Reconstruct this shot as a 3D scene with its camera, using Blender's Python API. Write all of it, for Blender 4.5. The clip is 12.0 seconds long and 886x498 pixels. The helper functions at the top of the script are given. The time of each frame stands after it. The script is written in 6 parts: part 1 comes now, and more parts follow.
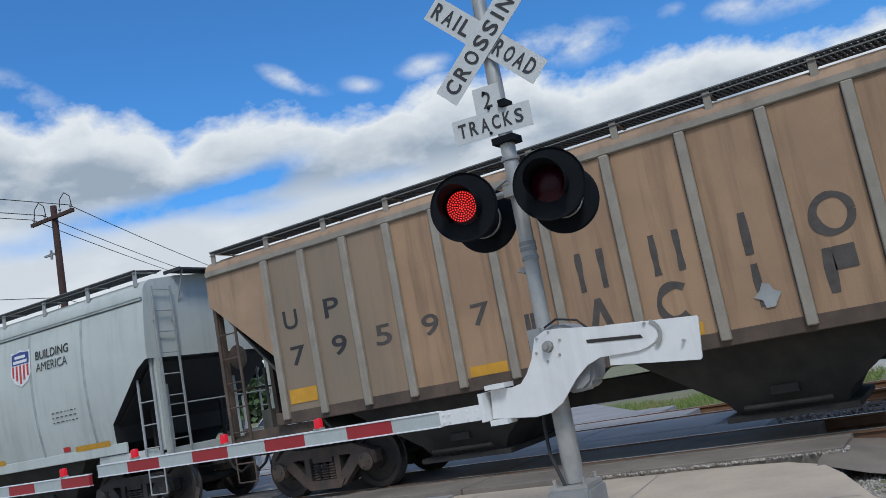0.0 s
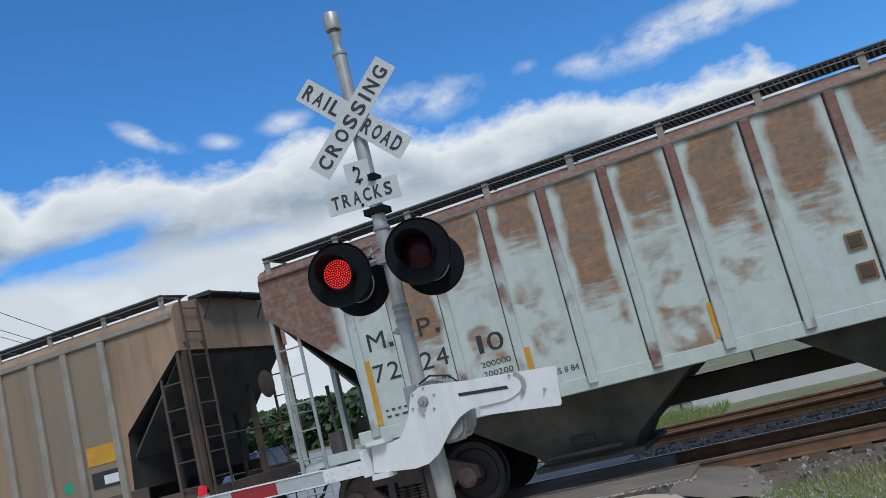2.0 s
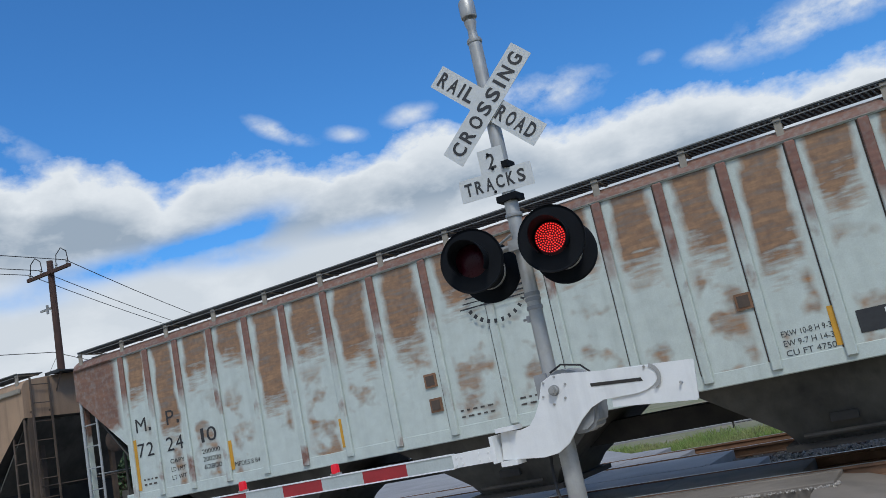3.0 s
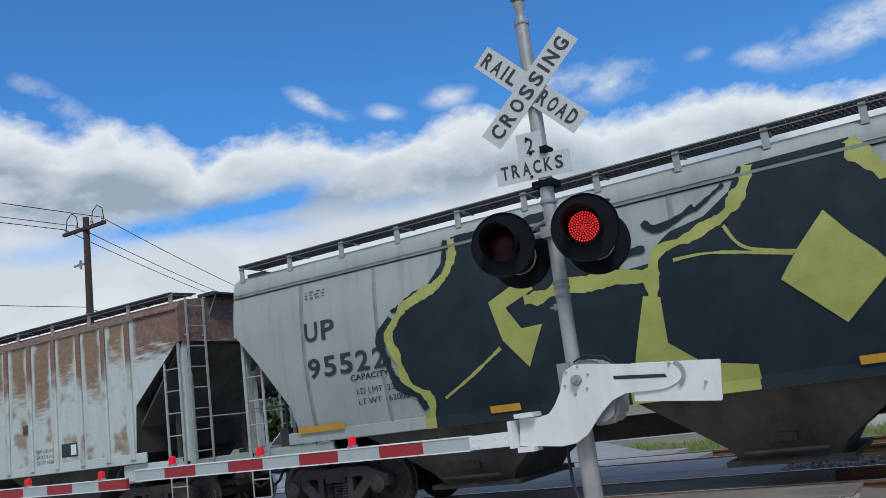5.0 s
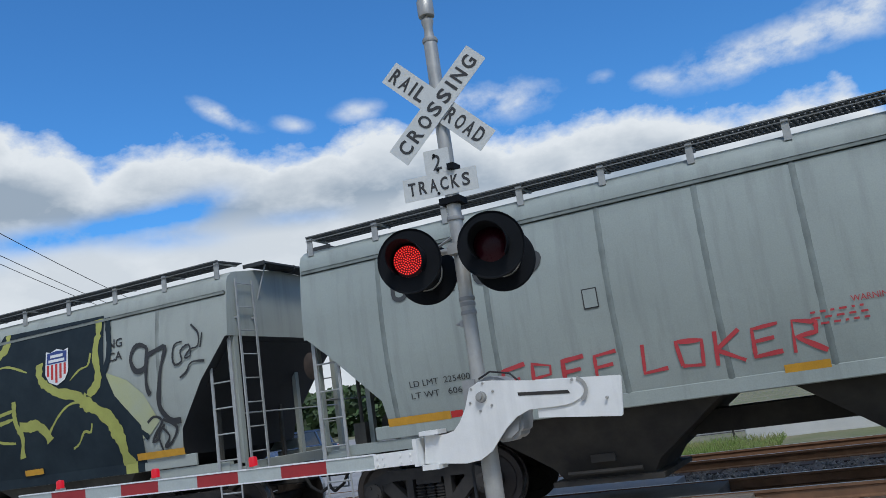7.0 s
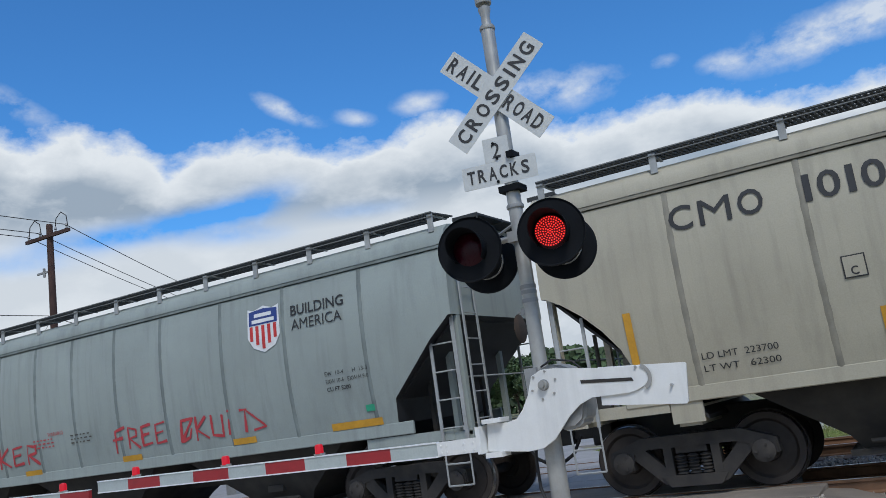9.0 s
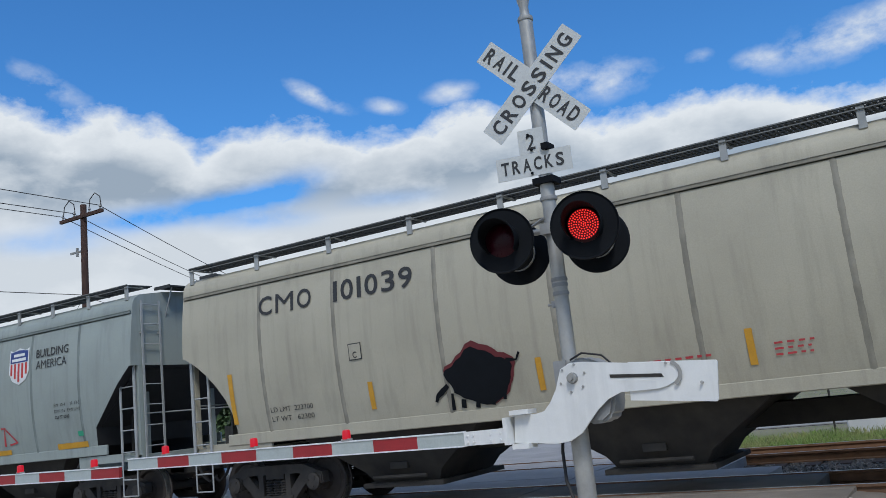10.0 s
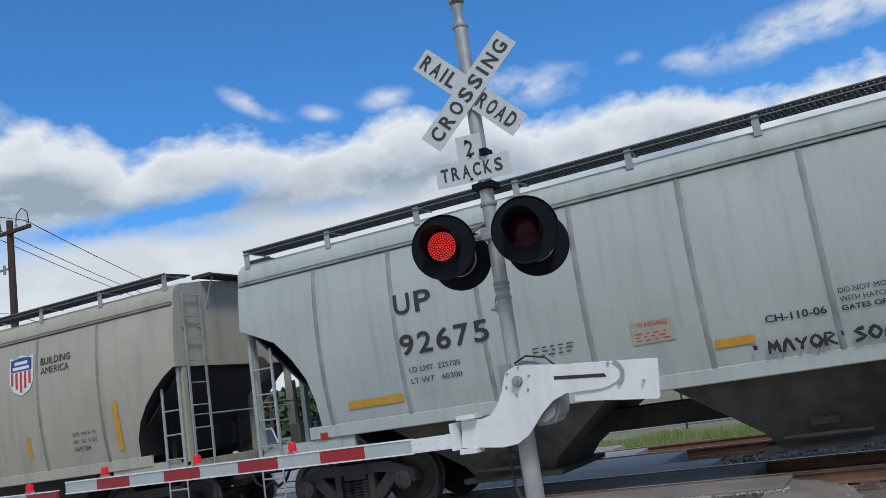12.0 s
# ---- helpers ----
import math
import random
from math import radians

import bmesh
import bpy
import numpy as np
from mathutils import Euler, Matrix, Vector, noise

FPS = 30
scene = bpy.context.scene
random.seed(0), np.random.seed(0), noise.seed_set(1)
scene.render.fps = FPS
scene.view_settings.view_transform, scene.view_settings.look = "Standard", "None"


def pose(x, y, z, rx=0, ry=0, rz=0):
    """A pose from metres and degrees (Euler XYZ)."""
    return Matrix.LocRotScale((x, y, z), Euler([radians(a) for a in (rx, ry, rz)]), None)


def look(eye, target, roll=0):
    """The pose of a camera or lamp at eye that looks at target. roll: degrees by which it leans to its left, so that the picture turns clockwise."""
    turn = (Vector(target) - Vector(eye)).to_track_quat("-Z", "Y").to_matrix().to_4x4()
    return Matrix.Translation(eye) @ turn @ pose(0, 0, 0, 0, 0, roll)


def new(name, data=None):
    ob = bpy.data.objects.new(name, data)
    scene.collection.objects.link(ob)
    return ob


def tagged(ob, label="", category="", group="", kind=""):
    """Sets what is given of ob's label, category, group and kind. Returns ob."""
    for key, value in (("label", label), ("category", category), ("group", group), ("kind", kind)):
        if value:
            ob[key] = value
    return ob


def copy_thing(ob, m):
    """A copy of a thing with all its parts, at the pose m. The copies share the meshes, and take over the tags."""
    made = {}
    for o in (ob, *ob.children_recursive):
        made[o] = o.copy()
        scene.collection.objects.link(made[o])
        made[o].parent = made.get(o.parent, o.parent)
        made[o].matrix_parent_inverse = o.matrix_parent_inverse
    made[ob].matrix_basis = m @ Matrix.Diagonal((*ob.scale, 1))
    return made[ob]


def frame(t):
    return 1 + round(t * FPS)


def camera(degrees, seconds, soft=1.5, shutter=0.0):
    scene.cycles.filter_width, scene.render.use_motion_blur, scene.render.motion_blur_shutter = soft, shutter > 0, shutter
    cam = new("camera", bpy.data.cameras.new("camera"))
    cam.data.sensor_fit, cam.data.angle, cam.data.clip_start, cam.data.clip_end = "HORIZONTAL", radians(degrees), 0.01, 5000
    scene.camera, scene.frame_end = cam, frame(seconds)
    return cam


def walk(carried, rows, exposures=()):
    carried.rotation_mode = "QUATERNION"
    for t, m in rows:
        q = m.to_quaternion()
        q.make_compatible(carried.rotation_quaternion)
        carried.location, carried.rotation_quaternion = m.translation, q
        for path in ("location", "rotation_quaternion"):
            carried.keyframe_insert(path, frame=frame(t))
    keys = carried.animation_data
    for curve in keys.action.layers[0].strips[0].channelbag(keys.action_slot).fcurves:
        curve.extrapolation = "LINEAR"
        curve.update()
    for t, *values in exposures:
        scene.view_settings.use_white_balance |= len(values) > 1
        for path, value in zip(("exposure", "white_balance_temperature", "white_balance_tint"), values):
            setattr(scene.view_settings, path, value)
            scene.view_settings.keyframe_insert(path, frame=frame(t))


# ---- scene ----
cam = camera(54.9, 12.0, soft=0.8)
PATH = [
    (0, (3.055, -6.739, 1.443), (2.066, -5.027, 1.741), -10.7),
    (0.5, (3.102, -6.829, 1.414), (2.296, -5.013, 1.643), -11.3),
    (1, (3.186, -6.915, 1.448), (2.601, -5.016, 1.672), -9.9),
    (1.5, (3.311, -7.117, 1.449), (2.798, -5.2, 1.696), -12.3),
    (2, (3.269, -7.264, 1.463), (2.582, -5.42, 1.816), -14.4),
    (2.5, (3.183, -7.292, 1.444), (2.301, -5.545, 1.856), -13.0),
    (3, (3.15, -7.292, 1.445), (2.213, -5.57, 1.844), -11.9),
    (5, (3.119, -7.271, 1.426), (2.114, -5.582, 1.799), -7.4),
    (5.5, (3.118, -7.272, 1.427), (2.123, -5.579, 1.807), -7.4),
    (6, (3.123, -7.248, 1.43), (2.196, -5.517, 1.813), -7.6),
    (6.5, (3.099, -7.236, 1.452), (2.293, -5.445, 1.829), -8.0),
    (8.5, (3.153, -7.219, 1.418), (2.272, -5.464, 1.801), -8.7),
    (9, (3.13, -7.22, 1.422), (2.187, -5.498, 1.799), -8.1),
    (9.5, (3.105, -7.234, 1.424), (2.119, -5.533, 1.789), -7.1),
    (10, (3.094, -7.258, 1.425), (2.093, -5.565, 1.787), -6.2),
    (10.5, (3.092, -7.254, 1.425), (2.102, -5.555, 1.79), -6.3),
    (11, (3.09, -7.261, 1.427), (2.14, -5.538, 1.783), -7.1),
    (11.5, (3.084, -7.267, 1.438), (2.176, -5.519, 1.786), -8.3),
    (12, (3.082, -7.274, 1.444), (2.205, -5.512, 1.8), -8.6),
]
walk(cam, [(t, look(eye, target, roll)) for t, eye, target, roll in PATH])

# ---- light ----
SUN_EL, SUN_AZ = radians(52), radians(142)
world = bpy.data.worlds.new("sky")
scene.world = world
world.use_nodes = True


def sky_nodes():
    nt = world.node_tree
    nt.nodes.clear()
    N, link = nt.nodes.new, nt.links.new

    def m(op, a, b=None, c=None, clamp=False):
        n = N("ShaderNodeMath")
        n.operation, n.use_clamp = op, clamp
        for i, v in enumerate((a, b, c)):
            if v is None:
                continue
            if isinstance(v, (int, float)):
                n.inputs[i].default_value = v
            else:
                link(v, n.inputs[i])
        return n.outputs[0]

    tc = N("ShaderNodeTexCoord")
    sep = N("ShaderNodeSeparateXYZ")
    link(tc.outputs["Generated"], sep.inputs[0])
    x, y, z = sep.outputs
    az = m("MULTIPLY", m("ARCTAN2", m("MULTIPLY", x, -1.0), y), 57.2958)
    el = m("MULTIPLY", m("ARCSINE", z), 57.2958)
    # the tops of the cumulus bank round the horizon, azimuth against elevation in degrees
    ramp = N("ShaderNodeValToRGB")
    tops = [(-30, 16), (-13.5, 15.4), (-9, 13.6), (-5.8, 13.4), (-2.6, 16.6), (1, 16.7), (4, 16.4), (7, 16.9), (9.8, 18.0), (12.8, 18.1), (16.3, 17.8),
            (18.7, 17.3), (22.3, 19.6), (26.6, 20.3), (29.5, 19.5), (32.8, 19.2), (36, 18.7), (38.3, 19.3), (41.3, 19.3), (44.3, 19.5), (46.6, 18.1), (49.3, 19.6),
            (52, 20.6), (55, 20.2), (58, 21.2), (64, 22), (70, 21)]
    while len(ramp.color_ramp.elements) < len(tops):
        ramp.color_ramp.elements.new(0.5)
    for e, (a, t) in zip(ramp.color_ramp.elements, tops):
        e.position = (a + 30) / 100
        e.color = (t / 30,) * 3 + (1,)
    link(m("DIVIDE", m("ADD", az, 30.0), 100.0), ramp.inputs[0])
    top = m("MULTIPLY", ramp.outputs[0], 30.0)

    def fractal(scale, detail, rough, stretch=(1, 1, 1.6)):
        mp = N("ShaderNodeMapping")
        mp.inputs["Scale"].default_value = stretch
        link(tc.outputs["Generated"], mp.inputs[0])
        n = N("ShaderNodeTexNoise")
        n.inputs["Scale"].default_value, n.inputs["Detail"].default_value, n.inputs["Roughness"].default_value = scale, detail, rough
        link(mp.outputs[0], n.inputs["Vector"])
        return n.outputs["Fac"]

    big, fine = fractal(5.5, 3, 0.5), fractal(19, 7, 0.6)
    rag = m("ADD", m("MULTIPLY", m("SUBTRACT", fine, 0.5), 4.0), m("MULTIPLY", m("SUBTRACT", big, 0.5), 2.0))
    below = m("SUBTRACT", m("ADD", top, rag), el)
    dens = m("DIVIDE", m("ADD", below, 0.25), 1.35, clamp=True)

    def blob(a, e, wa, we, gain, lean=0.0):
        u = m("DIVIDE", m("SUBTRACT", az, a), wa)
        v = m("DIVIDE", m("SUBTRACT", m("ADD", el, m("MULTIPLY", m("SUBTRACT", az, a), lean)), e), we)
        r = m("ADD", m("MULTIPLY", u, u), m("MULTIPLY", v, v))
        return m("MULTIPLY", m("POWER", 2.718, m("MULTIPLY", r, -1.0)), gain)

    wisps = blob(38.4, 21.2, 2.0, 0.62, 1.0, -0.44)
    for b in ((33.4, 20.2, 1.5, 0.55, 0.62, -0.25), (28.9, 20.7, 1.9, 0.7, 0.72), (18.6, 20.0, 3.4, 1.3, 0.8), (22.0, 20.7, 1.6, 0.8, 0.6), (11.8, 20.3, 0.9, 0.5, 0.42),
              (8.2, 19.3, 1.6, 0.6, 0.62), (2.6, 19.35, 4.6, 1.25, 0.95, 0.05), (-4.5, 20.1, 4.5, 1.3, 0.95, 0.1), (55.6, 21.9, 2.4, 0.9, 0.62, -0.4), (-12, 19.5, 5, 1.5, 0.9)):
        wisps = m("ADD", wisps, blob(*b))
    wisp = m("MULTIPLY", m("SUBTRACT", m("MULTIPLY", wisps, m("ADD", m("MULTIPLY", fine, 4.4), -1.3)), 0.16), 0.95, clamp=True)
    # blue openings under the bank
    gaps = blob(45.3, 14.5, 4.2, 0.75, 1.25, 0.13)
    for b in ((40.6, 15.3, 2.0, 0.9, 1.05, 0.2), (51.5, 13.6, 3.6, 0.7, 0.75, 0.08), (42.5, 13.4, 3.0, 0.6, 0.55), (56.5, 12.4, 3.5, 0.6, 0.45), (34.0, 14.2, 3.0, 0.5, 0.35), (9.0, 10.5, 5.0, 0.4, 0.4), (4.0, 8.0, 7.0, 0.4, 0.4)):
        gaps = m("ADD", gaps, blob(*b))
    gap = m("MULTIPLY", gaps, m("ADD", m("MULTIPLY", fine, 2.0), -0.05), clamp=True)
    dens = m("MULTIPLY", dens, m("SUBTRACT", 1.0, gap), clamp=True)
    dens = m("MAXIMUM", dens, m("MULTIPLY", wisp, 0.8))
    # unseen broken cumulus, added overhead and behind to whiten the fill light
    over = m("MULTIPLY", m("SUBTRACT", fractal(3.2, 5, 0.5, (1, 1, 1.4)), 0.44), 7.0, clamp=True)
    away = m("MAXIMUM", m("DIVIDE", m("SUBTRACT", el, 36.0), 8.0, clamp=True), m("MULTIPLY", m("SUBTRACT", -0.05, y), 4.0, clamp=True), clamp=True)
    dens = m("MAXIMUM", dens, m("MULTIPLY", over, away))
    # lit tops, greyer undersides
    puffs = fractal(11, 6, 0.55, (1, 1, 2.2))
    depth = m("DIVIDE", m("SUBTRACT", below, 1.3), 2.6, clamp=True)
    grey = m("MULTIPLY", m("MULTIPLY", depth, m("SUBTRACT", 1.9, m("MULTIPLY", fine, 1.5))), m("SUBTRACT", m("MULTIPLY", puffs, 2.6), 0.55, clamp=True), clamp=True)
    low = m("MULTIPLY", m("DIVIDE", m("SUBTRACT", 15.2, el), 2.0, clamp=True), m("DIVIDE", m("SUBTRACT", az, 10.0), 14.0, clamp=True))
    grey = m("MULTIPLY", grey, m("SUBTRACT", 1.0, m("MULTIPLY", low, 0.72)))
    tint = N("ShaderNodeMix")
    tint.data_type = "RGBA"
    link(grey, tint.inputs["Factor"])
    tint.inputs["A"].default_value, tint.inputs["B"].default_value = (0.84, 0.90, 0.96, 1), (0.36, 0.45, 0.56, 1)
    sky = N("ShaderNodeTexSky")
    sky.sky_type, sky.sun_disc, sky.sun_elevation, sky.sun_rotation = "NISHITA", False, SUN_EL, SUN_AZ
    sky.air_density, sky.dust_density, sky.ozone_density = 1.0, 0.3, 3.0
    bg, cloud, mix, out = N("ShaderNodeBackground"), N("ShaderNodeBackground"), N("ShaderNodeMixShader"), N("ShaderNodeOutputWorld")
    deep = N("ShaderNodeMix")
    deep.data_type, deep.blend_type = "RGBA", "MULTIPLY"
    deep.inputs["Factor"].default_value, deep.inputs["B"].default_value = 1.0, (0.37, 0.84, 1.24, 1)
    link(sky.outputs[0], deep.inputs["A"])
    bg.inputs["Strength"].default_value = SKY
    cloud.inputs["Strength"].default_value = 0.88
    link(deep.outputs["Result"], bg.inputs["Color"])
    link(tint.outputs["Result"], cloud.inputs["Color"])
    link(dens, mix.inputs[0])
    link(bg.outputs[0], mix.inputs[1])
    link(cloud.outputs[0], mix.inputs[2])
    link(mix.outputs[0], out.inputs[0])


SKY = 0.13
sky_nodes()
sun = new("sun", bpy.data.lights.new("sun", "SUN"))
sun.data.energy, sun.data.angle, sun.data.color = 2.1, radians(14), (1.0, 0.975, 0.935)
sun.matrix_world = Matrix.Translation((0, 0, 60)) @ Euler((radians(90) - SUN_EL, 0, -SUN_AZ + radians(180))).to_matrix().to_4x4()
scene.view_settings.exposure = 0.0

# ---- materials ----


def mat(name, col, rough=0.6, metal=0.0, var=0.25, scale=6.0, dark=None, streak=0.0, bump=0.1, fine=60.0, amount=0.5, glow=0.0, island=0.0, spec=0.5, grain=0.45):
    """Base colour broken up by a large noise towards a second colour, a fine grain, and upright streaks."""
    ma = bpy.data.materials.new(name)
    ma.use_nodes = True
    nt = ma.node_tree
    N, link = nt.nodes.new, nt.links.new
    b = nt.nodes["Principled BSDF"]
    b.inputs["Metallic"].default_value, b.inputs["Specular IOR Level"].default_value = metal, spec
    tc = N("ShaderNodeTexCoord")

    def noise_of(sc, det, stretch=None):
        n = N("ShaderNodeTexNoise")
        n.inputs["Scale"].default_value, n.inputs["Detail"].default_value, n.inputs["Roughness"].default_value = sc, det, 0.6
        if stretch:
            mp = N("ShaderNodeMapping")
            mp.inputs["Scale"].default_value = stretch
            link(tc.outputs["Object"], mp.inputs[0])
            link(mp.outputs[0], n.inputs["Vector"])
        else:
            link(tc.outputs["Object"], n.inputs["Vector"])
        return n.outputs["Fac"]

    def ramp(src, lo, hi):
        r = N("ShaderNodeMapRange")
        r.inputs["From Min"].default_value, r.inputs["From Max"].default_value = lo, hi
        link(src, r.inputs["Value"])
        return r.outputs[0]

    def mix(fac, a, c, how="MIX", f=None):
        n = N("ShaderNodeMix")
        n.data_type, n.blend_type = "RGBA", how
        if fac is not None:
            link(fac, n.inputs["Factor"])
        else:
            n.inputs["Factor"].default_value = f
        for v, k in ((a, "A"), (c, "B")):
            if isinstance(v, tuple):
                n.inputs[k].default_value = (*v, 1)
            else:
                link(v, n.inputs[k])
        return n.outputs["Result"]

    dark = dark or tuple(c * (1 - var) for c in col)
    c = mix(ramp(noise_of(scale, 6), 0.5 - amount * 0.3, 0.5 + amount * 0.5), tuple(col), tuple(dark))
    if streak:
        s = ramp(noise_of(1.0, 5, (5.0, 5.0, 0.35)), 0.5, 0.8)
        sm = N("ShaderNodeMath")
        sm.operation = "MULTIPLY"
        sm.inputs[1].default_value = streak
        link(s, sm.inputs[0])
        c = mix(sm.outputs[0], c, tuple(v * 0.45 for v in dark))
    g = noise_of(fine, 4)
    c = mix(None, c, mix(g, tuple([0.62] * 3), tuple([1.3] * 3)), "MULTIPLY", grain)
    if island:
        geo = N("ShaderNodeNewGeometry")
        c = mix(None, c, mix(geo.outputs["Random Per Island"], tuple([1 - island] * 3), tuple([1 + island] * 3)), "MULTIPLY", 1.0)
    link(c, b.inputs["Base Color"])
    rr = N("ShaderNodeMapRange")
    rr.inputs["To Min"].default_value, rr.inputs["To Max"].default_value = max(0.05, rough - 0.12), min(1, rough + 0.12)
    link(g, rr.inputs["Value"])
    link(rr.outputs[0], b.inputs["Roughness"])
    if bump:
        bn = N("ShaderNodeBump")
        bn.inputs["Strength"].default_value, bn.inputs["Distance"].default_value = bump, 0.01
        link(g, bn.inputs["Height"])
        link(bn.outputs[0], b.inputs["Normal"])
    if glow:
        nt.links.remove(b.inputs["Base Color"].links[0])
        b.inputs["Base Color"].default_value = (col[0] * 0.06, col[1] * 0.06, col[2] * 0.06, 1)
        b.inputs["Emission Color"].default_value = (*col, 1)
        b.inputs["Emission Strength"].default_value = glow
    return ma


def rusty_paint(name, col, where, rust=((0.105, 0.05, 0.028), (0.33, 0.18, 0.085))):
    """Pale paint under rust. where: "panel" blooms down from the top edge of each panel, "post" runs down the upper
    half of each post,
    "ends" takes the end corners and the roof edge, where the rust colour also paints the shade below the walkway."""
    ma = mat(name, col, 0.55, var=0.14, streak=0.25, bump=0.08)
    nt = ma.node_tree
    N, link = nt.nodes.new, nt.links.new
    b = nt.nodes["Principled BSDF"]
    old = b.inputs["Base Color"].links[0].from_socket
    tc, info = N("ShaderNodeTexCoord"), N("ShaderNodeObjectInfo")
    sep, gen = N("ShaderNodeSeparateXYZ"), N("ShaderNodeSeparateXYZ")
    link(tc.outputs["Object"], sep.inputs[0])
    link(tc.outputs["Generated"], gen.inputs[0])
    x, z, u, v = sep.outputs[0], sep.outputs[2], gen.outputs[0], gen.outputs[2]

    def noise_of(stretch, det=5):
        mp, n = N("ShaderNodeMapping"), N("ShaderNodeTexNoise")
        mp.inputs["Scale"].default_value = stretch
        n.inputs["Scale"].default_value, n.inputs["Detail"].default_value = 1.0, det
        link(tc.outputs["Object"], mp.inputs[0])
        link(mp.outputs[0], n.inputs["Vector"])
        return n.outputs["Fac"]

    def m(op, a, c=0.0, clamp=False):
        n = N("ShaderNodeMath")
        n.operation, n.use_clamp = op, clamp
        for i, q in enumerate((a, c)):
            if isinstance(q, (int, float)):
                n.inputs[i].default_value = q
            else:
                link(q, n.inputs[i])
        return n.outputs[0]

    def chance(k):
        return m("FRACT", m("MULTIPLY", info.outputs["Random"], k))

    ragged, smear, grain = noise_of((2.6, 2.0, 1.8)), noise_of((3.0, 3.0, 17.0), 4), noise_of((14, 14, 14), 3)
    if where == "panel":
        inside = m("MULTIPLY", m("ADD", m("SUBTRACT", 0.42, m("ABSOLUTE", m("SUBTRACT", u, 0.5))), m("MULTIPLY", m("SUBTRACT", ragged, 0.5), 0.5)), 8.0, True)
        hang = m("ADD", 0.27, m("MULTIPLY", chance(7.31), 0.45))
        drop = m("ADD", m("SUBTRACT", v, m("SUBTRACT", 1.0, hang)), m("ADD", m("MULTIPLY", m("SUBTRACT", smear, 0.5), 0.36), m("MULTIPLY", m("SUBTRACT", ragged, 0.5), 0.3)))
        bloom = m("MULTIPLY", inside, m("MULTIPLY", drop, 6.0, True))
        strength = m("ADD", 0.62, m("MULTIPLY", smear, 0.75), True)
        lowspot = m("MULTIPLY", m("SUBTRACT", noise_of((1.9, 1.5, 2.3), 3), m("ADD", 0.46, m("MULTIPLY", chance(3.17), 0.13))), 9.0, True)
        lowspot = m("MULTIPLY", m("MULTIPLY", lowspot, inside), m("MULTIPLY", m("SUBTRACT", 0.62, v), 6.0, True))
        fac = m("MAXIMUM", m("MULTIPLY", bloom, strength), m("MULTIPLY", lowspot, m("MULTIPLY", smear, 1.5)))
    elif where == "post":
        run = m("MULTIPLY", m("SUBTRACT", v, m("ADD", 0.28, m("MULTIPLY", ragged, 0.55))), 5.0, True)
        foot = m("MULTIPLY", m("SUBTRACT", ragged, 0.57), 7.0, True)
        fac = m("MULTIPLY", m("MAXIMUM", run, foot), m("ADD", 0.7, m("MULTIPLY", grain, 0.6)), True)
    else:
        left = m("MINIMUM", m("MULTIPLY", m("SUBTRACT", 1.24, x), 7.0, True), m("MULTIPLY", m("SUBTRACT", z, m("ADD", 1.95, m("MULTIPLY", ragged, 1.0))), 5.0, True))
        right = m("MINIMUM", m("MULTIPLY", m("SUBTRACT", x, 15.85), 7.0, True), m("MULTIPLY", m("SUBTRACT", z, m("ADD", 2.55, m("MULTIPLY", smear, 1.0))), 4.0, True))
        # roof-edge rust, made solid to paint the shadow line under the walkway
        roof = m("MULTIPLY", m("SUBTRACT", z, 3.88), 30.0, True)
        fac = m("MULTIPLY", m("MAXIMUM", m("MAXIMUM", left, right), roof), m("ADD", 0.6, m("MULTIPLY", grain, 0.7)), True)
    tone, mix = N("ShaderNodeMix"), N("ShaderNodeMix")
    tone.data_type = mix.data_type = "RGBA"
    link(m("MULTIPLY", m("SUBTRACT", m("ADD", smear, m("MULTIPLY", grain, 0.5)), 0.5), 2.0, True), tone.inputs["Factor"])
    tone.inputs["A"].default_value, tone.inputs["B"].default_value = (*rust[0], 1), (*rust[1], 1)
    link(m("MULTIPLY", fac, 0.95, True), mix.inputs["Factor"])
    link(old, mix.inputs["A"])
    link(tone.outputs["Result"], mix.inputs["B"])
    link(mix.outputs["Result"], b.inputs["Base Color"])
    return ma


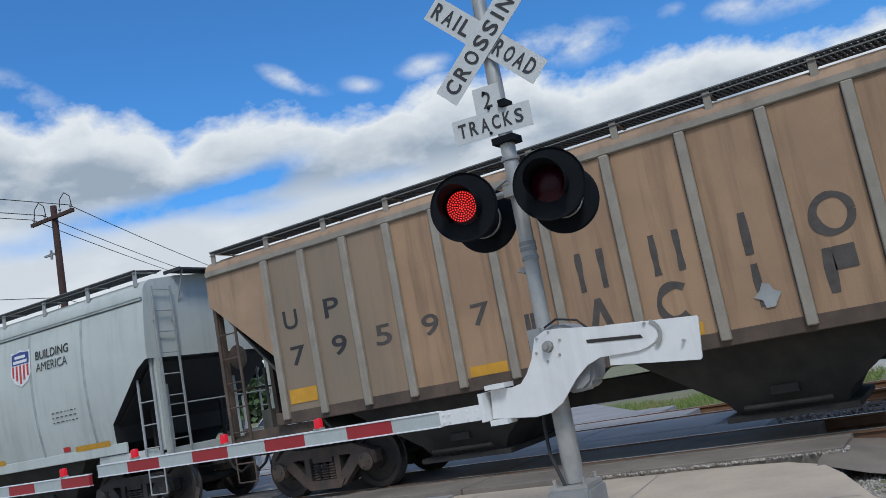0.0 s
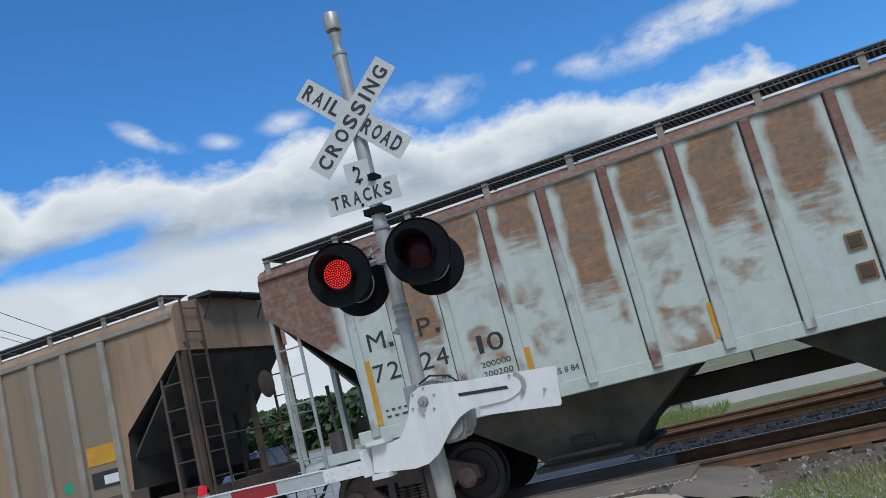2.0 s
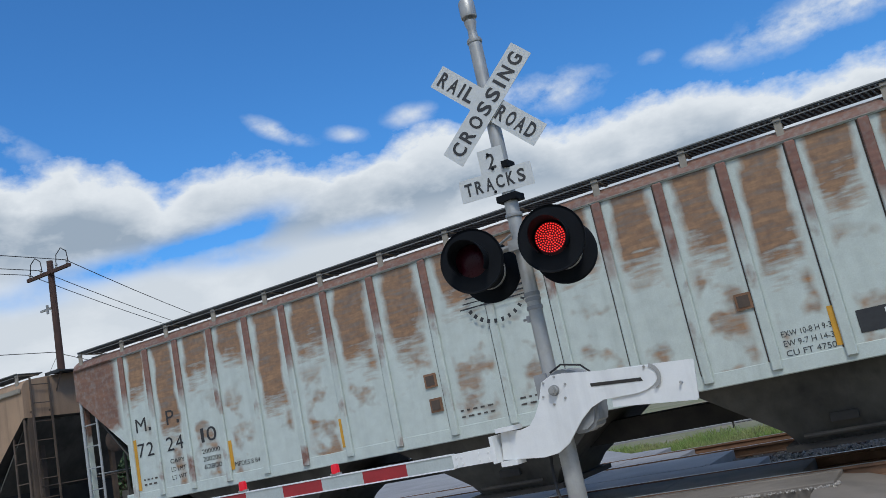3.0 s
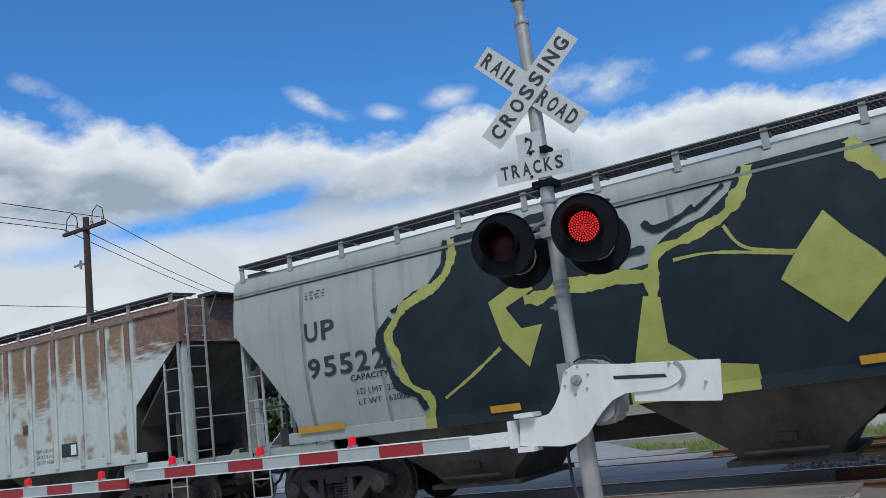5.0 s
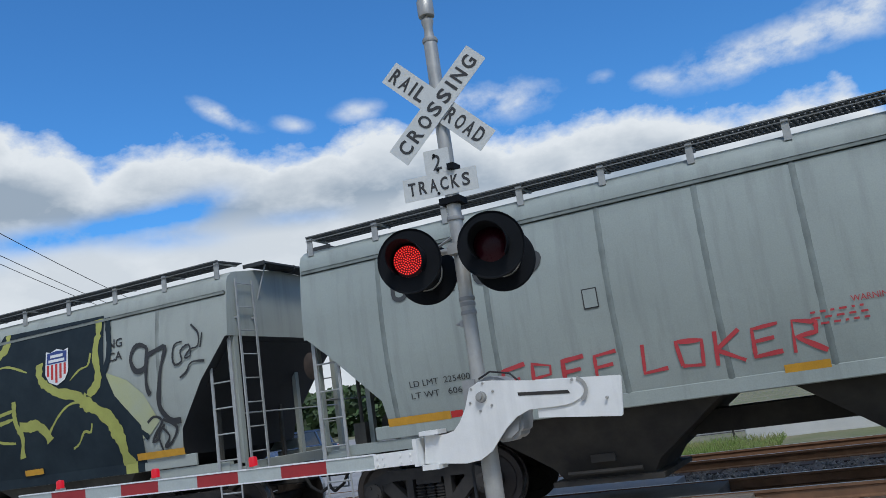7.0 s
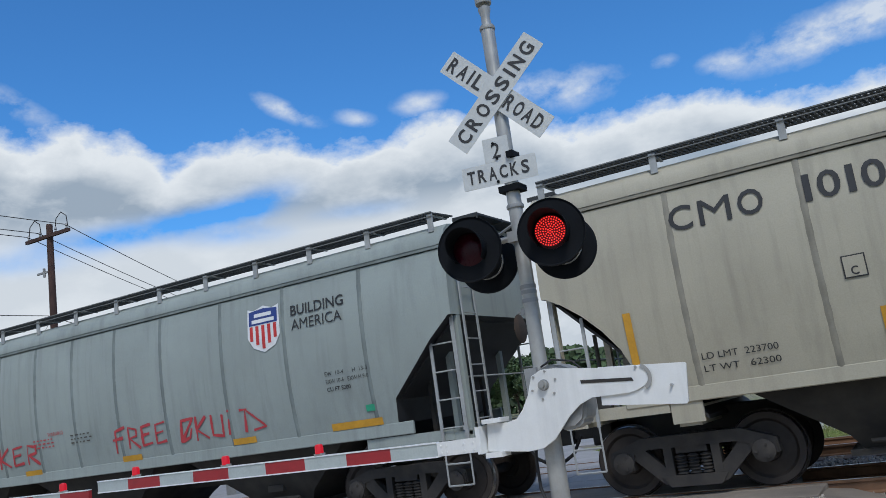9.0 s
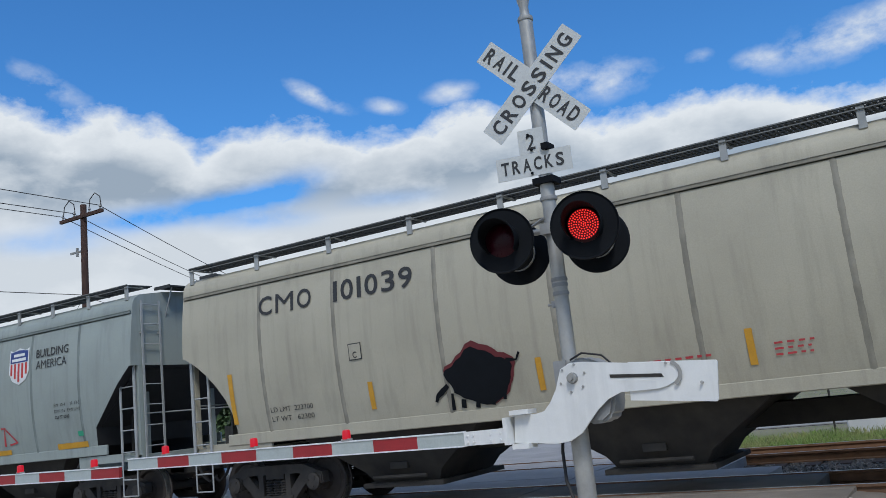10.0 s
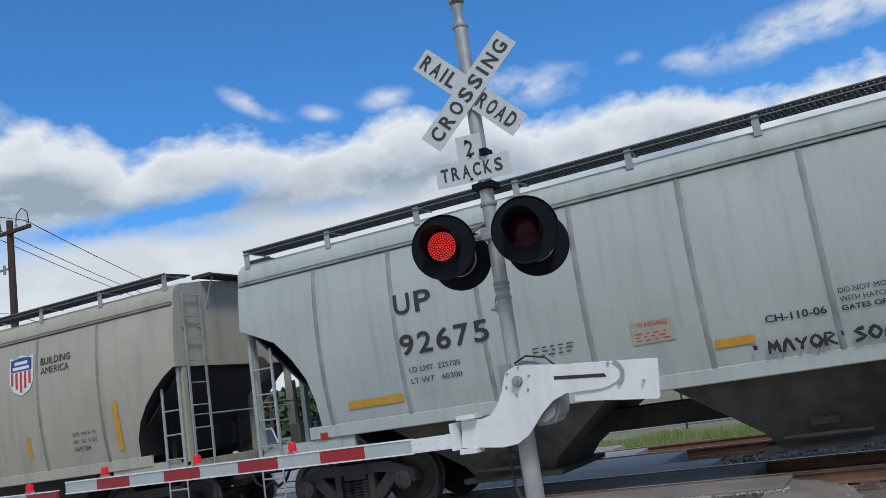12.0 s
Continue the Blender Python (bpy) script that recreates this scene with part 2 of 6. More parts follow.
M = dict(
    brown=mat("faded_brown_paint", (0.405, 0.268, 0.168), 0.7, var=0.3, scale=0.55, dark=(0.17, 0.125, 0.09), streak=0.6, amount=0.55),
    post=mat("grey_brown_posts", (0.315, 0.285, 0.235), 0.65, var=0.3, scale=3, streak=0.3),
    white=rusty_paint("rusted_shaded_pale_paint", (0.52, 0.585, 0.545), "ends", ((0.115, 0.042, 0.026), (0.2, 0.085, 0.046))),
    rustpanel=rusty_paint("rust_bloomed_panel", (0.52, 0.585, 0.545), "panel"),
    rustpost=rusty_paint("rust_run_post", (0.49, 0.55, 0.51), "post", ((0.13, 0.05, 0.036), (0.23, 0.10, 0.065))),
    grey=mat("grey_paint", (0.345, 0.38, 0.352), 0.5, var=0.2, scale=0.7, streak=0.4, bump=0.05),
    greyb=mat("blue_grey_paint", (0.305, 0.35, 0.333), 0.5, var=0.2, scale=0.7, streak=0.42, bump=0.05),
    ltgrey=mat("light_grey_paint", (0.425, 0.465, 0.43), 0.5, var=0.16, scale=0.7, streak=0.4, bump=0.05),
    pale=mat("pale_grey_paint", (0.50, 0.545, 0.515), 0.5, var=0.16, scale=0.9, streak=0.35, bump=0.05),
    tan=mat("tan_paint", (0.425, 0.40, 0.315), 0.5, var=0.2, scale=0.7, streak=0.42, bump=0.05),
    under=mat("near_black_underframe", (0.022, 0.021, 0.02), 0.85, var=0.5, scale=2, streak=0.3, dark=(0.055, 0.05, 0.042)),
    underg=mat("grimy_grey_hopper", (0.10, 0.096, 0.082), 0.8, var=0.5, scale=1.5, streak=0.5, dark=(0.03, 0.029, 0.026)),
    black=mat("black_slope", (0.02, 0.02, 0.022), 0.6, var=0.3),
    truck=mat("truck_iron", (0.05, 0.043, 0.038), 0.8, var=0.5, scale=5, dark=(0.115, 0.075, 0.055), bump=0.3),
    wheel=mat("wheel_steel", (0.05, 0.042, 0.038), 0.65, metal=0.3, var=0.4, scale=7),
    tread=mat("bright_tread", (0.5, 0.5, 0.5), 0.3, metal=1.0),
    grate=mat("galvanised_grating", (0.045, 0.05, 0.052), 0.7, metal=0.2),
    edge=mat("worn_walkway_edge", (0.17, 0.18, 0.18), 0.6, var=0.3, scale=3),
    darkred=mat("dark_red_spray", (0.13, 0.014, 0.018), 0.6, var=0.3),
    bar=mat("ladder_bar", (0.36, 0.38, 0.38), 0.55, var=0.35, scale=4),
    letter=mat("black_lettering", (0.03, 0.032, 0.035), 0.6, var=0.3, scale=12),
    faded=mat("faded_grey_lettering", (0.085, 0.075, 0.068), 0.7, var=0.4, scale=8),
    stencil=mat("worn_black_lettering", (0.05, 0.055, 0.058), 0.6, var=0.3, scale=9),
    yelwash=mat("thin_yellow_spray", (0.40, 0.42, 0.20), 0.6, scale=2.2, dark=(0.36, 0.40, 0.33), amount=0.9),
    orange=mat("orange_reflector", (0.62, 0.32, 0.03), 0.45, var=0.25, scale=5),
    redr=mat("red_reflector", (0.55, 0.03, 0.03), 0.4),
    redink=mat("red_spray", (0.50, 0.05, 0.06), 0.6, var=0.2),
    navy=mat("blue_shield", (0.02, 0.05, 0.22), 0.5, var=0.1),
    wht=mat("white_enamel", (0.72, 0.74, 0.75), 0.5, var=0.1),
    darkgraf=mat("dark_slate_spray", (0.009, 0.018, 0.026), 0.7, spec=0.25, var=0.5, scale=2.2, dark=(0.019, 0.033, 0.042), bump=0.05),
    yelgraf=mat("olive_yellow_spray", (0.38, 0.40, 0.10), 0.6, var=0.25, scale=3),
    galv=mat("galvanised_steel", (0.43, 0.43, 0.41), 0.45, metal=0.45, var=0.28, scale=5, streak=0.35, grain=0.25),
    cast=mat("grey_casting", (0.30, 0.31, 0.31), 0.6, metal=0.2, var=0.25, scale=6),
    platew=mat("white_plate", (0.73, 0.745, 0.735), 0.4, var=0.14, scale=3, streak=0.3, grain=0.12),
    signw=mat("white_sign_sheeting", (0.53, 0.555, 0.55), 0.45, var=0.08, scale=8),
    blackm=mat("matt_black", (0.006, 0.008, 0.011), 0.75, spec=0.15, var=0.3),
    lens=mat("dark_red_lens", (0.035, 0.002, 0.008), 0.3, spec=0.2, var=0.3),
    led=mat("lit_red_led", (1.0, 0.035, 0.03), 0.6, var=0.0, bump=0, glow=1.6),
    ledplate=mat("lit_red_plate", (0.35, 0.002, 0.006), 0.7, var=0.0, bump=0, glow=0.16),
    ledlow=mat("lit_red_marker", (0.8, 0.004, 0.025), 0.4, var=0.0, bump=0, glow=0.6),
    armr=mat("red_arm_stripe", (0.32, 0.02, 0.025), 0.45, var=0.15),
    armw=mat("grey_arm_stripe", (0.40, 0.45, 0.44), 0.45, var=0.12),
    concrete=mat("pale_concrete", (0.50, 0.425, 0.335), 0.9, var=0.25, scale=1.3, bump=0.3, fine=40),
    panel=mat("crossing_panel", (0.235, 0.205, 0.172), 0.85, var=0.5, scale=0.9, bump=0.4, fine=50),
    asphalt=mat("worn_asphalt", (0.30, 0.295, 0.29), 0.75, var=0.3, scale=0.8, bump=0.4, fine=70),
    soil=mat("dry_grass_soil", (0.13, 0.15, 0.06), 0.95, scale=0.5, dark=(0.25, 0.21, 0.15), bump=0.6, fine=30),
    ballast=mat("ballast_bed", (0.17, 0.135, 0.105), 0.95, var=0.5, scale=25, bump=1.0, fine=45),
    stone=mat("ballast_stone", (0.27, 0.245, 0.215), 0.9, island=0.6, var=0.3),
    palestone=mat("pale_chip", (0.38, 0.35, 0.31), 0.9, island=0.4, var=0.3),
    rail=mat("rusty_rail", (0.23, 0.125, 0.07), 0.85, var=0.4, scale=4, bump=0.3),
    railtop=mat("worn_railhead", (0.42, 0.41, 0.40), 0.3, metal=0.9, var=0.2),
    tie=mat("weathered_tie", (0.11, 0.075, 0.055), 0.95, var=0.4, scale=8, bump=0.6),
    blade=mat("grass_blade", (0.15, 0.26, 0.05), 0.8, island=0.35, var=0.3, scale=0.9, dark=(0.30, 0.27, 0.13)),
    wood=mat("brown_pole", (0.075, 0.04, 0.032), 0.9, var=0.4, scale=4, streak=0.5),
    wire=mat("black_cable", (0.02, 0.02, 0.022), 0.7),
    siding=mat("cream_siding", (0.62, 0.58, 0.50), 0.7, var=0.1, scale=2),
    sidingw=mat("white_siding", (0.70, 0.71, 0.70), 0.7, var=0.1, scale=2),
    roof=mat("grey_shingle", (0.20, 0.19, 0.18), 0.9, var=0.3, scale=3),
    glass=mat("dark_window", (0.02, 0.025, 0.03), 0.1, var=0.2),
    leaf=mat("leaf_green", (0.045, 0.085, 0.028), 0.7, island=0.5, var=0.4, scale=0.8),
    bark=mat("bark", (0.09, 0.07, 0.05), 0.95, var=0.4, scale=6),
    barrier=mat("white_barrier", (0.62, 0.63, 0.62), 0.8, var=0.15, scale=1.0),
    carw=mat("white_car_paint", (0.62, 0.64, 0.66), 0.25, var=0.05),
    carb=mat("blue_car_paint", (0.05, 0.09, 0.17), 0.25, var=0.05),
    rubber=mat("tyre_rubber", (0.02, 0.02, 0.02), 0.85),
    green=mat("green_spray", (0.03, 0.35, 0.20), 0.6),
)

def panel_brown():
    """Brown paint that is greyer towards the wagon's ends and differs from panel to panel."""
    ma = mat("brown_side_panel", (0.40, 0.255, 0.15), 0.7, var=0.3, scale=0.7, dark=(0.25, 0.165, 0.105), streak=0.7, amount=0.6)
    nt = ma.node_tree
    N, link = nt.nodes.new, nt.links.new
    b = nt.nodes["Principled BSDF"]
    old = b.inputs["Base Color"].links[0].from_socket
    tc, info, sep, far, amt, mix = (N("ShaderNode" + k) for k in ("TexCoord", "ObjectInfo", "SeparateXYZ", "Math", "MapRange", "Mix"))
    link(tc.outputs["Object"], sep.inputs[0])
    mid, add = N("ShaderNodeMath"), N("ShaderNodeMath")
    mid.operation, far.operation, add.operation = "SUBTRACT", "ABSOLUTE", "MULTIPLY_ADD"
    mid.inputs[1].default_value = 8.3
    link(sep.outputs[0], mid.inputs[0])
    link(mid.outputs[0], far.inputs[0])
    link(info.outputs["Random"], add.inputs[0])
    add.inputs[1].default_value = 2.6
    link(far.outputs[0], add.inputs[2])
    amt.inputs["From Min"].default_value, amt.inputs["From Max"].default_value, amt.inputs["To Max"].default_value = 5.2, 7.4, 0.8
    link(add.outputs[0], amt.inputs["Value"])
    mix.data_type = "RGBA"
    link(amt.outputs[0], mix.inputs["Factor"])
    link(old, mix.inputs["A"])
    mix.inputs["B"].default_value = (0.215, 0.18, 0.135, 1)
    link(mix.outputs["Result"], b.inputs["Base Color"])
    return ma


M["brownpanel"] = panel_brown()
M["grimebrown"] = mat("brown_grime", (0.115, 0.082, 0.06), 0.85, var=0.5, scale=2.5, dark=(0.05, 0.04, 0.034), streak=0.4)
M["ironblack"] = mat("black_truck_iron", (0.024, 0.023, 0.023), 0.75, var=0.5, scale=5, dark=(0.05, 0.045, 0.04), bump=0.3)
# seam shading is put into the colour: a darker copy of each wagon paint
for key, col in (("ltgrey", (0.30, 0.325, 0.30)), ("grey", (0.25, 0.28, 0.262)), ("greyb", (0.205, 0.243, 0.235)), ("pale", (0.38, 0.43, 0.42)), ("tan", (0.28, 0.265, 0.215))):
    M[key + "_seam"] = mat(key + "_shaded_seam", col, 0.7, var=0.4, scale=3, streak=0.5)

# ---- mesh helpers ----


def box(bm, x0, x1, y0, y1, z0, z1):
    v = [bm.verts.new((x, y, z)) for x in (x0, x1) for y in (y0, y1) for z in (z0, z1)]
    for f in ((0, 1, 3, 2), (4, 6, 7, 5), (0, 4, 5, 1), (2, 3, 7, 6), (0, 2, 6, 4), (1, 5, 7, 3)):
        bm.faces.new([v[i] for i in f])


def rod(bm, a, b, r, n=8, r2=None):
    a, b = Vector(a), Vector(b)
    d = (b - a).normalized()
    u = d.orthogonal().normalized()
    w = d.cross(u)
    ring = [[bm.verts.new(p + (u * math.cos(2 * math.pi * i / n) + w * math.sin(2 * math.pi * i / n)) * q) for i in range(n)] for p, q in ((a, r), (b, r2 or r))]
    for i in range(n):
        f = bm.faces.new((ring[0][i], ring[0][(i + 1) % n], ring[1][(i + 1) % n], ring[1][i]))
        f.smooth = n > 6
    bm.faces.new(ring[0][::-1])
    bm.faces.new(ring[1])


def prism(bm, pts, y0, y1):
    """A plate with the outline pts (x, z), from y0 to y1."""
    a = [bm.verts.new((x, y0, z)) for x, z in pts]
    b = [bm.verts.new((x, y1, z)) for x, z in pts]
    bm.faces.new(a)
    bm.faces.new(b[::-1])
    for i in range(len(pts)):
        j = (i + 1) % len(pts)
        bm.faces.new((a[i], b[i], b[j], a[j]))


def lathe(bm, prof, n, axis="y", at=(0, 0, 0)):
    """Turns prof, pairs of (radius, place along the axis), into a closed round body."""
    at = Vector(at)

    def p(r, h, i):
        c, s = r * math.cos(2 * math.pi * i / n), r * math.sin(2 * math.pi * i / n)
        return at + Vector({"y": (c, h, s), "z": (c, s, h), "x": (h, c, s)}[axis])

    rings = [[bm.verts.new(p(r, h, i)) for i in range(n)] for r, h in prof]
    for a, b in zip(rings, rings[1:]):
        for i in range(n):
            bm.faces.new((a[i], a[(i + 1) % n], b[(i + 1) % n], b[i])).smooth = True
    bm.faces.new(rings[0])
    bm.faces.new(rings[-1][::-1])


def link_mesh(name, bm, material, parent=None, sharp=35):
    bmesh.ops.recalc_face_normals(bm, faces=bm.faces)
    me = bpy.data.meshes.new(name)
    bm.to_mesh(me)
    bm.free()
    me.set_sharp_from_angle(angle=radians(sharp))
    me.materials.append(M[material])
    ob = new(name, me)
    ob.parent = parent
    return ob


def part(name, bm, material, parent, label=""):
    return tagged(link_mesh(name, bm, material, parent), label)


def thing(name, label, category, group="", kind="", m=None):
    e = new(name)
    e.empty_display_size = 0.2
    if m is not None:
        e.matrix_basis = m
    return tagged(e, label, category, group, kind)


def shape(build, *args):
    bm = bmesh.new()
    build(bm, *args)
    return bm


def boxes(*rows):
    bm = bmesh.new()
    for r in rows:
        box(bm, *r)
    return bm


def text_points(body, bold=0.02):
    cu = bpy.data.curves.new("lettering", "FONT")
    cu.body, cu.offset, cu.resolution_u = body, (0.0 if "M" in body or "W" in body else bold), 3
    ob = bpy.data.objects.new("lettering", cu)
    me = bpy.data.meshes.new_from_object(ob)
    co = np.array([v.co[:2] for v in me.vertices])
    faces = [tuple(p.vertices) for p in me.polygons]
    bpy.data.objects.remove(ob)
    bpy.data.curves.remove(cu)
    bpy.data.meshes.remove(me)
    lo, hi = co.min(0), co.max(0)
    return (co - lo) / (hi - lo), faces


def lettering(name, body, x, z, w, h, place, material, parent, bold=0.02, turn=0.0, label=""):
    """Letters that fill the box w by h whose lower left corner is (x, z); place(x, z) gives their point in space."""
    co, faces = text_points(body, bold)
    me = bpy.data.meshes.new(name)
    c, s = math.cos(radians(turn)), math.sin(radians(turn))
    pts = []
    for u, v in co:
        a, b = (u - 0.5) * w, (v - 0.5) * h
        pts.append((x + w / 2 + a * c - b * s, 0.0, z + h / 2 + a * s + b * c))
    me.from_pydata(pts, [], faces)
    # tall letters follow the curve of the wall
    bm = bmesh.new()
    bm.from_mesh(me)
    k = int(h / 0.06)
    for i in range(1, k):
        bmesh.ops.bisect_plane(bm, geom=bm.verts[:] + bm.edges[:] + bm.faces[:], plane_co=(0, 0, z + h * i / k), plane_no=(0, 0, 1))
    for v in bm.verts:
        v.co = place(v.co.x, v.co.z)
    bm.to_mesh(me)
    bm.free()
    me.materials.append(M[material])
    ob = new(name, me)
    ob.parent = parent
    if h < 0.2 and len(body) > 1:
        ob["kind"] = "stuff"
    return tagged(ob, label or "lettering reading " + body)


def word(body, x, z, w, h, place, material, parent, bold=0.02, gap=0.28):
    """Large lettering, each letter a part of its own; w is the width of the whole word."""
    wide = [{"I": 0.3, "1": 0.32, "M": 1.3, "W": 1.35, ".": 0.25, " ": 0.6}.get(c, 1.0) for c in body]
    k = w / (sum(wide) + gap * (len(body) - 1))
    for c, q in zip(body, wide):
        if c == ".":
            decal("full_stop", rect(x, z, 0.06, 0.06), place, material, parent)
        elif c != " ":
            lettering("letter", c, x, z, q * k, h, place, material, parent, 0.0 if c == "1" else bold, label="painted letter " + c)
        x += (q + gap) * k


def decal(name, pts, place, material, parent, label="", step=0.2):
    """A flat painted area with the outline pts (x, z), laid on the surface given by place."""
    bm = bmesh.new()
    bm.faces.new([bm.verts.new((x, 0, z)) for x, z in pts])
    zs = [p[1] for p in pts]
    z = min(zs) + step
    while z < max(zs):
        bmesh.ops.bisect_plane(bm, geom=bm.verts[:] + bm.edges[:] + bm.faces[:], plane_co=(0, 0, z), plane_no=(0, 0, 1))
        z += step
    bmesh.ops.triangulate(bm, faces=bm.faces[:])
    for v in bm.verts:
        v.co = place(v.co.x, v.co.z)
    me = bpy.data.meshes.new(name)
    bm.to_mesh(me)
    bm.free()
    me.materials.append(M[material])
    ob = new(name, me)
    ob.parent = parent
    return tagged(ob, label)


def stroke(name, pts, w, place, material, parent, label=""):
    """A brushed line of width w along pts (x, z)."""
    p = [Vector(q) for q in pts]
    fine = []
    for i, (a, b) in enumerate(zip(p, p[1:])):
        k = max(2, int((b - a).length / 0.05))
        # sprayed lines swing through their points
        ta, tb = (0.5 * (b - p[max(i - 1, 0)]), 0.5 * (p[min(i + 2, len(p) - 1)] - a)) if name in ("graffiti", "tag", "painted_ring") and material != "redink" else (b - a, b - a)
        for j in range(k):
            h = j / k
            fine.append(a * (2 * h ** 3 - 3 * h * h + 1) + ta * (h ** 3 - 2 * h * h + h) + b * (3 * h * h - 2 * h ** 3) + tb * (h ** 3 - h * h))
    fine.append(p[-1])
    me = bpy.data.meshes.new(name)
    vs, fs = [], []
    for i, q in enumerate(fine):
        d = (fine[min(i + 1, len(fine) - 1)] - fine[max(i - 1, 0)]).normalized()
        n = Vector((-d.y, d.x)) * w * 0.46 * (1 + 0.7 * noise.noise((q.x * 4, q.y * 4, 1)) + (0.45 * noise.noise((q.x * 17, q.y * 17, 3)) if name == "graffiti" else 0))
        if w >= 0.1 and name == "graffiti":
            q = q + Vector((-d.y, d.x)) * 0.12 * noise.noise((q.x * 2.2, q.y * 2.2, 5))
        vs += [place(q.x + n.x, q.y + n.y), place(q.x - n.x, q.y - n.y)]
        if i:
            fs.append((2 * i - 2, 2 * i - 1, 2 * i + 1, 2 * i))
    me.from_pydata(vs, [], fs)
    me.materials.append(M[material])
    ob = new(name, me)
    ob.parent = parent
    return tagged(ob, label)

# ---- ground, road and tracks ----
T1, T2 = 5.0, 9.7
G = -0.28


def build_ground():
    bm = bmesh.new()
    xs = [-2000, -300, -60] + [-20 + 2 * i for i in range(31)] + [80, 300, 2000]
    ys = [-2000, -300, -60] + [-20 + 2 * i for i in range(41)] + [100, 300, 2000]
    grid = [[bm.verts.new((x, y, G + 0.04 * noise.noise((x * 0.3, y * 0.3, 0)))) for y in ys] for x in xs]
    for i in range(len(xs) - 1):
        for j in range(len(ys) - 1):
            bm.faces.new((grid[i][j], grid[i + 1][j], grid[i + 1][j + 1], grid[i][j + 1])).smooth = True
    tagged(link_mesh("ground", bm, "soil"), "dry mown grass over sandy soil beside the tracks", "ground", kind="structure")


def slab(name, pts, z0, z1, material, label, category):
    bm = bmesh.new()
    a = [bm.verts.new((x, y, z1)) for x, y in pts]
    b = [bm.verts.new((x, y, z0)) for x, y in pts]
    bm.faces.new(a)
    for i in range(len(pts)):
        j = (i + 1) % len(pts)
        bm.faces.new((a[i], b[i], b[j], a[j]))
    return tagged(link_mesh(name, bm, material), label, category, kind="structure")


def bed(name, yc, x0, x1):
    bm = bmesh.new()
    n = int((x1 - x0) / 0.5) if x1 - x0 < 80 else int((x1 - x0) / 4)
    prof = [(-2.5, G - 0.02), (-1.75, -0.21), (-0.9, -0.2), (0, -0.21), (0.9, -0.2), (1.75, -0.21), (2.5, G - 0.02)]
    rows = []
    for i in range(n + 1):
        x = x0 + (x1 - x0) * i / n
        rows.append([bm.verts.new((x, yc + y + 0.1 * noise.noise((x, y, 3)), z + 0.03 * noise.noise((x * 2, y * 2, 5)))) for y, z in prof])
    for a, b in zip(rows, rows[1:]):
        for k in range(len(prof) - 1):
            bm.faces.new((a[k], b[k], b[k + 1], a[k + 1])).smooth = True
    tagged(link_mesh(name, bm, "ballast"), "dark crushed-stone ballast bed under the track", "ballast", kind="structure")


def rail(name, y, x0, x1):
    """Foot, web and head of one rail; the running surface is a part of its own."""
    bm = bmesh.new()
    prof = [(-0.07, -0.175), (-0.07, -0.16), (-0.012, -0.145), (-0.012, -0.045), (-0.036, -0.035), (-0.036, -0.004), (0.036, -0.004), (0.036, -0.035),
            (0.012, -0.045), (0.012, -0.145), (0.07, -0.16), (0.07, -0.175)]
    a = [bm.verts.new((x0, y + p, q)) for p, q in prof]
    b = [bm.verts.new((x1, y + p, q)) for p, q in prof]
    for i in range(len(prof)):
        j = (i + 1) % len(prof)
        bm.faces.new((a[i], a[j], b[j], b[i]))
    bm.faces.new(a)
    bm.faces.new(b)
    ob = tagged(link_mesh(name, bm, "rail"), "rusty steel rail with a worn shiny head", "rail", "rails", "structure")
    part("running_surface", boxes((x0, x1, y - 0.026, y + 0.026, -0.003, 0.0)), "railtop", ob, "polished steel railhead")


def build_tracks():
    for yc in (T1, T2):
        bed("ballast_bed", yc, 1.7 if yc == T1 else -2.6, 60)
        bed("ballast_bed", yc, -200, -15)
        for s in (-0.753, 0.753):
            rail("rail", yc + s, -200, 200)
    # sleepers to the right of the crossing
    first = None
    for yc in (T1, T2):
        for i in range(60):
            x = (1.98 if yc == T1 else -1.6) + 0.52 * i
            bm = boxes((-0.115, 0.115, -1.3, 1.3, -0.1, 0.0))
            if first is None:
                bmesh.ops.bevel(bm, geom=bm.edges[:], offset=0.012, segments=1, affect="EDGES")
                first = tagged(link_mesh("sleeper", bm, "tie"), "weathered brown timber railway sleeper in the ballast", "sleeper", "sleepers under the rails", "structure")
                ob = first
            else:
                bm.free()
                ob = new("sleeper", first.data)
                tagged(ob, first["label"], "sleeper", first["group"], "structure")
            ob.matrix_basis = pose(x + random.uniform(-0.03, 0.03), yc + random.uniform(-0.06, 0.06), -0.176, 0, 0, random.uniform(-1.5, 1.5))


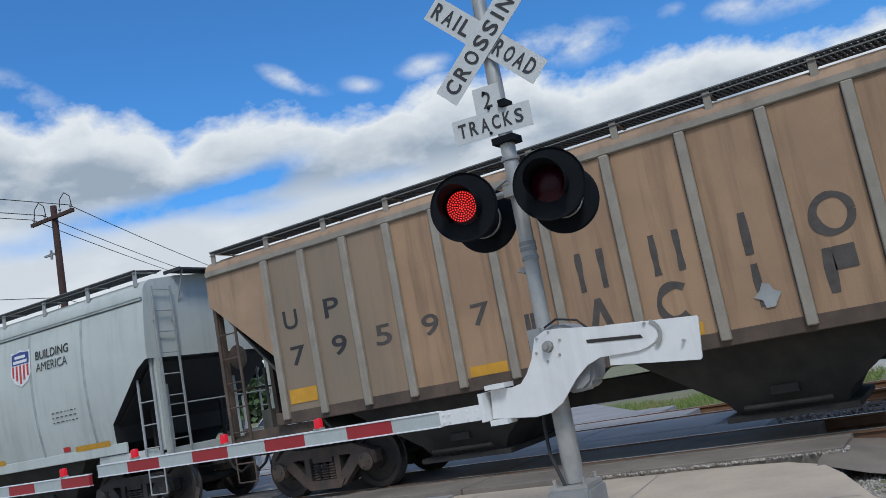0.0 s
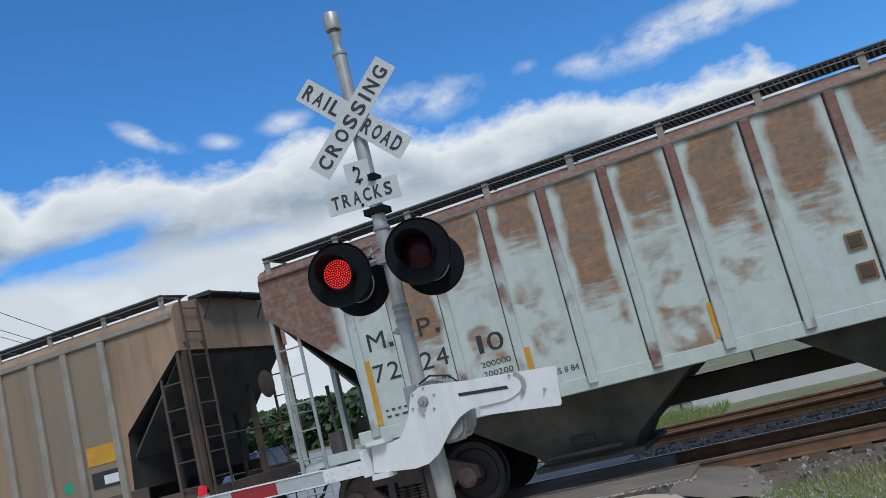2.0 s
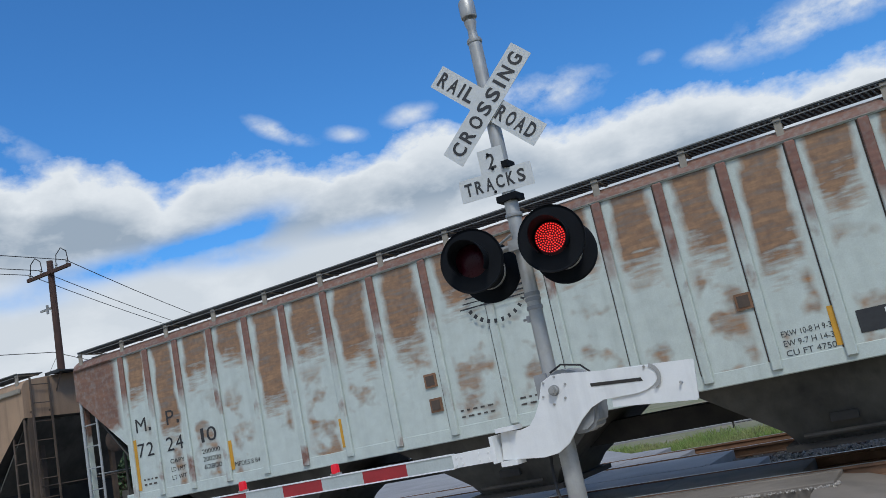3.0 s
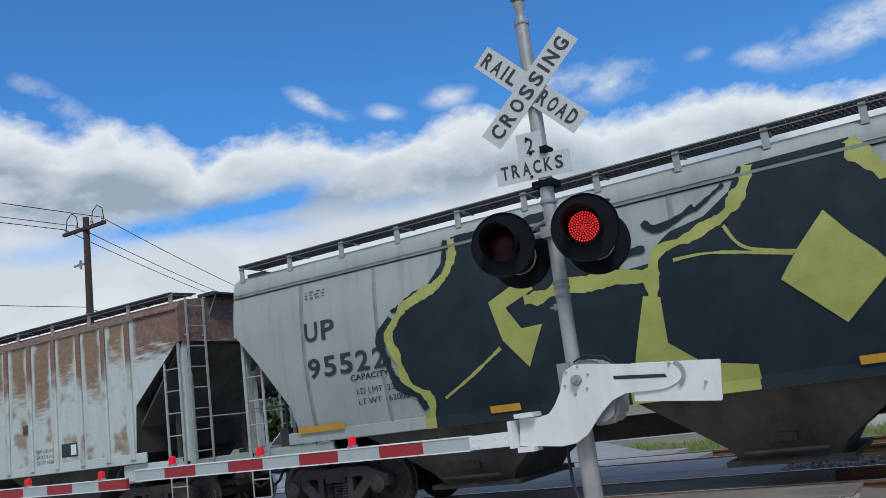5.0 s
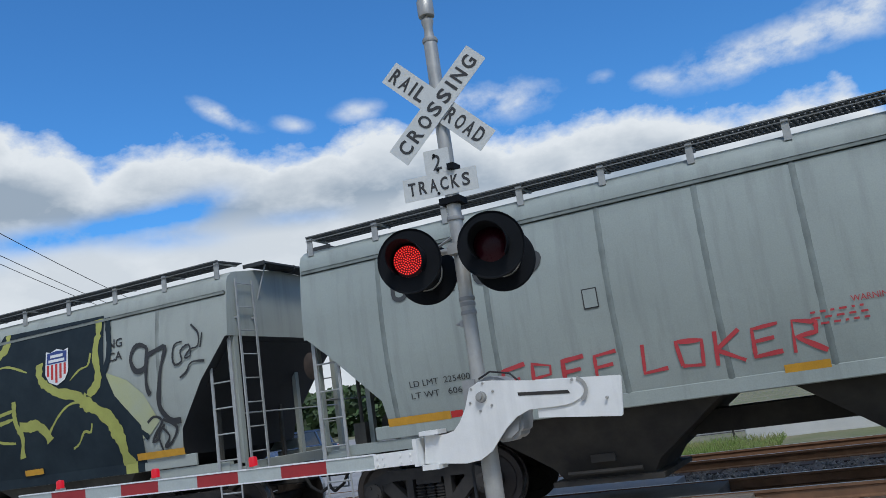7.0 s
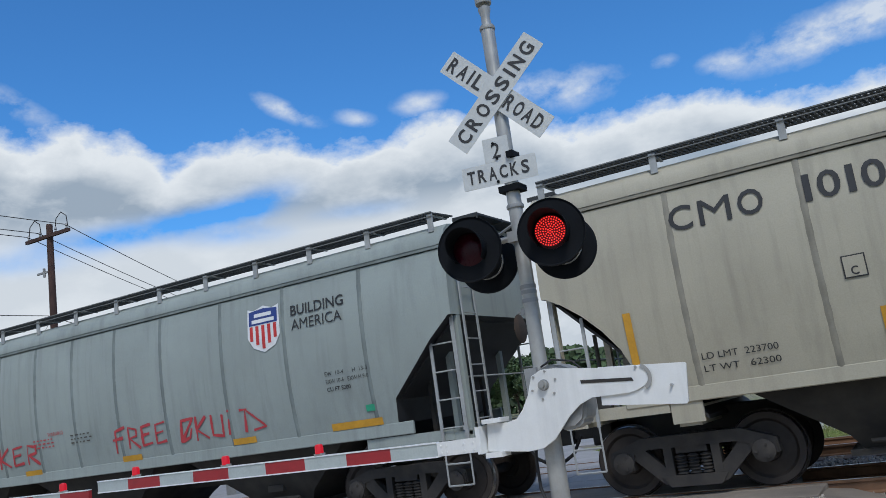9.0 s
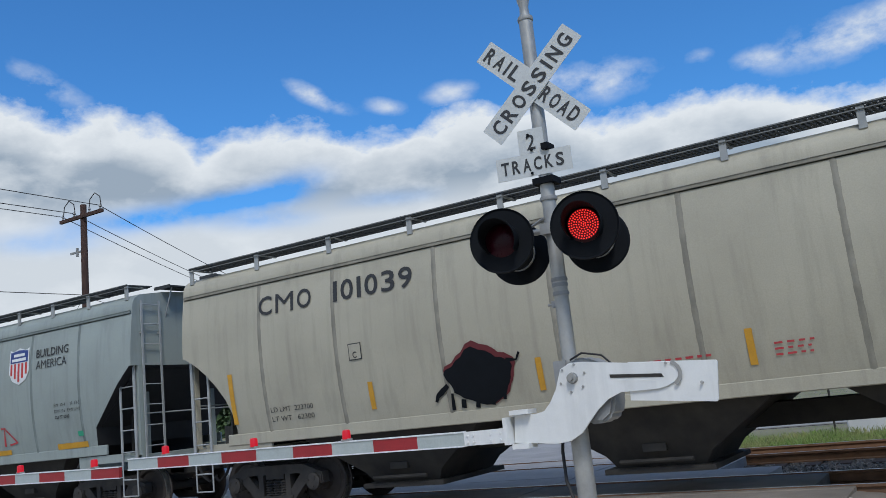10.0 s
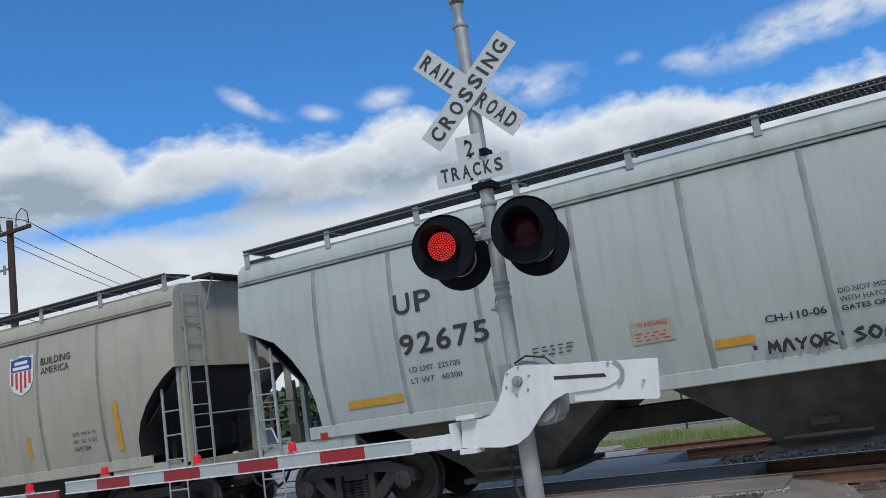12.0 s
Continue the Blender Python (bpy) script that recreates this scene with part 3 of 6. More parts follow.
def build_crossing():
    # road over both tracks, with panels between and beside the rails
    slab("road", [(-15, -60), (-3.2, -60), (-3.2, 3.2), (-15, 3.2)], G - 0.1, -0.075, "asphalt", "worn grey asphalt road before the level crossing", "road")
    slab("road", [(-21, 11.9), (-3.4, 11.9), (-52, 90), (-70, 90)], G - 0.1, -0.075, "asphalt", "worn grey asphalt road behind the level crossing", "road")
    rows = [(3.2, 3.98), (4.04, 4.205), (4.32, 5.68), (5.795, 6.9), (6.95, 8.85), (9.02, 10.38), (10.5, 11.9)]
    for y0, y1 in rows:
        k = 0
        x = -15.0
        end = 1.66 if y0 < 4.3 else 1.66 - 0.62 * (0.5 * (y0 + y1) - 4.2)
        while x < end - 0.06:
            x1 = min(x + 2.38, end)
            bm = boxes((x + 0.008, x1 - 0.008, y0, y1, -0.2, -0.014 - 0.006 * (k % 2)))
            bmesh.ops.bevel(bm, geom=bm.edges[:], offset=0.008, segments=1, affect="EDGES")
            tagged(link_mesh("crossing_panel", bm, "panel" if y0 < 5.7 else "asphalt"), "grimy concrete crossing panel between the rails", "crossing panel", "panels of the level crossing", "structure")
            x, k = x1, k + 1
    slab("crossing_base", [(-15, 3.2), (1.66, 3.2), (1.66, 4.2), (-3.2, 11.9), (-15, 11.9)], G - 0.1, -0.195, "asphalt", "dark base under the crossing panels", "road")
    slab("pavement", [(-3.19, 3.19), (0.45, 3.19), (1.1, 3.05), (1.5, 2.7), (1.75, 2.1), (2.1, 0.95), (2.6, 0.05), (3.2, -1.4), (3.6, -4), (3.7, -14), (-3.19, -14)],
         G - 0.1, -0.09, "concrete", "pale worn concrete pavement with a curved edge", "pavement")
    for a, b in (((-2.75, 3.1), (-2.2, -4)), ((-0.35, 3.1), (0.15, -4)), ((-3.1, 0.9), (2.0, 1.0))):
        bm = bmesh.new()
        d = (Vector(b) - Vector(a)).normalized() * 0.008
        q = [(a[0] - d.y, a[1] + d.x), (a[0] + d.y, a[1] - d.x), (b[0] + d.y, b[1] - d.x), (b[0] - d.y, b[1] + d.x)]
        bm.faces.new([bm.verts.new((x, y, -0.086)) for x, y in q])
        tagged(link_mesh("joint", bm, "asphalt"), "dark sealed joint in the concrete", "joint", kind="structure")

    bm = bmesh.new()
    rows = []
    for i in range(9):
        x = 1.45 + 0.16 * i
        rows.append([bm.verts.new((x, y, max(G - 0.01, -0.03 - 0.2 * max(0, (x - 1.6)) - 0.03 * abs(math.sin(5 * x + 3 * y)) - (0.12 * max(0, 3.0 - y))))) for y in (2.5, 2.8, 3.1, 3.4, 3.7, 4.0, 4.14)])
    for a, b in zip(rows, rows[1:]):
        for k in range(6):
            bm.faces.new((a[k], b[k], b[k + 1], a[k + 1])).smooth = True
    tagged(link_mesh("earth_ramp", bm, "panel"), "dry earth banked against the end of the crossing", "earth", kind="structure")


def stones(name, n, where, material, size, label):
    """Loose angular stones, one object."""
    vs, fs = [], []
    rnd = random.Random(5)
    for _ in range(n):
        x, y, z = where(rnd)
        s = size * rnd.uniform(0.6, 1.4)
        o = len(vs)
        R = Euler((rnd.uniform(0, 6), rnd.uniform(0, 6), rnd.uniform(0, 6))).to_matrix()
        for d in ((1, 0, 0), (-1, 0, 0), (0, 0.8, 0), (0, -0.8, 0), (0, 0, 0.7), (0, 0, -0.7)):
            v = R @ Vector(d) * s * rnd.uniform(0.75, 1.2)
            vs.append((x + v.x, y + v.y, z + v.z))
        fs += [(o + a, o + b, o + c) for a, b, c in ((0, 2, 4), (2, 1, 4), (1, 3, 4), (3, 0, 4), (2, 0, 5), (1, 2, 5), (3, 1, 5), (0, 3, 5))]
    me = bpy.data.meshes.new(name)
    me.from_pydata(vs, [], fs)
    me.materials.append(M[material])
    tagged(new(name, me), label, "stones", kind="stuff")


def grass(name, n, where, label, h=0.11):
    vs, fs = [], []
    rnd = random.Random(8)
    for _ in range(n):
        x, y = where(rnd)
        a, k = rnd.uniform(0, 6.28), rnd.uniform(0.5, 1.4) * h * (0.7 + 0.8 * max(0, noise.noise((x * 0.9, y * 0.9, 2)) + 0.3))
        dx, dy, w = math.cos(a), math.sin(a), 0.008
        lean = rnd.uniform(0, 0.6) * k
        o = len(vs)
        vs += [(x - dy * w, y + dx * w, G), (x + dy * w, y - dx * w, G), (x + dx * lean * 0.4, y + dy * lean * 0.4, G + k * 0.6), (x + dx * lean, y + dy * lean, G + k)]
        fs += [(o, o + 1, o + 2), (o, o + 2, o + 3)]
    me = bpy.data.meshes.new(name)
    me.from_pydata(vs, [], fs)
    me.materials.append(M["blade"])
    tagged(new(name, me), label, "grass", kind="stuff")


build_ground()
build_tracks()
build_crossing()
def ballast_spot(r):
    y = r.choice((r.uniform(2.9, 6.9), r.uniform(4.4, 5.6), r.uniform(5.9, 8.6), r.uniform(7.4, 11.6)))
    x = r.uniform(-4, 16)
    return max(x, 1.75 - 0.6 * max(0, y - 4.2) + r.random() * 0.5), y, -0.2


stones("ballast_stones", 14000, ballast_spot, "stone", 0.032,
       "loose dark grey ballast stones between the sleepers")


def edge_x(y):
    return 1.35 + 0.45 * max(0, 3.0 - y) + 0.1 * math.sin(4 * y)


def verge(r):
    y = r.uniform(-1.5, 3.3)
    return edge_x(y) + r.expovariate(2.2), y, G + 0.02


stones("gravel_verge", 3500, verge, "palestone", 0.017, "pale gravel chips along the edge of the pavement")
stones("gravel_strip", 1500, lambda r: (r.uniform(-1.5, 1.7), r.gauss(3.25, 0.07), -0.05), "palestone", 0.016, "pale gravel chips between pavement and rail")


def verge_grass(r):
    y = r.uniform(-3, 3.05)
    return edge_x(y) + 0.55 + abs(r.gauss(0, 1)) * 0.1 + r.random() ** 0.8 * 9, y


grass("verge_grass", 42000, verge_grass, "short green and straw-coloured grass beside the track", 0.08)
grass("far_grass", 9000, lambda r: (r.uniform(-5.5, 1.2), r.uniform(12.9, 16.1)), "green grass strip behind the second track", 0.16)

# ---- the train ----
SPEED = 7.5
WHEEL_R = 0.457
wheelsets = []


def build_truck(iron):
    """A two-axle freight bogie, about its centre on the rail heads."""
    t = new("truck")
    top = [(-1.08, 0.43), (-1.06, 0.60), (-0.64, 0.75), (0.64, 0.75), (1.06, 0.60), (1.08, 0.43), (0.98, 0.40), (0.80, 0.53), (0.56, 0.60), (-0.56, 0.60), (-0.80, 0.53), (-0.98, 0.40)]
    for y in (-1.0, 1.0):
        bm = bmesh.new()
        prism(bm, top, y - 0.08, y + 0.08)
        for s in (-1, 1):
            prism(bm, [(s * 0.84, 0.57), (s * 0.62, 0.62), (s * 0.28, 0.27), (s * 0.28, 0.12), (s * 0.40, 0.15)], y - 0.07, y + 0.07)
            prism(bm, [(s * 0.36, 0.2), (s * 0.25, 0.2), (s * 0.25, 0.64), (s * 0.36, 0.64)], y - 0.075, y + 0.075)
            prism(bm, [(s * 1.05, 0.42), (s * 1.05, 0.56), (s * 0.74, 0.56), (s * 0.76, 0.36), (s * 0.82, 0.36), (s * 0.82, 0.5), (s * 0.97, 0.5), (s * 0.97, 0.42)], y - 0.1, y + 0.1)
        prism(bm, [(-0.42, 0.25), (0.42, 0.25), (0.32, 0.11), (-0.32, 0.11)], y - 0.09, y + 0.09)
        bmesh.ops.bevel(bm, geom=[e for e in bm.edges if e.is_manifold and e.calc_face_angle(0) > 0.9], offset=0.012, segments=1, affect="EDGES")
        part("side_frame", bm, iron, t, "cast steel side frame")
        coil = [(0.03, 0.245)] + [(r, 0.25 + 0.042 * i + d) for i in range(6) for r, d in ((0.055, 0.0), (0.08, 0.012), (0.08, 0.024), (0.055, 0.036))] + [(0.03, 0.51)]
        for k in range(3):
            part("spring", shape(lathe, coil, 14, "z", (-0.16 + 0.16 * k, y, 0)), iron, t, "dark coil spring")
    bm = bmesh.new()
    box(bm, -0.2, 0.2, -1.06, 1.06, 0.52, 0.66)
    box(bm, -0.24, 0.24, -0.6, 0.6, 0.5, 0.74)
    part("bolster", bm, iron, t)
    prof = [(0.09, -0.86), (0.15, -0.86), (0.17, -0.80), (0.33, -0.775), (0.365, -0.815), (0.44, -0.815), (WHEEL_R, -0.80), (WHEEL_R + 0.003, -0.715), (0.483, -0.70),
            (0.483, -0.68), (0.45, -0.675), (0.37, -0.675), (0.34, -0.73), (0.17, -0.70), (0.15, -0.64), (0.09, -0.64)]
    rim = [(0.4, -0.82), (0.452, -0.818), (WHEEL_R + 0.004, -0.80), (WHEEL_R + 0.006, -0.722), (0.44, -0.72)]
    for x in (-0.89, 0.89):
        w = new("wheelset")
        w.parent = t
        w.location = (x, 0, WHEEL_R)
        bm = bmesh.new()
        rod(bm, (0, -1.1, 0), (0, 1.1, 0), 0.075, 14)
        for s in (-1, 1):
            lathe(bm, [(0.05, s * 1.02), (0.135, s * 1.03), (0.14, s * 1.13), (0.09, s * 1.15), (0.04, s * 1.155)], 16)
            for i in range(3):
                a = 2.09 * i
                rod(bm, (0.085 * math.cos(a), s * 1.13, 0.085 * math.sin(a)), (0.085 * math.cos(a), s * 1.165, 0.085 * math.sin(a)), 0.02, 6)
        part("axle", bm, iron, w)
        for s in (1, -1):
            bm = bmesh.new()
            lathe(bm, [(r, h * s) for r, h in prof], 40)
            part("wheel", bm, "wheel", w)
            bm = bmesh.new()
            n = 40
            rings = [[bm.verts.new((r * math.cos(6.28319 * i / n), h * s, r * math.sin(6.28319 * i / n))) for i in range(n)] for r, h in rim[1:4]]
            for a, b in zip(rings, rings[1:]):
                for i in range(n):
                    bm.faces.new((a[i], a[(i + 1) % n], b[(i + 1) % n], b[i])).smooth = True
            part("tread", bm, "tread", w, "polished wheel tread")
    return t


truck_models = {}


def add_truck(car, x, iron):
    if iron not in truck_models:
        truck_models[iron] = t = build_truck(iron)
    else:
        t = copy_thing(truck_models[iron], pose(0, 0, 0))
    t.parent = car
    t.location = (x, 0, 0)
    wheelsets.extend(c for c in t.children if c.name.startswith("wheelset"))


def hull(L, hw, eave, slope, sill, shoulder):
    """The closed shell: sides hw(z), ends cut back below the slope line (x, z), arched roof."""
    bm = bmesh.new()
    st = [0] + [x for x, _ in slope]
    st = st + [L * 0.25, L * 0.5, L * 0.75] + [L - x for x in reversed(st)]
    rows = []
    for x in st:
        d = min(x, L - x)
        zb = sill if d > slope[-1][0] - 1e-6 else float(np.interp(d, [q[0] for q in slope], [q[1] for q in slope]))
        side = [zb + (eave - zb) * i / 10 for i in range(11)]
        he = hw(eave)
        half = [(hw(z), z) for z in side] + [(he - a, eave + b) for a, b in shoulder] + [(he * 0.5, eave + shoulder[-1][1] + 0.08), (0, eave + shoulder[-1][1] + 0.12)]
        ring = [(-y, z) for y, z in half] + [(y, z) for y, z in reversed(half[:-1])]
        rows.append([bm.verts.new((x, y, z)) for y, z in ring])
    n = len(rows[0])
    for a, b in zip(rows, rows[1:]):
        for i in range(n):
            j = (i + 1) % n
            f = bm.faces.new((a[i], a[j], b[j], b[i]))
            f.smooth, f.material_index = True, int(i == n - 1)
    bm.faces.new(rows[0])
    bm.faces.new(rows[-1][::-1])
    return bm


def running_board(L, hw, z, end):
    """Grating along one side of the roof: long bearing bars and slanted cross bars."""
    bm = bmesh.new()
    y0, y1 = -(hw - 0.03), -(hw - 0.56)
    for i in range(5):
        y = y0 + (y1 - y0) * i / 4
        box(bm, -end, L + end, y - 0.006, y + 0.006, z - 0.03, z)
    n = int(L / 0.07)
    for i in range(n):
        x = (i + 0.5) * L / n
        v = [bm.verts.new(p) for p in ((x - 0.02, y0, z - 0.004), (x + 0.02, y0, z - 0.004), (x + 0.1, y1, z - 0.004), (x + 0.06, y1, z - 0.004))]
        w = [bm.verts.new(q.co + Vector((0, 0, -0.022))) for q in v]
        bm.faces.new(v)
        bm.faces.new(w[::-1])
        for k in range(4):
            bm.faces.new((v[k], w[k], w[(k + 1) % 4], v[(k + 1) % 4]))
    return bm


def hopper_car(label, paint, L, style, slope, sill=1.38, eave=4.03, end_paint=None, seams=(), board_posts=12, under="under", barmat="bar"):
    """A covered hopper wagon; x runs along it from 0, y = 0 is its middle, z = 0 the rail head."""
    car = thing("hopper_car", label, "railway wagon", "wagons of the freight train")
    zs, xs = slope[0][1], slope[-1][0]
    if style == "ribbed":
        hw = lambda z: 1.53
        eave -= 0.13
        ztop = eave + 0.335
        shoulder = ((0.04, 0.10), (0.14, 0.17))
    else:
        ztop = eave + 0.335
        eave -= 0.20
        shoulder = ((0.0, 0.06), (0.015, 0.16), (0.06, 0.25), (0.18, 0.33))
        hw = lambda z: 1.62 - 0.075 * (z - 2.75) ** 2
    body = part("body", hull(L, hw, eave, slope, sill, shoulder), paint, car)
    # underside faces of the hull take a near-black material
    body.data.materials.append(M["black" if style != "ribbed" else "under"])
    end_paint = end_paint or paint
    # slope sheets below the ends
    for e, s in ((0, 1), (L, -1)):
        bm = bmesh.new()
        a = [bm.verts.new((e + s * x, y, z)) for x, z in ((0.10, zs - 0.03), (xs + 0.75, sill - 0.35)) for y in (-1.42, 1.42)]
        b = [bm.verts.new(v.co + Vector((0, 0, -0.05))) for v in a]
        bm.faces.new((a[0], a[1], a[3], a[2]))
        bm.faces.new((b[0], b[2], b[3], b[1]))
        for i, j in ((0, 1), (1, 3), (3, 2), (2, 0)):
            bm.faces.new((a[i], b[i], b[j], a[j]))
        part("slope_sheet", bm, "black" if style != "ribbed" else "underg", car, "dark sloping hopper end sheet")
    # eave chord and side sill
    lip = 0.02 if paint == "white" else 0.09
    for s in (-1, 1):
        y = s * hw(eave)
        bm = boxes((0.02, L - 0.02, min(y, y + s * 0.03), max(y, y + s * 0.03), eave - 0.05, eave + 0.02) if style != "ribbed" else (0.02, L - 0.02, min(y, y + s * 0.045), max(y, y + s * 0.045), eave - lip, eave + 0.01))
        bmesh.ops.bevel(bm, geom=bm.edges[:], offset=0.015, segments=2, affect="EDGES")
        # round wagons: the dark eave line is painted with the darker seam copy
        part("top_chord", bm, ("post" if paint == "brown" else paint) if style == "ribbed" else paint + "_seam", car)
        y = s * (hw(sill) - 0.05)
        bm = boxes((xs - 0.25, L - xs + 0.25, min(y, y + s * 0.06), max(y, y + s * 0.06), sill - 0.17, sill + 0.02))
        bmesh.ops.bevel(bm, geom=bm.edges[:], offset=0.012, segments=1, affect="EDGES")
        part("side_sill", bm, end_paint, car)
    # posts or welded seams up the sides
    for s in (-1, 1):
        for x in seams:
            bm = bmesh.new()
            d = min(x, L - x)
            zb = sill - 0.1 if d >= xs else float(np.interp(d, [q[0] for q in slope], [q[1] for q in slope]))
            if style == "ribbed":
                w, o = (0.062, 0.075) if paint == "brown" else (0.062, 0.05)
                box(bm, x - w, x + w, min(s * 1.53, s * (1.53 + o)), max(s * 1.53, s * (1.53 + o)), zb, eave - lip)
                bmesh.ops.bevel(bm, geom=bm.edges[:], offset=0.014, segments=1, affect="EDGES")
                part("side_post", bm, "post" if paint == "brown" else "rustpost", car)
            else:
                zz = [zb + 0.1 + (eave - 0.12 - zb) * i / 8 for i in range(9)]
                rows = [[bm.verts.new((x + dx, s * (hw(z) + dy), z)) for dx, dy in ((-0.05, -0.004), (-0.014, 0.0095), (0.014, 0.0095), (0.05, -0.004))] for z in zz]
                for a, b in zip(rows, rows[1:]):
                    for k in range(3):
                        bm.faces.new((a[k], a[k + 1], b[k + 1], b[k])).smooth = True
                # the seam's shading line is in its darker colour
                part("weld_seam", bm, paint + "_seam", car, "weld seam with its shading painted darker")
    if style == "ribbed":
        for s in (-1, 1):
            for xa, xb in zip(seams, seams[1:]):
                part("side_panel", boxes((xa + 0.066, xb - 0.066, min(s * 1.529, s * 1.535), max(s * 1.529, s * 1.535), sill - 0.02, eave - lip - 0.004)), "rustpanel" if paint == "white" else "brownpanel", car)
                # thin dark strip along one side of each post
                part("panel_lip", boxes((xb - 0.082, xb - 0.064, min(s * 1.53, s * 1.539), max(s * 1.53, s * 1.539), sill - 0.1, eave - lip - 0.005)), "grimebrown", car, "thin dark strip beside the side post")
    # roof walkways with their brackets
    for s in (-1, 1):
        bm = running_board(L - 0.3, hw(eave), ztop, 0.0)
        bmesh.ops.translate(bm, verts=bm.verts, vec=(0.15, 0, 0))
        if s > 0:
            bmesh.ops.scale(bm, verts=bm.verts, vec=(1, -1, 1))
        tagged(part("running_board", bm, "grate", car, "dark steel grating roof walkway"), kind="stuff")
        y = s * (hw(eave) - 0.022)
        for z0, z1 in ((ztop - 0.012, ztop + 0.004), (ztop - 0.075, ztop - 0.062)):
            part("board_edge", boxes((0.15, L - 0.15, y - 0.006, y + 0.006, z0, z1)), "edge", car, "grey steel edge of the walkway")
        for i in range(board_posts + 1):
            x = 0.2 + (L - 0.4) * i / board_posts
            y = s * (hw(eave) - 0.045)
            bm = boxes((x - 0.045, x + 0.045, y - 0.012, y + 0.012, ztop - 0.3, ztop - 0.005), (x - 0.02, x + 0.02, min(y, y - s * 0.5), max(y, y - s * 0.5), ztop - 0.05, ztop - 0.03))
            part("bracket", bm, barmat if style != "ribbed" else "post", car)
    for e, s in ((0, 1), (L, -1)):
        bm = bmesh.new()
        for k in range(16):
            x = e - s * (0.27 - 0.026 * k)
            box(bm, x - 0.009, x + 0.009, -0.85, 0.85, ztop - 0.06, ztop - 0.03)
        for y in (-0.85, 0.0, 0.85):
            box(bm, min(e - s * 0.28, e + s * 0.16), max(e - s * 0.28, e + s * 0.16), y - 0.012, y + 0.012, ztop - 0.085, ztop - 0.02)
        tagged(part("end_platform", bm, "grate", car, "dark grating platform over the coupling"), kind="stuff")
        for y in (-0.75, 0.75):
            part("platform_brace", shape(rod, (e - s * 0.22, y, ztop - 0.06), (e + s * 0.01, y, eave - 0.1), 0.014, 6), barmat, car)
        bm = bmesh.new()
        box(bm, min(e, e + s * 0.3), max(e, e + s * 0.3), -1.45, 1.45, 0.98, 1.15)
        box(bm, min(e + s * 0.3, e + s * (xs + 0.3)), max(e + s * 0.3, e + s * (xs + 0.3)), -1.46, -1.36, 1.05, 1.2)
        box(bm, min(e + s * 0.3, e + s * (xs + 0.3)), max(e + s * 0.3, e + s * (xs + 0.3)), 1.36, 1.46, 1.05, 1.2)
        part("end_sill", bm, end_paint, car)
        for y in (-1.4, 1.4):
            bm = boxes((e + s * 0.05 - 0.045, e + s * 0.05 + 0.045, y - 0.05, y + 0.05, 1.1, zs + 0.1))
            part("corner_post", bm, end_paint, car)
        for y in (-0.85, 0.85):
            part("end_post", boxes((e + s * 0.55 - 0.04, e + s * 0.55 + 0.04, y - 0.05, y + 0.05, 1.1, zs - 0.28)), end_paint, car)
            part("end_post", boxes((e + s * 0.95 - 0.03, e + s * 0.95 + 0.03, y - 0.03, y + 0.03, 1.1, zs - 0.68)), under, car)
        # side ladder near each corner and a taller one across the end
        for sy in (-1, 1):
            yl = sy * 1.5
            bm = bmesh.new()
            xa, xb = e + s * 0.07, e + s * 0.47
            tall = eave + 0.05 if (s < 0) == (sy < 0) else zs + 0.05
            box(bm, xa - 0.03, xa + 0.03, yl - 0.012, yl + 0.012, 0.98, tall)
            part("ladder_rail", bm, barmat, car)
            part("ladder_rail", boxes((xb - 0.022, xb + 0.022, yl - 0.012, yl + 0.012, 0.98, zs - 0.32)), barmat, car)
            z = 1.22
            while z < zs - 0.35:
                part("rung", shape(rod, (xa, yl, z), (xb, yl, z), 0.012, 6), barmat, car)
                z += 0.4
            bm = bmesh.new()
            for p, q in (((xa, 1.0), (xa, 0.42)), ((xb, 1.0), (xb, 0.42)), ((xa, 0.42), (xb, 0.42)), ((xa, 0.72), (xb, 0.72))):
                rod(bm, (p[0], yl, p[1]), (q[0], yl, q[1]), 0.014, 6)
            part("step", bm, barmat, car)
        ye = -1.38 if s < 0 else 1.38
        d = 0.42 if s < 0 else -0.42
        for y in (ye, ye + d):
            part("ladder_rail", boxes((e - s * 0.07 - 0.012, e - s * 0.07 + 0.012, y - 0.02, y + 0.02, 1.0, eave + 0.2), (e - s * 0.03 - 0.05, e - s * 0.03 + 0.05, y - 0.015, y + 0.015, 3.4, 3.43)), barmat, car)
        z = 1.3
        while z < eave + 0.2:
            part("rung", shape(rod, (e - s * 0.07, ye, z), (e - s * 0.07, ye + d, z), 0.011, 6), barmat, car)
            z += 0.38
        part("handrail", shape(rod, (e + s * 0.02, -1.4, 1.9), (e + s * 0.02, 1.4, 1.9), 0.014, 6), barmat, car)
        # coupler and hose
        bm = bmesh.new()
        box(bm, min(e - s * 0.1, e + s * 0.6), max(e - s * 0.1, e + s * 0.6), -0.3, 0.3, 0.68, 1.0)
        box(bm, min(e - s * 0.5, e), max(e - s * 0.5, e), -0.09, 0.09, 0.78, 0.94)
        box(bm, min(e - s * 0.76, e - s * 0.45), max(e - s * 0.76, e - s * 0.45), -0.17, 0.13 if s > 0 else 0.17, 0.72, 1.0)
        bmesh.ops.bevel(bm, geom=bm.edges[:], offset=0.02, segments=1, affect="EDGES")
        part("coupler", bm, "under", car, "black knuckle coupler")
        bm = bmesh.new()
        pts = [(e - s * 0.25, -0.35, 0.85), (e - s * 0.4, -0.36, 0.6), (e - s * 0.58, -0.36, 0.5), (e - s * 0.74, -0.3, 0.6)]
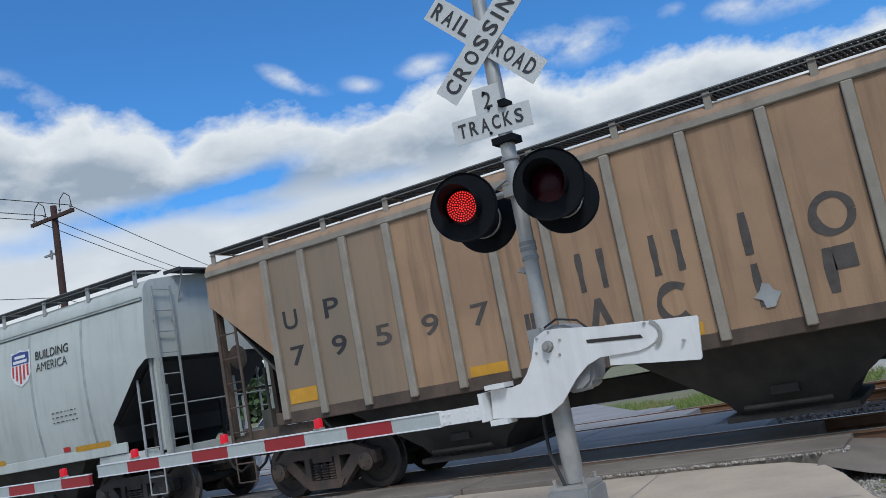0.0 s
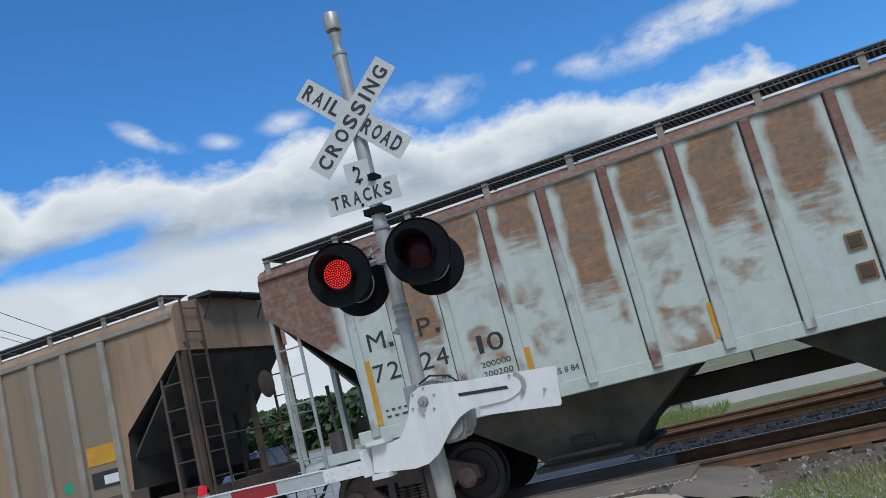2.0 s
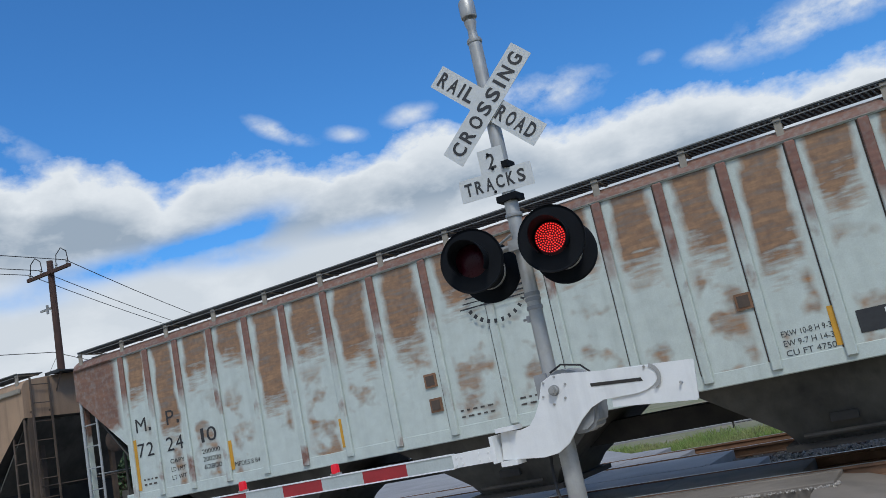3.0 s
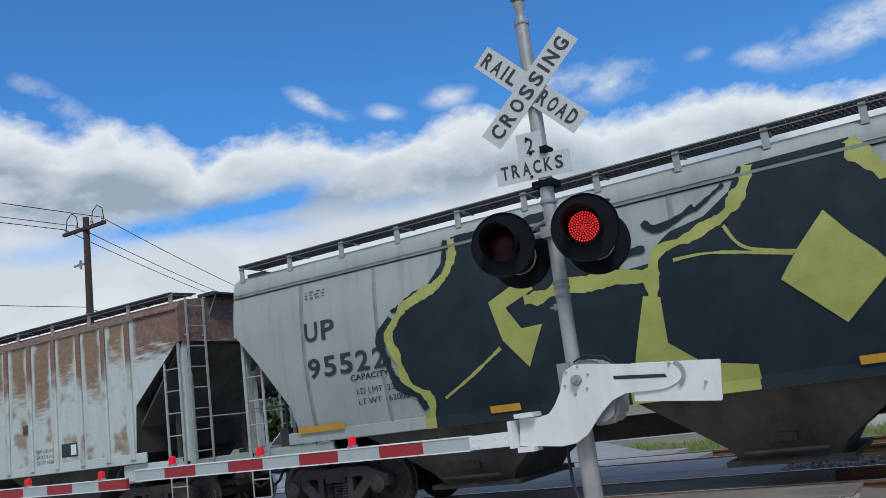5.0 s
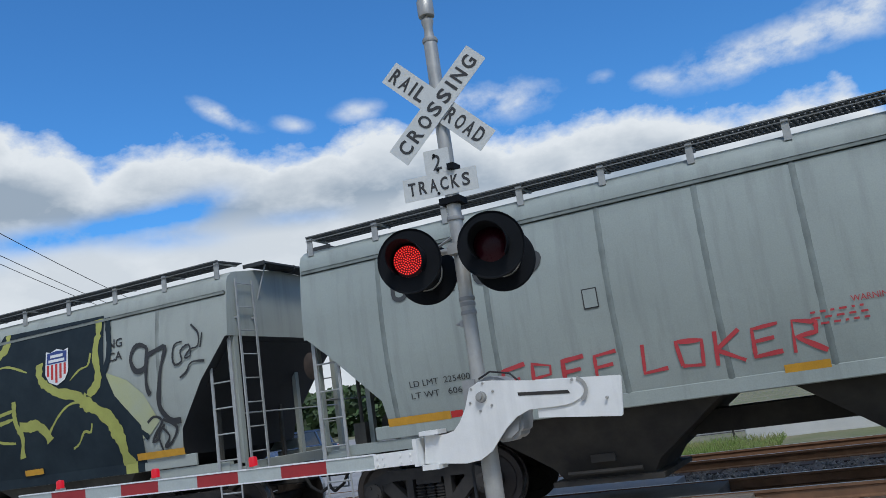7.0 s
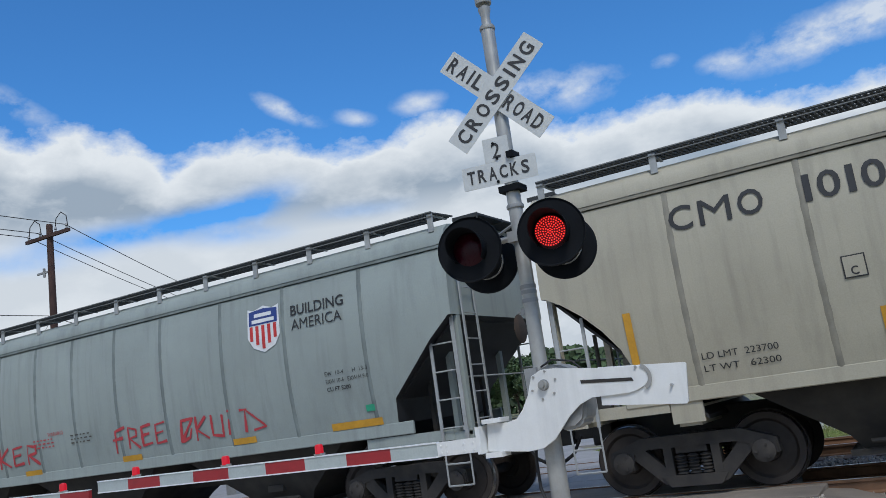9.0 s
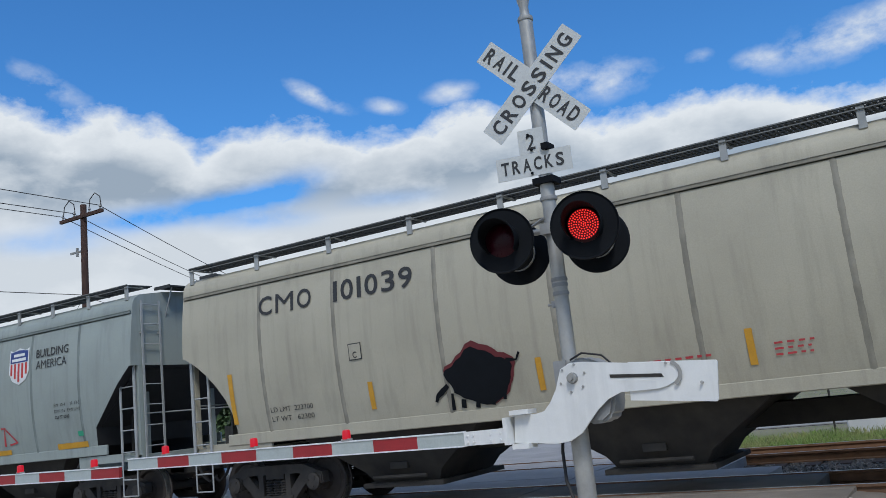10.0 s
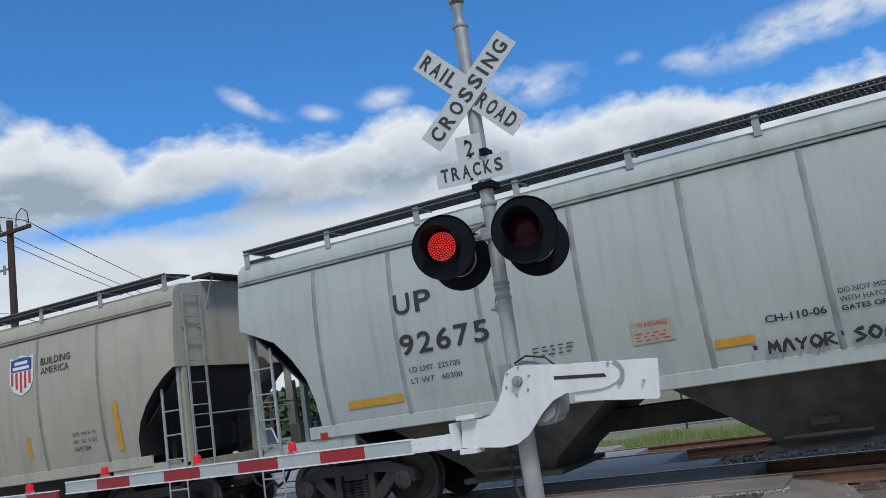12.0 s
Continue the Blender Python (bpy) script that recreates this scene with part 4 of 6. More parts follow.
        for a, b in zip(pts, pts[1:]):
            rod(bm, a, b, 0.025, 8)
        part("air_hose", bm, "rubber", car)
        # side bearing bracket over the truck
        part("jacking_bracket", boxes((e + s * 1.62 - 0.2, e + s * 1.62 + 0.2, -1.45, -1.40, 0.9, 1.2), (e + s * 1.62 - 0.14, e + s * 1.62 + 0.14, -1.4, 1.4, 0.86, 1.1)), end_paint, car)
        add_truck(car, e + s * 1.47, "truck" if style == "ribbed" else "ironblack")
    # brake reservoir on the platform of one end
    bm = bmesh.new()
    rod(bm, (0.75, -0.6, 1.42), (0.75, 0.5, 1.42), 0.2, 16)
    box(bm, 0.3, 0.5, -1.0, -0.65, 1.15, 1.5)
    rod(bm, (0.4, -0.9, 1.5), (0.4, -0.9, 2.2), 0.03, 8)
    part("brake_reservoir", bm, "underg", car, "grimy brake cylinder and valve")
    part("brake_wheel", shape(lambda b: [lathe(b, [(0.2, 0), (0.24, 0.015), (0.2, 0.03)], 20, "x", (L + 0.09, 0.45, 2.6)), rod(b, (L + 0.0, 0.45, 2.6), (L + 0.1, 0.45, 2.6), 0.03, 8)]), "truck", car)
    # discharge hoppers below the sill and the centre sill
    part("centre_sill", boxes((0.2, L - 0.2, -0.3, 0.3, 0.72, 1.02)), "under", car)
    for c in (4.05, L / 2, L - 4.05):
        bm = bmesh.new()
        up = [bm.verts.new((c + x, y, sill - 0.03)) for x, y in ((-1.85, -1.4), (1.85, -1.4), (1.85, 1.4), (-1.85, 1.4))]
        mid = [bm.verts.new((c + x, y, 0.52)) for x, y in ((-0.72, -0.95), (0.72, -0.95), (0.72, 0.95), (-0.72, 0.95))]
        lo = [bm.verts.new((c + x, y, 0.34)) for x, y in ((-0.6, -0.85), (0.6, -0.85), (0.6, 0.85), (-0.6, 0.85))]
        for a, b in ((up, mid), (mid, lo)):
            for i in range(4):
                bm.faces.new((a[i], a[(i + 1) % 4], b[(i + 1) % 4], b[i]))
        bm.faces.new(up)
        bm.faces.new(lo)
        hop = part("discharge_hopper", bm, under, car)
        bm = bmesh.new()
        box(bm, c - 0.75, c + 0.75, -1.0, 1.0, 0.28, 0.35)
        rod(bm, (c - 0.5, -1.05, 0.44), (c + 0.5, -1.05, 0.44), 0.03, 8)
        box(bm, c - 0.16, c + 0.16, -1.06, -0.93, 0.56, 0.66)
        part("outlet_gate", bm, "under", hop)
    return car, hw


def near_side(hw, off):
    return lambda x, z: (x, -(hw(z) + off + 0.004), z)


def shield(car, p, x, z, w, h):
    """A plain striped shield: blue head over red and white stripes."""
    out = [(x, z + h), (x + w * 0.2, z + h * 0.95), (x + w * 0.5, z + h * 1.03), (x + w * 0.8, z + h * 0.95), (x + w, z + h), (x + w * 1.02, z + h * 0.35), (x + w * 0.85, z + h * 0.12),
           (x + w * 0.5, z), (x + w * 0.15, z + h * 0.12), (x - w * 0.02, z + h * 0.35)]
    e = decal("shield", out, p(0.008), "wht", car, "red, white and blue striped shield emblem")
    decal("shield_head", [(x + 0.03, z + h * 0.62), (x + w - 0.03, z + h * 0.62), (x + w - 0.03, z + h * 0.93), (x + w * 0.5, z + h * 0.97), (x + 0.03, z + h * 0.93)], p(0.012), "navy", e)
    for i in range(2):
        a, b = (0.14, 0.86) if i else (0.22, 0.78)
        decal("shield_bar", [(x + w * a, z + h * (0.66 + 0.13 * (1 - i))), (x + w * b, z + h * (0.66 + 0.13 * (1 - i))), (x + w * b, z + h * (0.74 + 0.13 * (1 - i))), (x + w * a, z + h * (0.74 + 0.13 * (1 - i)))], p(0.016), "wht", e)
    for i in range(5):
        xa = x + w * (0.06 + 0.19 * i)
        low = 0.06 + 0.1 * abs(i - 2)
        decal("shield_stripe", [(xa, z + h * (low + 0.02)), (xa + w * 0.1, z + h * (low + 0.02)), (xa + w * 0.1, z + h * 0.6), (xa, z + h * 0.6)], p(0.012), "redr", e)


def rect(x, z, w, h):
    return [(x, z), (x + w, z), (x + w, z + h), (x, z + h)]


def bars(car, p, x, z, w, rows, h, material="faded", lead=1.7):
    """Lines of small print that cannot be read."""
    rnd = random.Random(int(x * 100))
    bm_rows = []
    for r in range(rows):
        q = x
        while q < x + w - 0.03:
            k = rnd.uniform(0.03, 0.1)
            bm_rows.append(rect(q, z + (rows - 1 - r) * h * lead, min(k, x + w - q), h * 0.6))
            q += k + 0.05
    me = bpy.data.meshes.new("small_print")
    vs, fs = [], []
    for b in bm_rows:
        fs.append(tuple(range(len(vs), len(vs) + 4)))
        vs += [p(0.009)(*c) for c in b]
    me.from_pydata(vs, [], fs)
    me.materials.append(M[material])
    ob = new("small_print", me)
    ob.parent = car
    tagged(ob, "lines of small stencilled print", kind="stuff")


def slogan(car, p, x, z, w, h):
    lettering("slogan", "BUILDING", x, z + h * 1.35, w, h, p(0.008), "letter", car, 0.015)
    lettering("slogan", "AMERICA", x, z, w * 0.95, h, p(0.008), "letter", car, 0.015)


def surf(hw):
    return lambda off: near_side(hw, off)


def oranges(car, p, items):
    for x, z, w, h in items:
        decal("reflector", rect(x, z, w, h), p(0.009), "orange", car, "orange reflective strip")


starts = []


def car_pale():
    car, hw = hopper_car("pale grey covered hopper wagon with a striped shield and slogan", "pale", 16.45, "round", slope=((0.05, 2.75), (0.3, 2.6), (1.2, 1.75), (1.25, 1.38)), seams=[1.9 + 1.6 * i for i in range(9)])
    p = surf(hw)
    shield(car, p, 12.5, 2.82, 0.62, 0.7)
    slogan(car, p, 13.3, 3.02, 1.02, 0.17)
    bars(car, p, 13.6, 1.98, 0.75, 3, 0.038, lead=2.4)
    oranges(car, p, [(14.05, 1.38, 1.0, 0.1), (11.3, 1.38, 0.5, 0.1)])
    decal("reflector", rect(13.7, 1.42, 0.2, 0.09), p(0.009), "redr", car, "red reflective strip")
    starts.append((car, -25.5))


def car_brown():
    ribs = [1.35, 2.12, 2.95, 3.76, 4.58, 5.4, 6.2, 7.18, 8.15, 9.1, 10.03, 10.93, 11.74, 12.54, 13.33, 14.1, 14.82, 15.63]
    car, hw = hopper_car("faded brown ribbed covered hopper wagon with worn lettering", "brown", 17.1, "ribbed", slope=((0.05, 3.3), (1.27, 2.27), (1.34, 1.38)), seams=ribs, board_posts=14, barmat="grimebrown", end_paint="grimebrown")
    p = surf(hw)

    # marks and number, one figure to a panel
    for ch, x, z in (("U", 1.55, 2.64), ("P", 2.38, 2.67), ("7", 1.6, 2.07), ("9", 2.42, 2.09), ("5", 3.24, 2.09), ("9", 4.06, 2.08), ("7", 4.88, 2.07)):
        lettering("lettering", ch, x, z, 0.29, 0.3, p(0.006), "letter" if x < 3 else "faded", car, 0.012)

    # the two large rows, each figure a plain faded bar, ring, wedge or hook
    def figure(form, x, z):
        h, w = 0.5, 0.36
        if form == "bar":
            stroke("painted_bar", [(x, z), (x, z + h)], 0.1, p(0.006), "faded", car, "faded dark painted bar")
        elif form == "pair":
            for d in (-0.15, 0.15):
                stroke("painted_bar", [(x + d, z), (x + d, z + h)], 0.09, p(0.006), "faded", car, "faded dark painted bar")
        elif form == "wedge":
            decal("painted_wedge", [(x - 0.2, z), (x - 0.1, z), (x, z + 0.34), (x + 0.1, z), (x + 0.2, z), (x + 0.04, z + h), (x - 0.04, z + h)], p(0.006), "faded", car, "faded dark painted wedge")
        elif form == "flag":
            stroke("painted_bar", [(x - 0.13, z), (x - 0.13, z + h)], 0.1, p(0.006), "faded", car, "faded dark painted bar")
            decal("painted_block", rect(x - 0.08, z + h - 0.26, 0.24, 0.26), p(0.006), "faded", car, "faded dark painted block")
        else:
            a0, a1 = (0, 360) if form == "ring" else (50, 310)
            pts = [(x + 0.2 * math.cos(radians(a)), z + h / 2 + 0.21 * math.sin(radians(a))) for a in range(a0, a1 + 1, 20)]
            stroke("painted_ring", pts, 0.1, p(0.006), "faded", car, "faded dark painted ring")

    for row in (((6.7, "pair"), (7.68, "pair"), (8.62, "bar"), (9.56, "ring"), (10.5, "pair")),
                ((5.82, "flag"), (6.7, "wedge"), (7.66, "hook"), (8.63, "bar"), (9.54, "flag"), (10.46, "bar"), (11.32, "hook"))):
        for x, form in row:
            figure(form, x, 2.19 if len(row) == 5 else 1.58)
    oranges(car, p, [(ribs[16] + 0.12, 1.92, 0.62, 0.3), (ribs[0] + 0.1, 1.5, 0.55, 0.22), (ribs[4] + 0.12, 1.4, 0.58, 0.14), (ribs[7] + 0.14, 1.4, 0.6, 0.15), (ribs[10] + 0.14, 1.4, 0.55, 0.12), (ribs[12] + 0.12, 1.38, 0.6, 0.14)])
    decal("notice", rect(ribs[16] + 0.15, 1.55, 0.6, 0.26), p(0.007), "letter", car, "black notice panel")
    decal("notice", rect(ribs[16] + 0.4, 1.6, 0.3, 0.14), p(0.011), "wht", car, "white label")
    decal("sticker", [(8.55, 1.7), (8.63, 1.77), (8.67, 1.85), (8.75, 1.82), (8.78, 1.75), (8.86, 1.71), (8.8, 1.63), (8.76, 1.56), (8.66, 1.56), (8.64, 1.65)], p(0.016), "bar", car, "torn pale sticker")
    decal("sticker", rect(ribs[15] + 0.25, 1.6, 0.2, 0.16), p(0.006), "green", car, "small green label")
    starts.append((car, -7.47))


def car_rusty():
    ribs = [1.38, 2.05, 2.83, 3.68, 4.52, 5.35, 6.23, 7.15, 8.12, 9.08, 10.05, 10.93, 11.78, 12.6, 13.43, 14.25, 15.02, 15.74]
    car, hw = hopper_car("pale grey ribbed covered hopper wagon blotched with brown rust", "white", 17.15, "ribbed", slope=((0.05, 3.3), (1.27, 2.27), (1.34, 1.38)), seams=ribs, board_posts=14, under="underg", end_paint="white")
    p = surf(hw)
    for s, x, z, w, h in (("M.", 1.56, 2.44, 0.38, 0.25), ("P.", 2.36, 2.45, 0.3, 0.25), ("72", 1.54, 2.0, 0.41, 0.24), ("24", 2.28, 2.0, 0.42, 0.24), ("10", 3.14, 2.01, 0.37, 0.24)):
        word(s, x, z, w, h, p(0.008), "letter", car, 0.0)
    for i, s in enumerate(("CAPY", "LD LMT", "LT WT")):
        lettering("lettering", s, 2.32, 1.78 - 0.14 * i, 0.36, 0.075, p(0.006), "letter", car, 0.0)
    for i, s in enumerate(("200000", "200200", "62800")):
        lettering("lettering", s, 3.12, 1.82 - 0.13 * i, 0.42, 0.075, p(0.006), "letter", car, 0.0)
    lettering("lettering", "MPDES 8 84", 3.83, 1.5, 0.56, 0.075, p(0.006), "letter", car, 0.0)
    bars(car, p, 1.6, 1.5, 0.5, 2, 0.05)
    for k in (8, 9):
        bars(car, p, ribs[k] + 0.15, 1.5, 0.6, 2, 0.04, lead=2.2)
    for i, line in enumerate(("EXW 10-8 H 9-3", "EW 9-7 H 14-3", "CU FT 4750")):
        lettering("lettering", line, 12.74, 1.64 - 0.115 * i, 0.56, 0.07, p(0.006), "stencil", car, 0.0)
    # small rusted hatches on the side
    for x, z in ((7.78, 2.02), (7.8, 1.66), (12.33, 2.06)):
        hatch = part("hatch", boxes((x, x + 0.2, -1.56, -1.536, z, z + 0.2)), "rail", car, "small rusted side hatch")
        part("hatch_lid", boxes((x + 0.03, x + 0.17, -1.568, -1.561, z + 0.03, z + 0.17)), "grimebrown", hatch)
    oranges(car, p, [(1.4, 1.43, 0.12, 0.9), (3.72, 1.46, 0.1, 0.48), (6.1, 1.44, 0.1, 0.44), (10.87, 1.5, 0.1, 0.42), (13.3, 1.42, 0.1, 0.46)])
    # worn round emblem: a ring of ticks with lines across
    for i in range(26):
        a = 2 * math.pi * i / 26
        c, s = math.cos(a), math.sin(a)
        if abs(s) > 0.25:
            stroke("emblem_tick", [(9.2 + 0.44 * c, 3.1 + 0.36 * s), (9.2 + 0.5 * c, 3.1 + 0.42 * s)], 0.05, p(0.058), "letter", car, "worn black emblem")
    for i in range(4):
        stroke("emblem_line", [(8.62 + 0.06 * i, 2.98 + 0.07 * i), (9.72, 2.98 + 0.07 * i)], 0.025, p(0.056), "letter", car, "worn black emblem")
    decal("notice", rect(13.58, 1.5, 0.5, 0.26), p(0.007), "letter", car, "black notice panel")
    decal("notice", rect(13.88, 1.53, 0.17, 0.2), p(0.011), "wht", car, "white label")
    starts.append((car, 11.27))


def car_graffiti():
    car, hw = hopper_car("grey covered hopper wagon covered in dark and olive-yellow graffiti", "grey", 17.05, "round", under="underg", slope=((0.05, 3.12), (0.6, 2.5), (1.1, 1.8), (1.18, 1.38)), seams=[1.55, 3.05, 4.6, 6.2, 7.8, 9.4, 11.0, 12.6, 14.2, 15.6], board_posts=15)
    p = surf(hw)
    D = p(0.018)
    word("UP", 1.6, 2.8, 0.62, 0.31, p(0.008), "letter", car)
    word("95522", 1.6, 2.21, 1.55, 0.32, p(0.008), "letter", car)
    lettering("lettering", "CAPACITY 5", 2.42, 2.08, 0.85, 0.09, p(0.008), "letter", car)
    lettering("lettering", "LD LMT  22400", 2.5, 1.86, 0.95, 0.09, p(0.008), "letter", car)
    lettering("lettering", "LT WT   62000", 2.5, 1.7, 0.95, 0.09, p(0.008), "letter", car)
    bars(car, p, 1.65, 3.5, 0.45, 3, 0.03)
    # dark fields behind the figures
    dark = "dark slate spray-painted graffiti field"
    decal("graffiti", [(4.5, 3.93), (6.83, 3.93), (6.83, 2.9), (7.42, 2.95), (7.55, 3.16), (7.75, 3.3), (8.2, 3.4), (8.55, 3.64), (8.7, 3.93), (9.98, 3.95), (10.12, 3.6), (10.35, 3.42), (10.8, 3.2), (11.2, 3.02),
                       (11.4, 3.2), (11.5, 3.5), (11.62, 3.62), (11.9, 3.95), (14.4, 3.9), (14.42, 2.96), (14.62, 2.51), (15.12, 1.96), (15.1, 1.215), (3.78, 1.215), (3.84, 1.55), (3.4, 2.05), (3.24, 2.62), (3.5, 2.98), (4.4, 3.4)],
          p(0.012), "darkgraf", car, dark, 0.1)
    for w, pts in ((0.07, [(4.5, 3.92), (6.83, 3.95), (6.9, 3.85)]), (0.08, [(6.98, 2.95), (7.1, 3.12), (7.4, 3.15)]), (0.09, [(7.42, 3.5), (7.55, 3.38), (7.8, 3.42), (8.1, 3.55)]), (0.06, [(8.1, 3.5), (8.5, 3.75)]),
                   (0.035, [(10.5, 3.4), (10.8, 3.55), (10.95, 3.78), (11.1, 3.5), (10.95, 3.2)]), (0.035, [(10.6, 3.3), (10.9, 3.62), (11.0, 3.3)]), (0.05, [(11.2, 3.1), (11.25, 3.5), (11.42, 3.75), (11.3, 3.3)]),
                   (0.16, [(3.3, 2.95), (3.08, 2.65), (3.28, 2.05), (3.72, 1.5)]), (0.1, [(3.35, 3.0), (4.3, 3.5), (4.42, 3.92)]), (0.12, [(14.5, 3.85), (14.52, 3.0), (14.3, 2.6)]), (0.1, [(14.35, 2.55), (14.75, 2.2), (15.25, 1.75)])):
        stroke("graffiti", pts, w, p(0.014), "darkgraf", car, "dark sprayed outline")
    # the same paint where it runs down over the side sill
    def on_sill(off):
        return lambda x, z: (x, -(hw(1.38) + off), z)

    decal("graffiti", rect(3.75, 1.212, 11.3, 0.186), on_sill(0.015), "darkgraf", car, dark)
    for x, w in ((3.66, 0.18), (6.86, 1.62), (10.74, 0.6), (14.64, 0.26)):
        decal("graffiti", rect(x, 1.212, w, 0.186), on_sill(0.019), "yelgraf", car, "olive-yellow sprayed foot")
    # yellow figures
    yel = "olive-yellow sprayed stroke"
    for w, pts in ((0.15, [(4.48, 3.92), (4.38, 3.4), (3.58, 2.98), (3.26, 2.64), (3.46, 2.02), (3.82, 1.52), (3.7, 1.25)]), (0.11, [(6.72, 3.93), (6.76, 2.85)]), (0.2, [(7.45, 2.76), (6.6, 2.86), (5.6, 2.8)]),
                   (0.16, [(7.42, 2.72), (7.62, 3.07), (8.4, 3.32), (8.72, 3.62), (8.81, 3.92)]), (0.2, [(7.42, 2.78), (7.4, 2.5), (7.36, 2.2)]), (0.05, [(5.12, 2.2), (4.62, 1.9), (4.08, 1.62)]), (0.045, [(7.74, 2.93), (8.25, 2.92), (9.15, 2.73)]),
                   (0.045, [(8.42, 3.23), (8.63, 2.91), (9.21, 2.74)]), (0.05, [(10.15, 2.42), (10.5, 2.6), (10.95, 2.58)]), (0.21, [(10.04, 3.95), (10.24, 3.47), (10.7, 3.12), (11.12, 2.66), (11.34, 2.2), (11.22, 1.8)]),
                   (0.15, [(12.07, 3.95), (12.03, 3.69), (11.62, 3.52), (11.48, 3.33), (11.44, 2.99), (11.56, 2.59), (11.66, 2.44)]), (0.07, [(11.42, 2.46), (12.22, 2.57)]), (0.07, [(11.45, 2.31), (12.26, 2.43)]),
                   (0.12, [(12.2, 2.72), (12.27, 2.12), (12.33, 1.72)]), (0.2, [(12.32, 2.28), (12.69, 2.26), (12.88, 2.12), (13.0, 1.92)]), (0.045, [(11.39, 2.16), (11.63, 2.13), (11.72, 2.08), (11.85, 2.03), (12.17, 1.99)]),
                   (0.045, [(12.96, 2.0), (13.3, 2.34), (13.6, 2.5), (13.95, 2.5)]), (0.045, [(11.62, 3.34), (12.05, 3.36), (12.56, 3.19)]), (0.16, [(12.9, 3.3), (12.98, 3.02), (13.27, 2.74), (13.9, 2.58), (14.15, 2.44)]),
                   (0.27, [(13.9, 2.58), (14.3, 2.3), (14.58, 1.88), (14.76, 1.28)]), (0.16, [(14.25, 3.85), (14.28, 2.95), (14.1, 2.55)]), (0.04, [(13.62, 2.9), (13.85, 3.05), (14.05, 3.1), (14.12, 3.3)]),
                   (0.04, [(13.55, 1.75), (13.7, 1.82), (13.85, 2.0), (14.0, 1.98), (14.05, 2.12)])):
        stroke("graffiti", pts, w, D, "yelgraf", car, yel)
    for pts in ([(5.68, 3.14), (5.76, 2.92), (5.3, 2.74), (5.5, 2.42), (5.82, 2.43), (5.52, 1.88), (5.18, 2.3), (5.04, 2.86)], [(7.28, 2.55), (7.5, 2.5), (7.48, 1.92), (7.86, 1.62), (8.5, 1.51), (8.5, 1.23), (6.85, 1.23), (7.06, 1.9)],
                [(9.56, 3.16), (9.8, 2.83), (10.01, 2.6), (10.16, 2.38), (9.57, 1.84), (8.96, 2.45), (9.21, 2.78)], [(11.08, 1.9), (11.33, 1.86), (11.34, 1.24), (10.72, 1.24)]):
        decal("graffiti", pts, p(0.022), "yelgraf", car, yel)
    decal("graffiti", [(14.44, 2.92), (14.92, 2.72), (15.25, 2.45), (15.52, 1.98), (15.3, 1.8), (15.05, 1.72), (14.86, 2.0), (14.62, 2.45)], p(0.011), "yelwash", car, "thin olive-yellow sprayed wash")
    shield(car, lambda o: p(o + 0.02), 13.05, 2.86, 0.54, 0.62)
    lettering("slogan", "NG", 14.52, 3.3, 0.32, 0.15, p(0.008), "letter", car, 0.015)
    lettering("slogan", "CA", 14.52, 3.08, 0.32, 0.15, p(0.008), "letter", car, 0.015)
    for w, pts in ((0.08, [(15.39, 3.19), (15.24, 3.26), (15.1, 3.22), (15.03, 3.04), (15.12, 2.85), (15.28, 2.84), (15.38, 2.95), (15.39, 3.19), (15.34, 2.6), (15.4, 2.42)]),
                   (0.085, [(15.42, 3.07), (15.6, 3.12), (15.78, 3.14), (15.68, 2.85), (15.62, 2.6), (15.57, 2.21), (15.76, 1.97), (15.97, 1.94)]),
                   (0.035, [(16.14, 3.17), (15.98, 3.14), (15.93, 2.95), (15.97, 2.82), (16.12, 2.86), (16.1, 3.03), (16.28, 3.1), (16.3, 2.92), (16.18, 2.9), (16.3, 3.02), (16.46, 3.05), (16.48, 3.25), (16.33, 3.42)]),
                   (0.035, [(16.56, 3.25), (16.51, 3.02)]), (0.035, [(16.05, 2.6), (16.2, 2.68), (16.31, 2.81), (16.58, 2.8)]),
                   (0.045, [(15.27, 1.98), (15.42, 2.06), (15.58, 1.98), (15.42, 1.8), (15.31, 1.66), (15.45, 1.72), (15.52, 1.88), (15.68, 1.72), (15.55, 1.56), (15.7, 1.62), (15.86, 1.84), (15.6, 2.0)]),
                   (0.035, [(15.5, 1.5), (15.46, 1.75), (15.62, 1.92)])):
        stroke("tag", pts, w, p(0.015), "letter", car, "black sprayed scrawl")
    oranges(car, lambda o: p(o + 0.034), [(4.78, 1.32, 0.48, 0.1), (6.9, 1.29, 0.45, 0.1), (1.2, 1.37, 0.95, 0.1), (9.6, 1.35, 0.45, 0.1), (12.3, 1.4, 0.46, 0.1), (14.95, 1.4, 1.0, 0.11)])
    starts.append((car, 29.88))


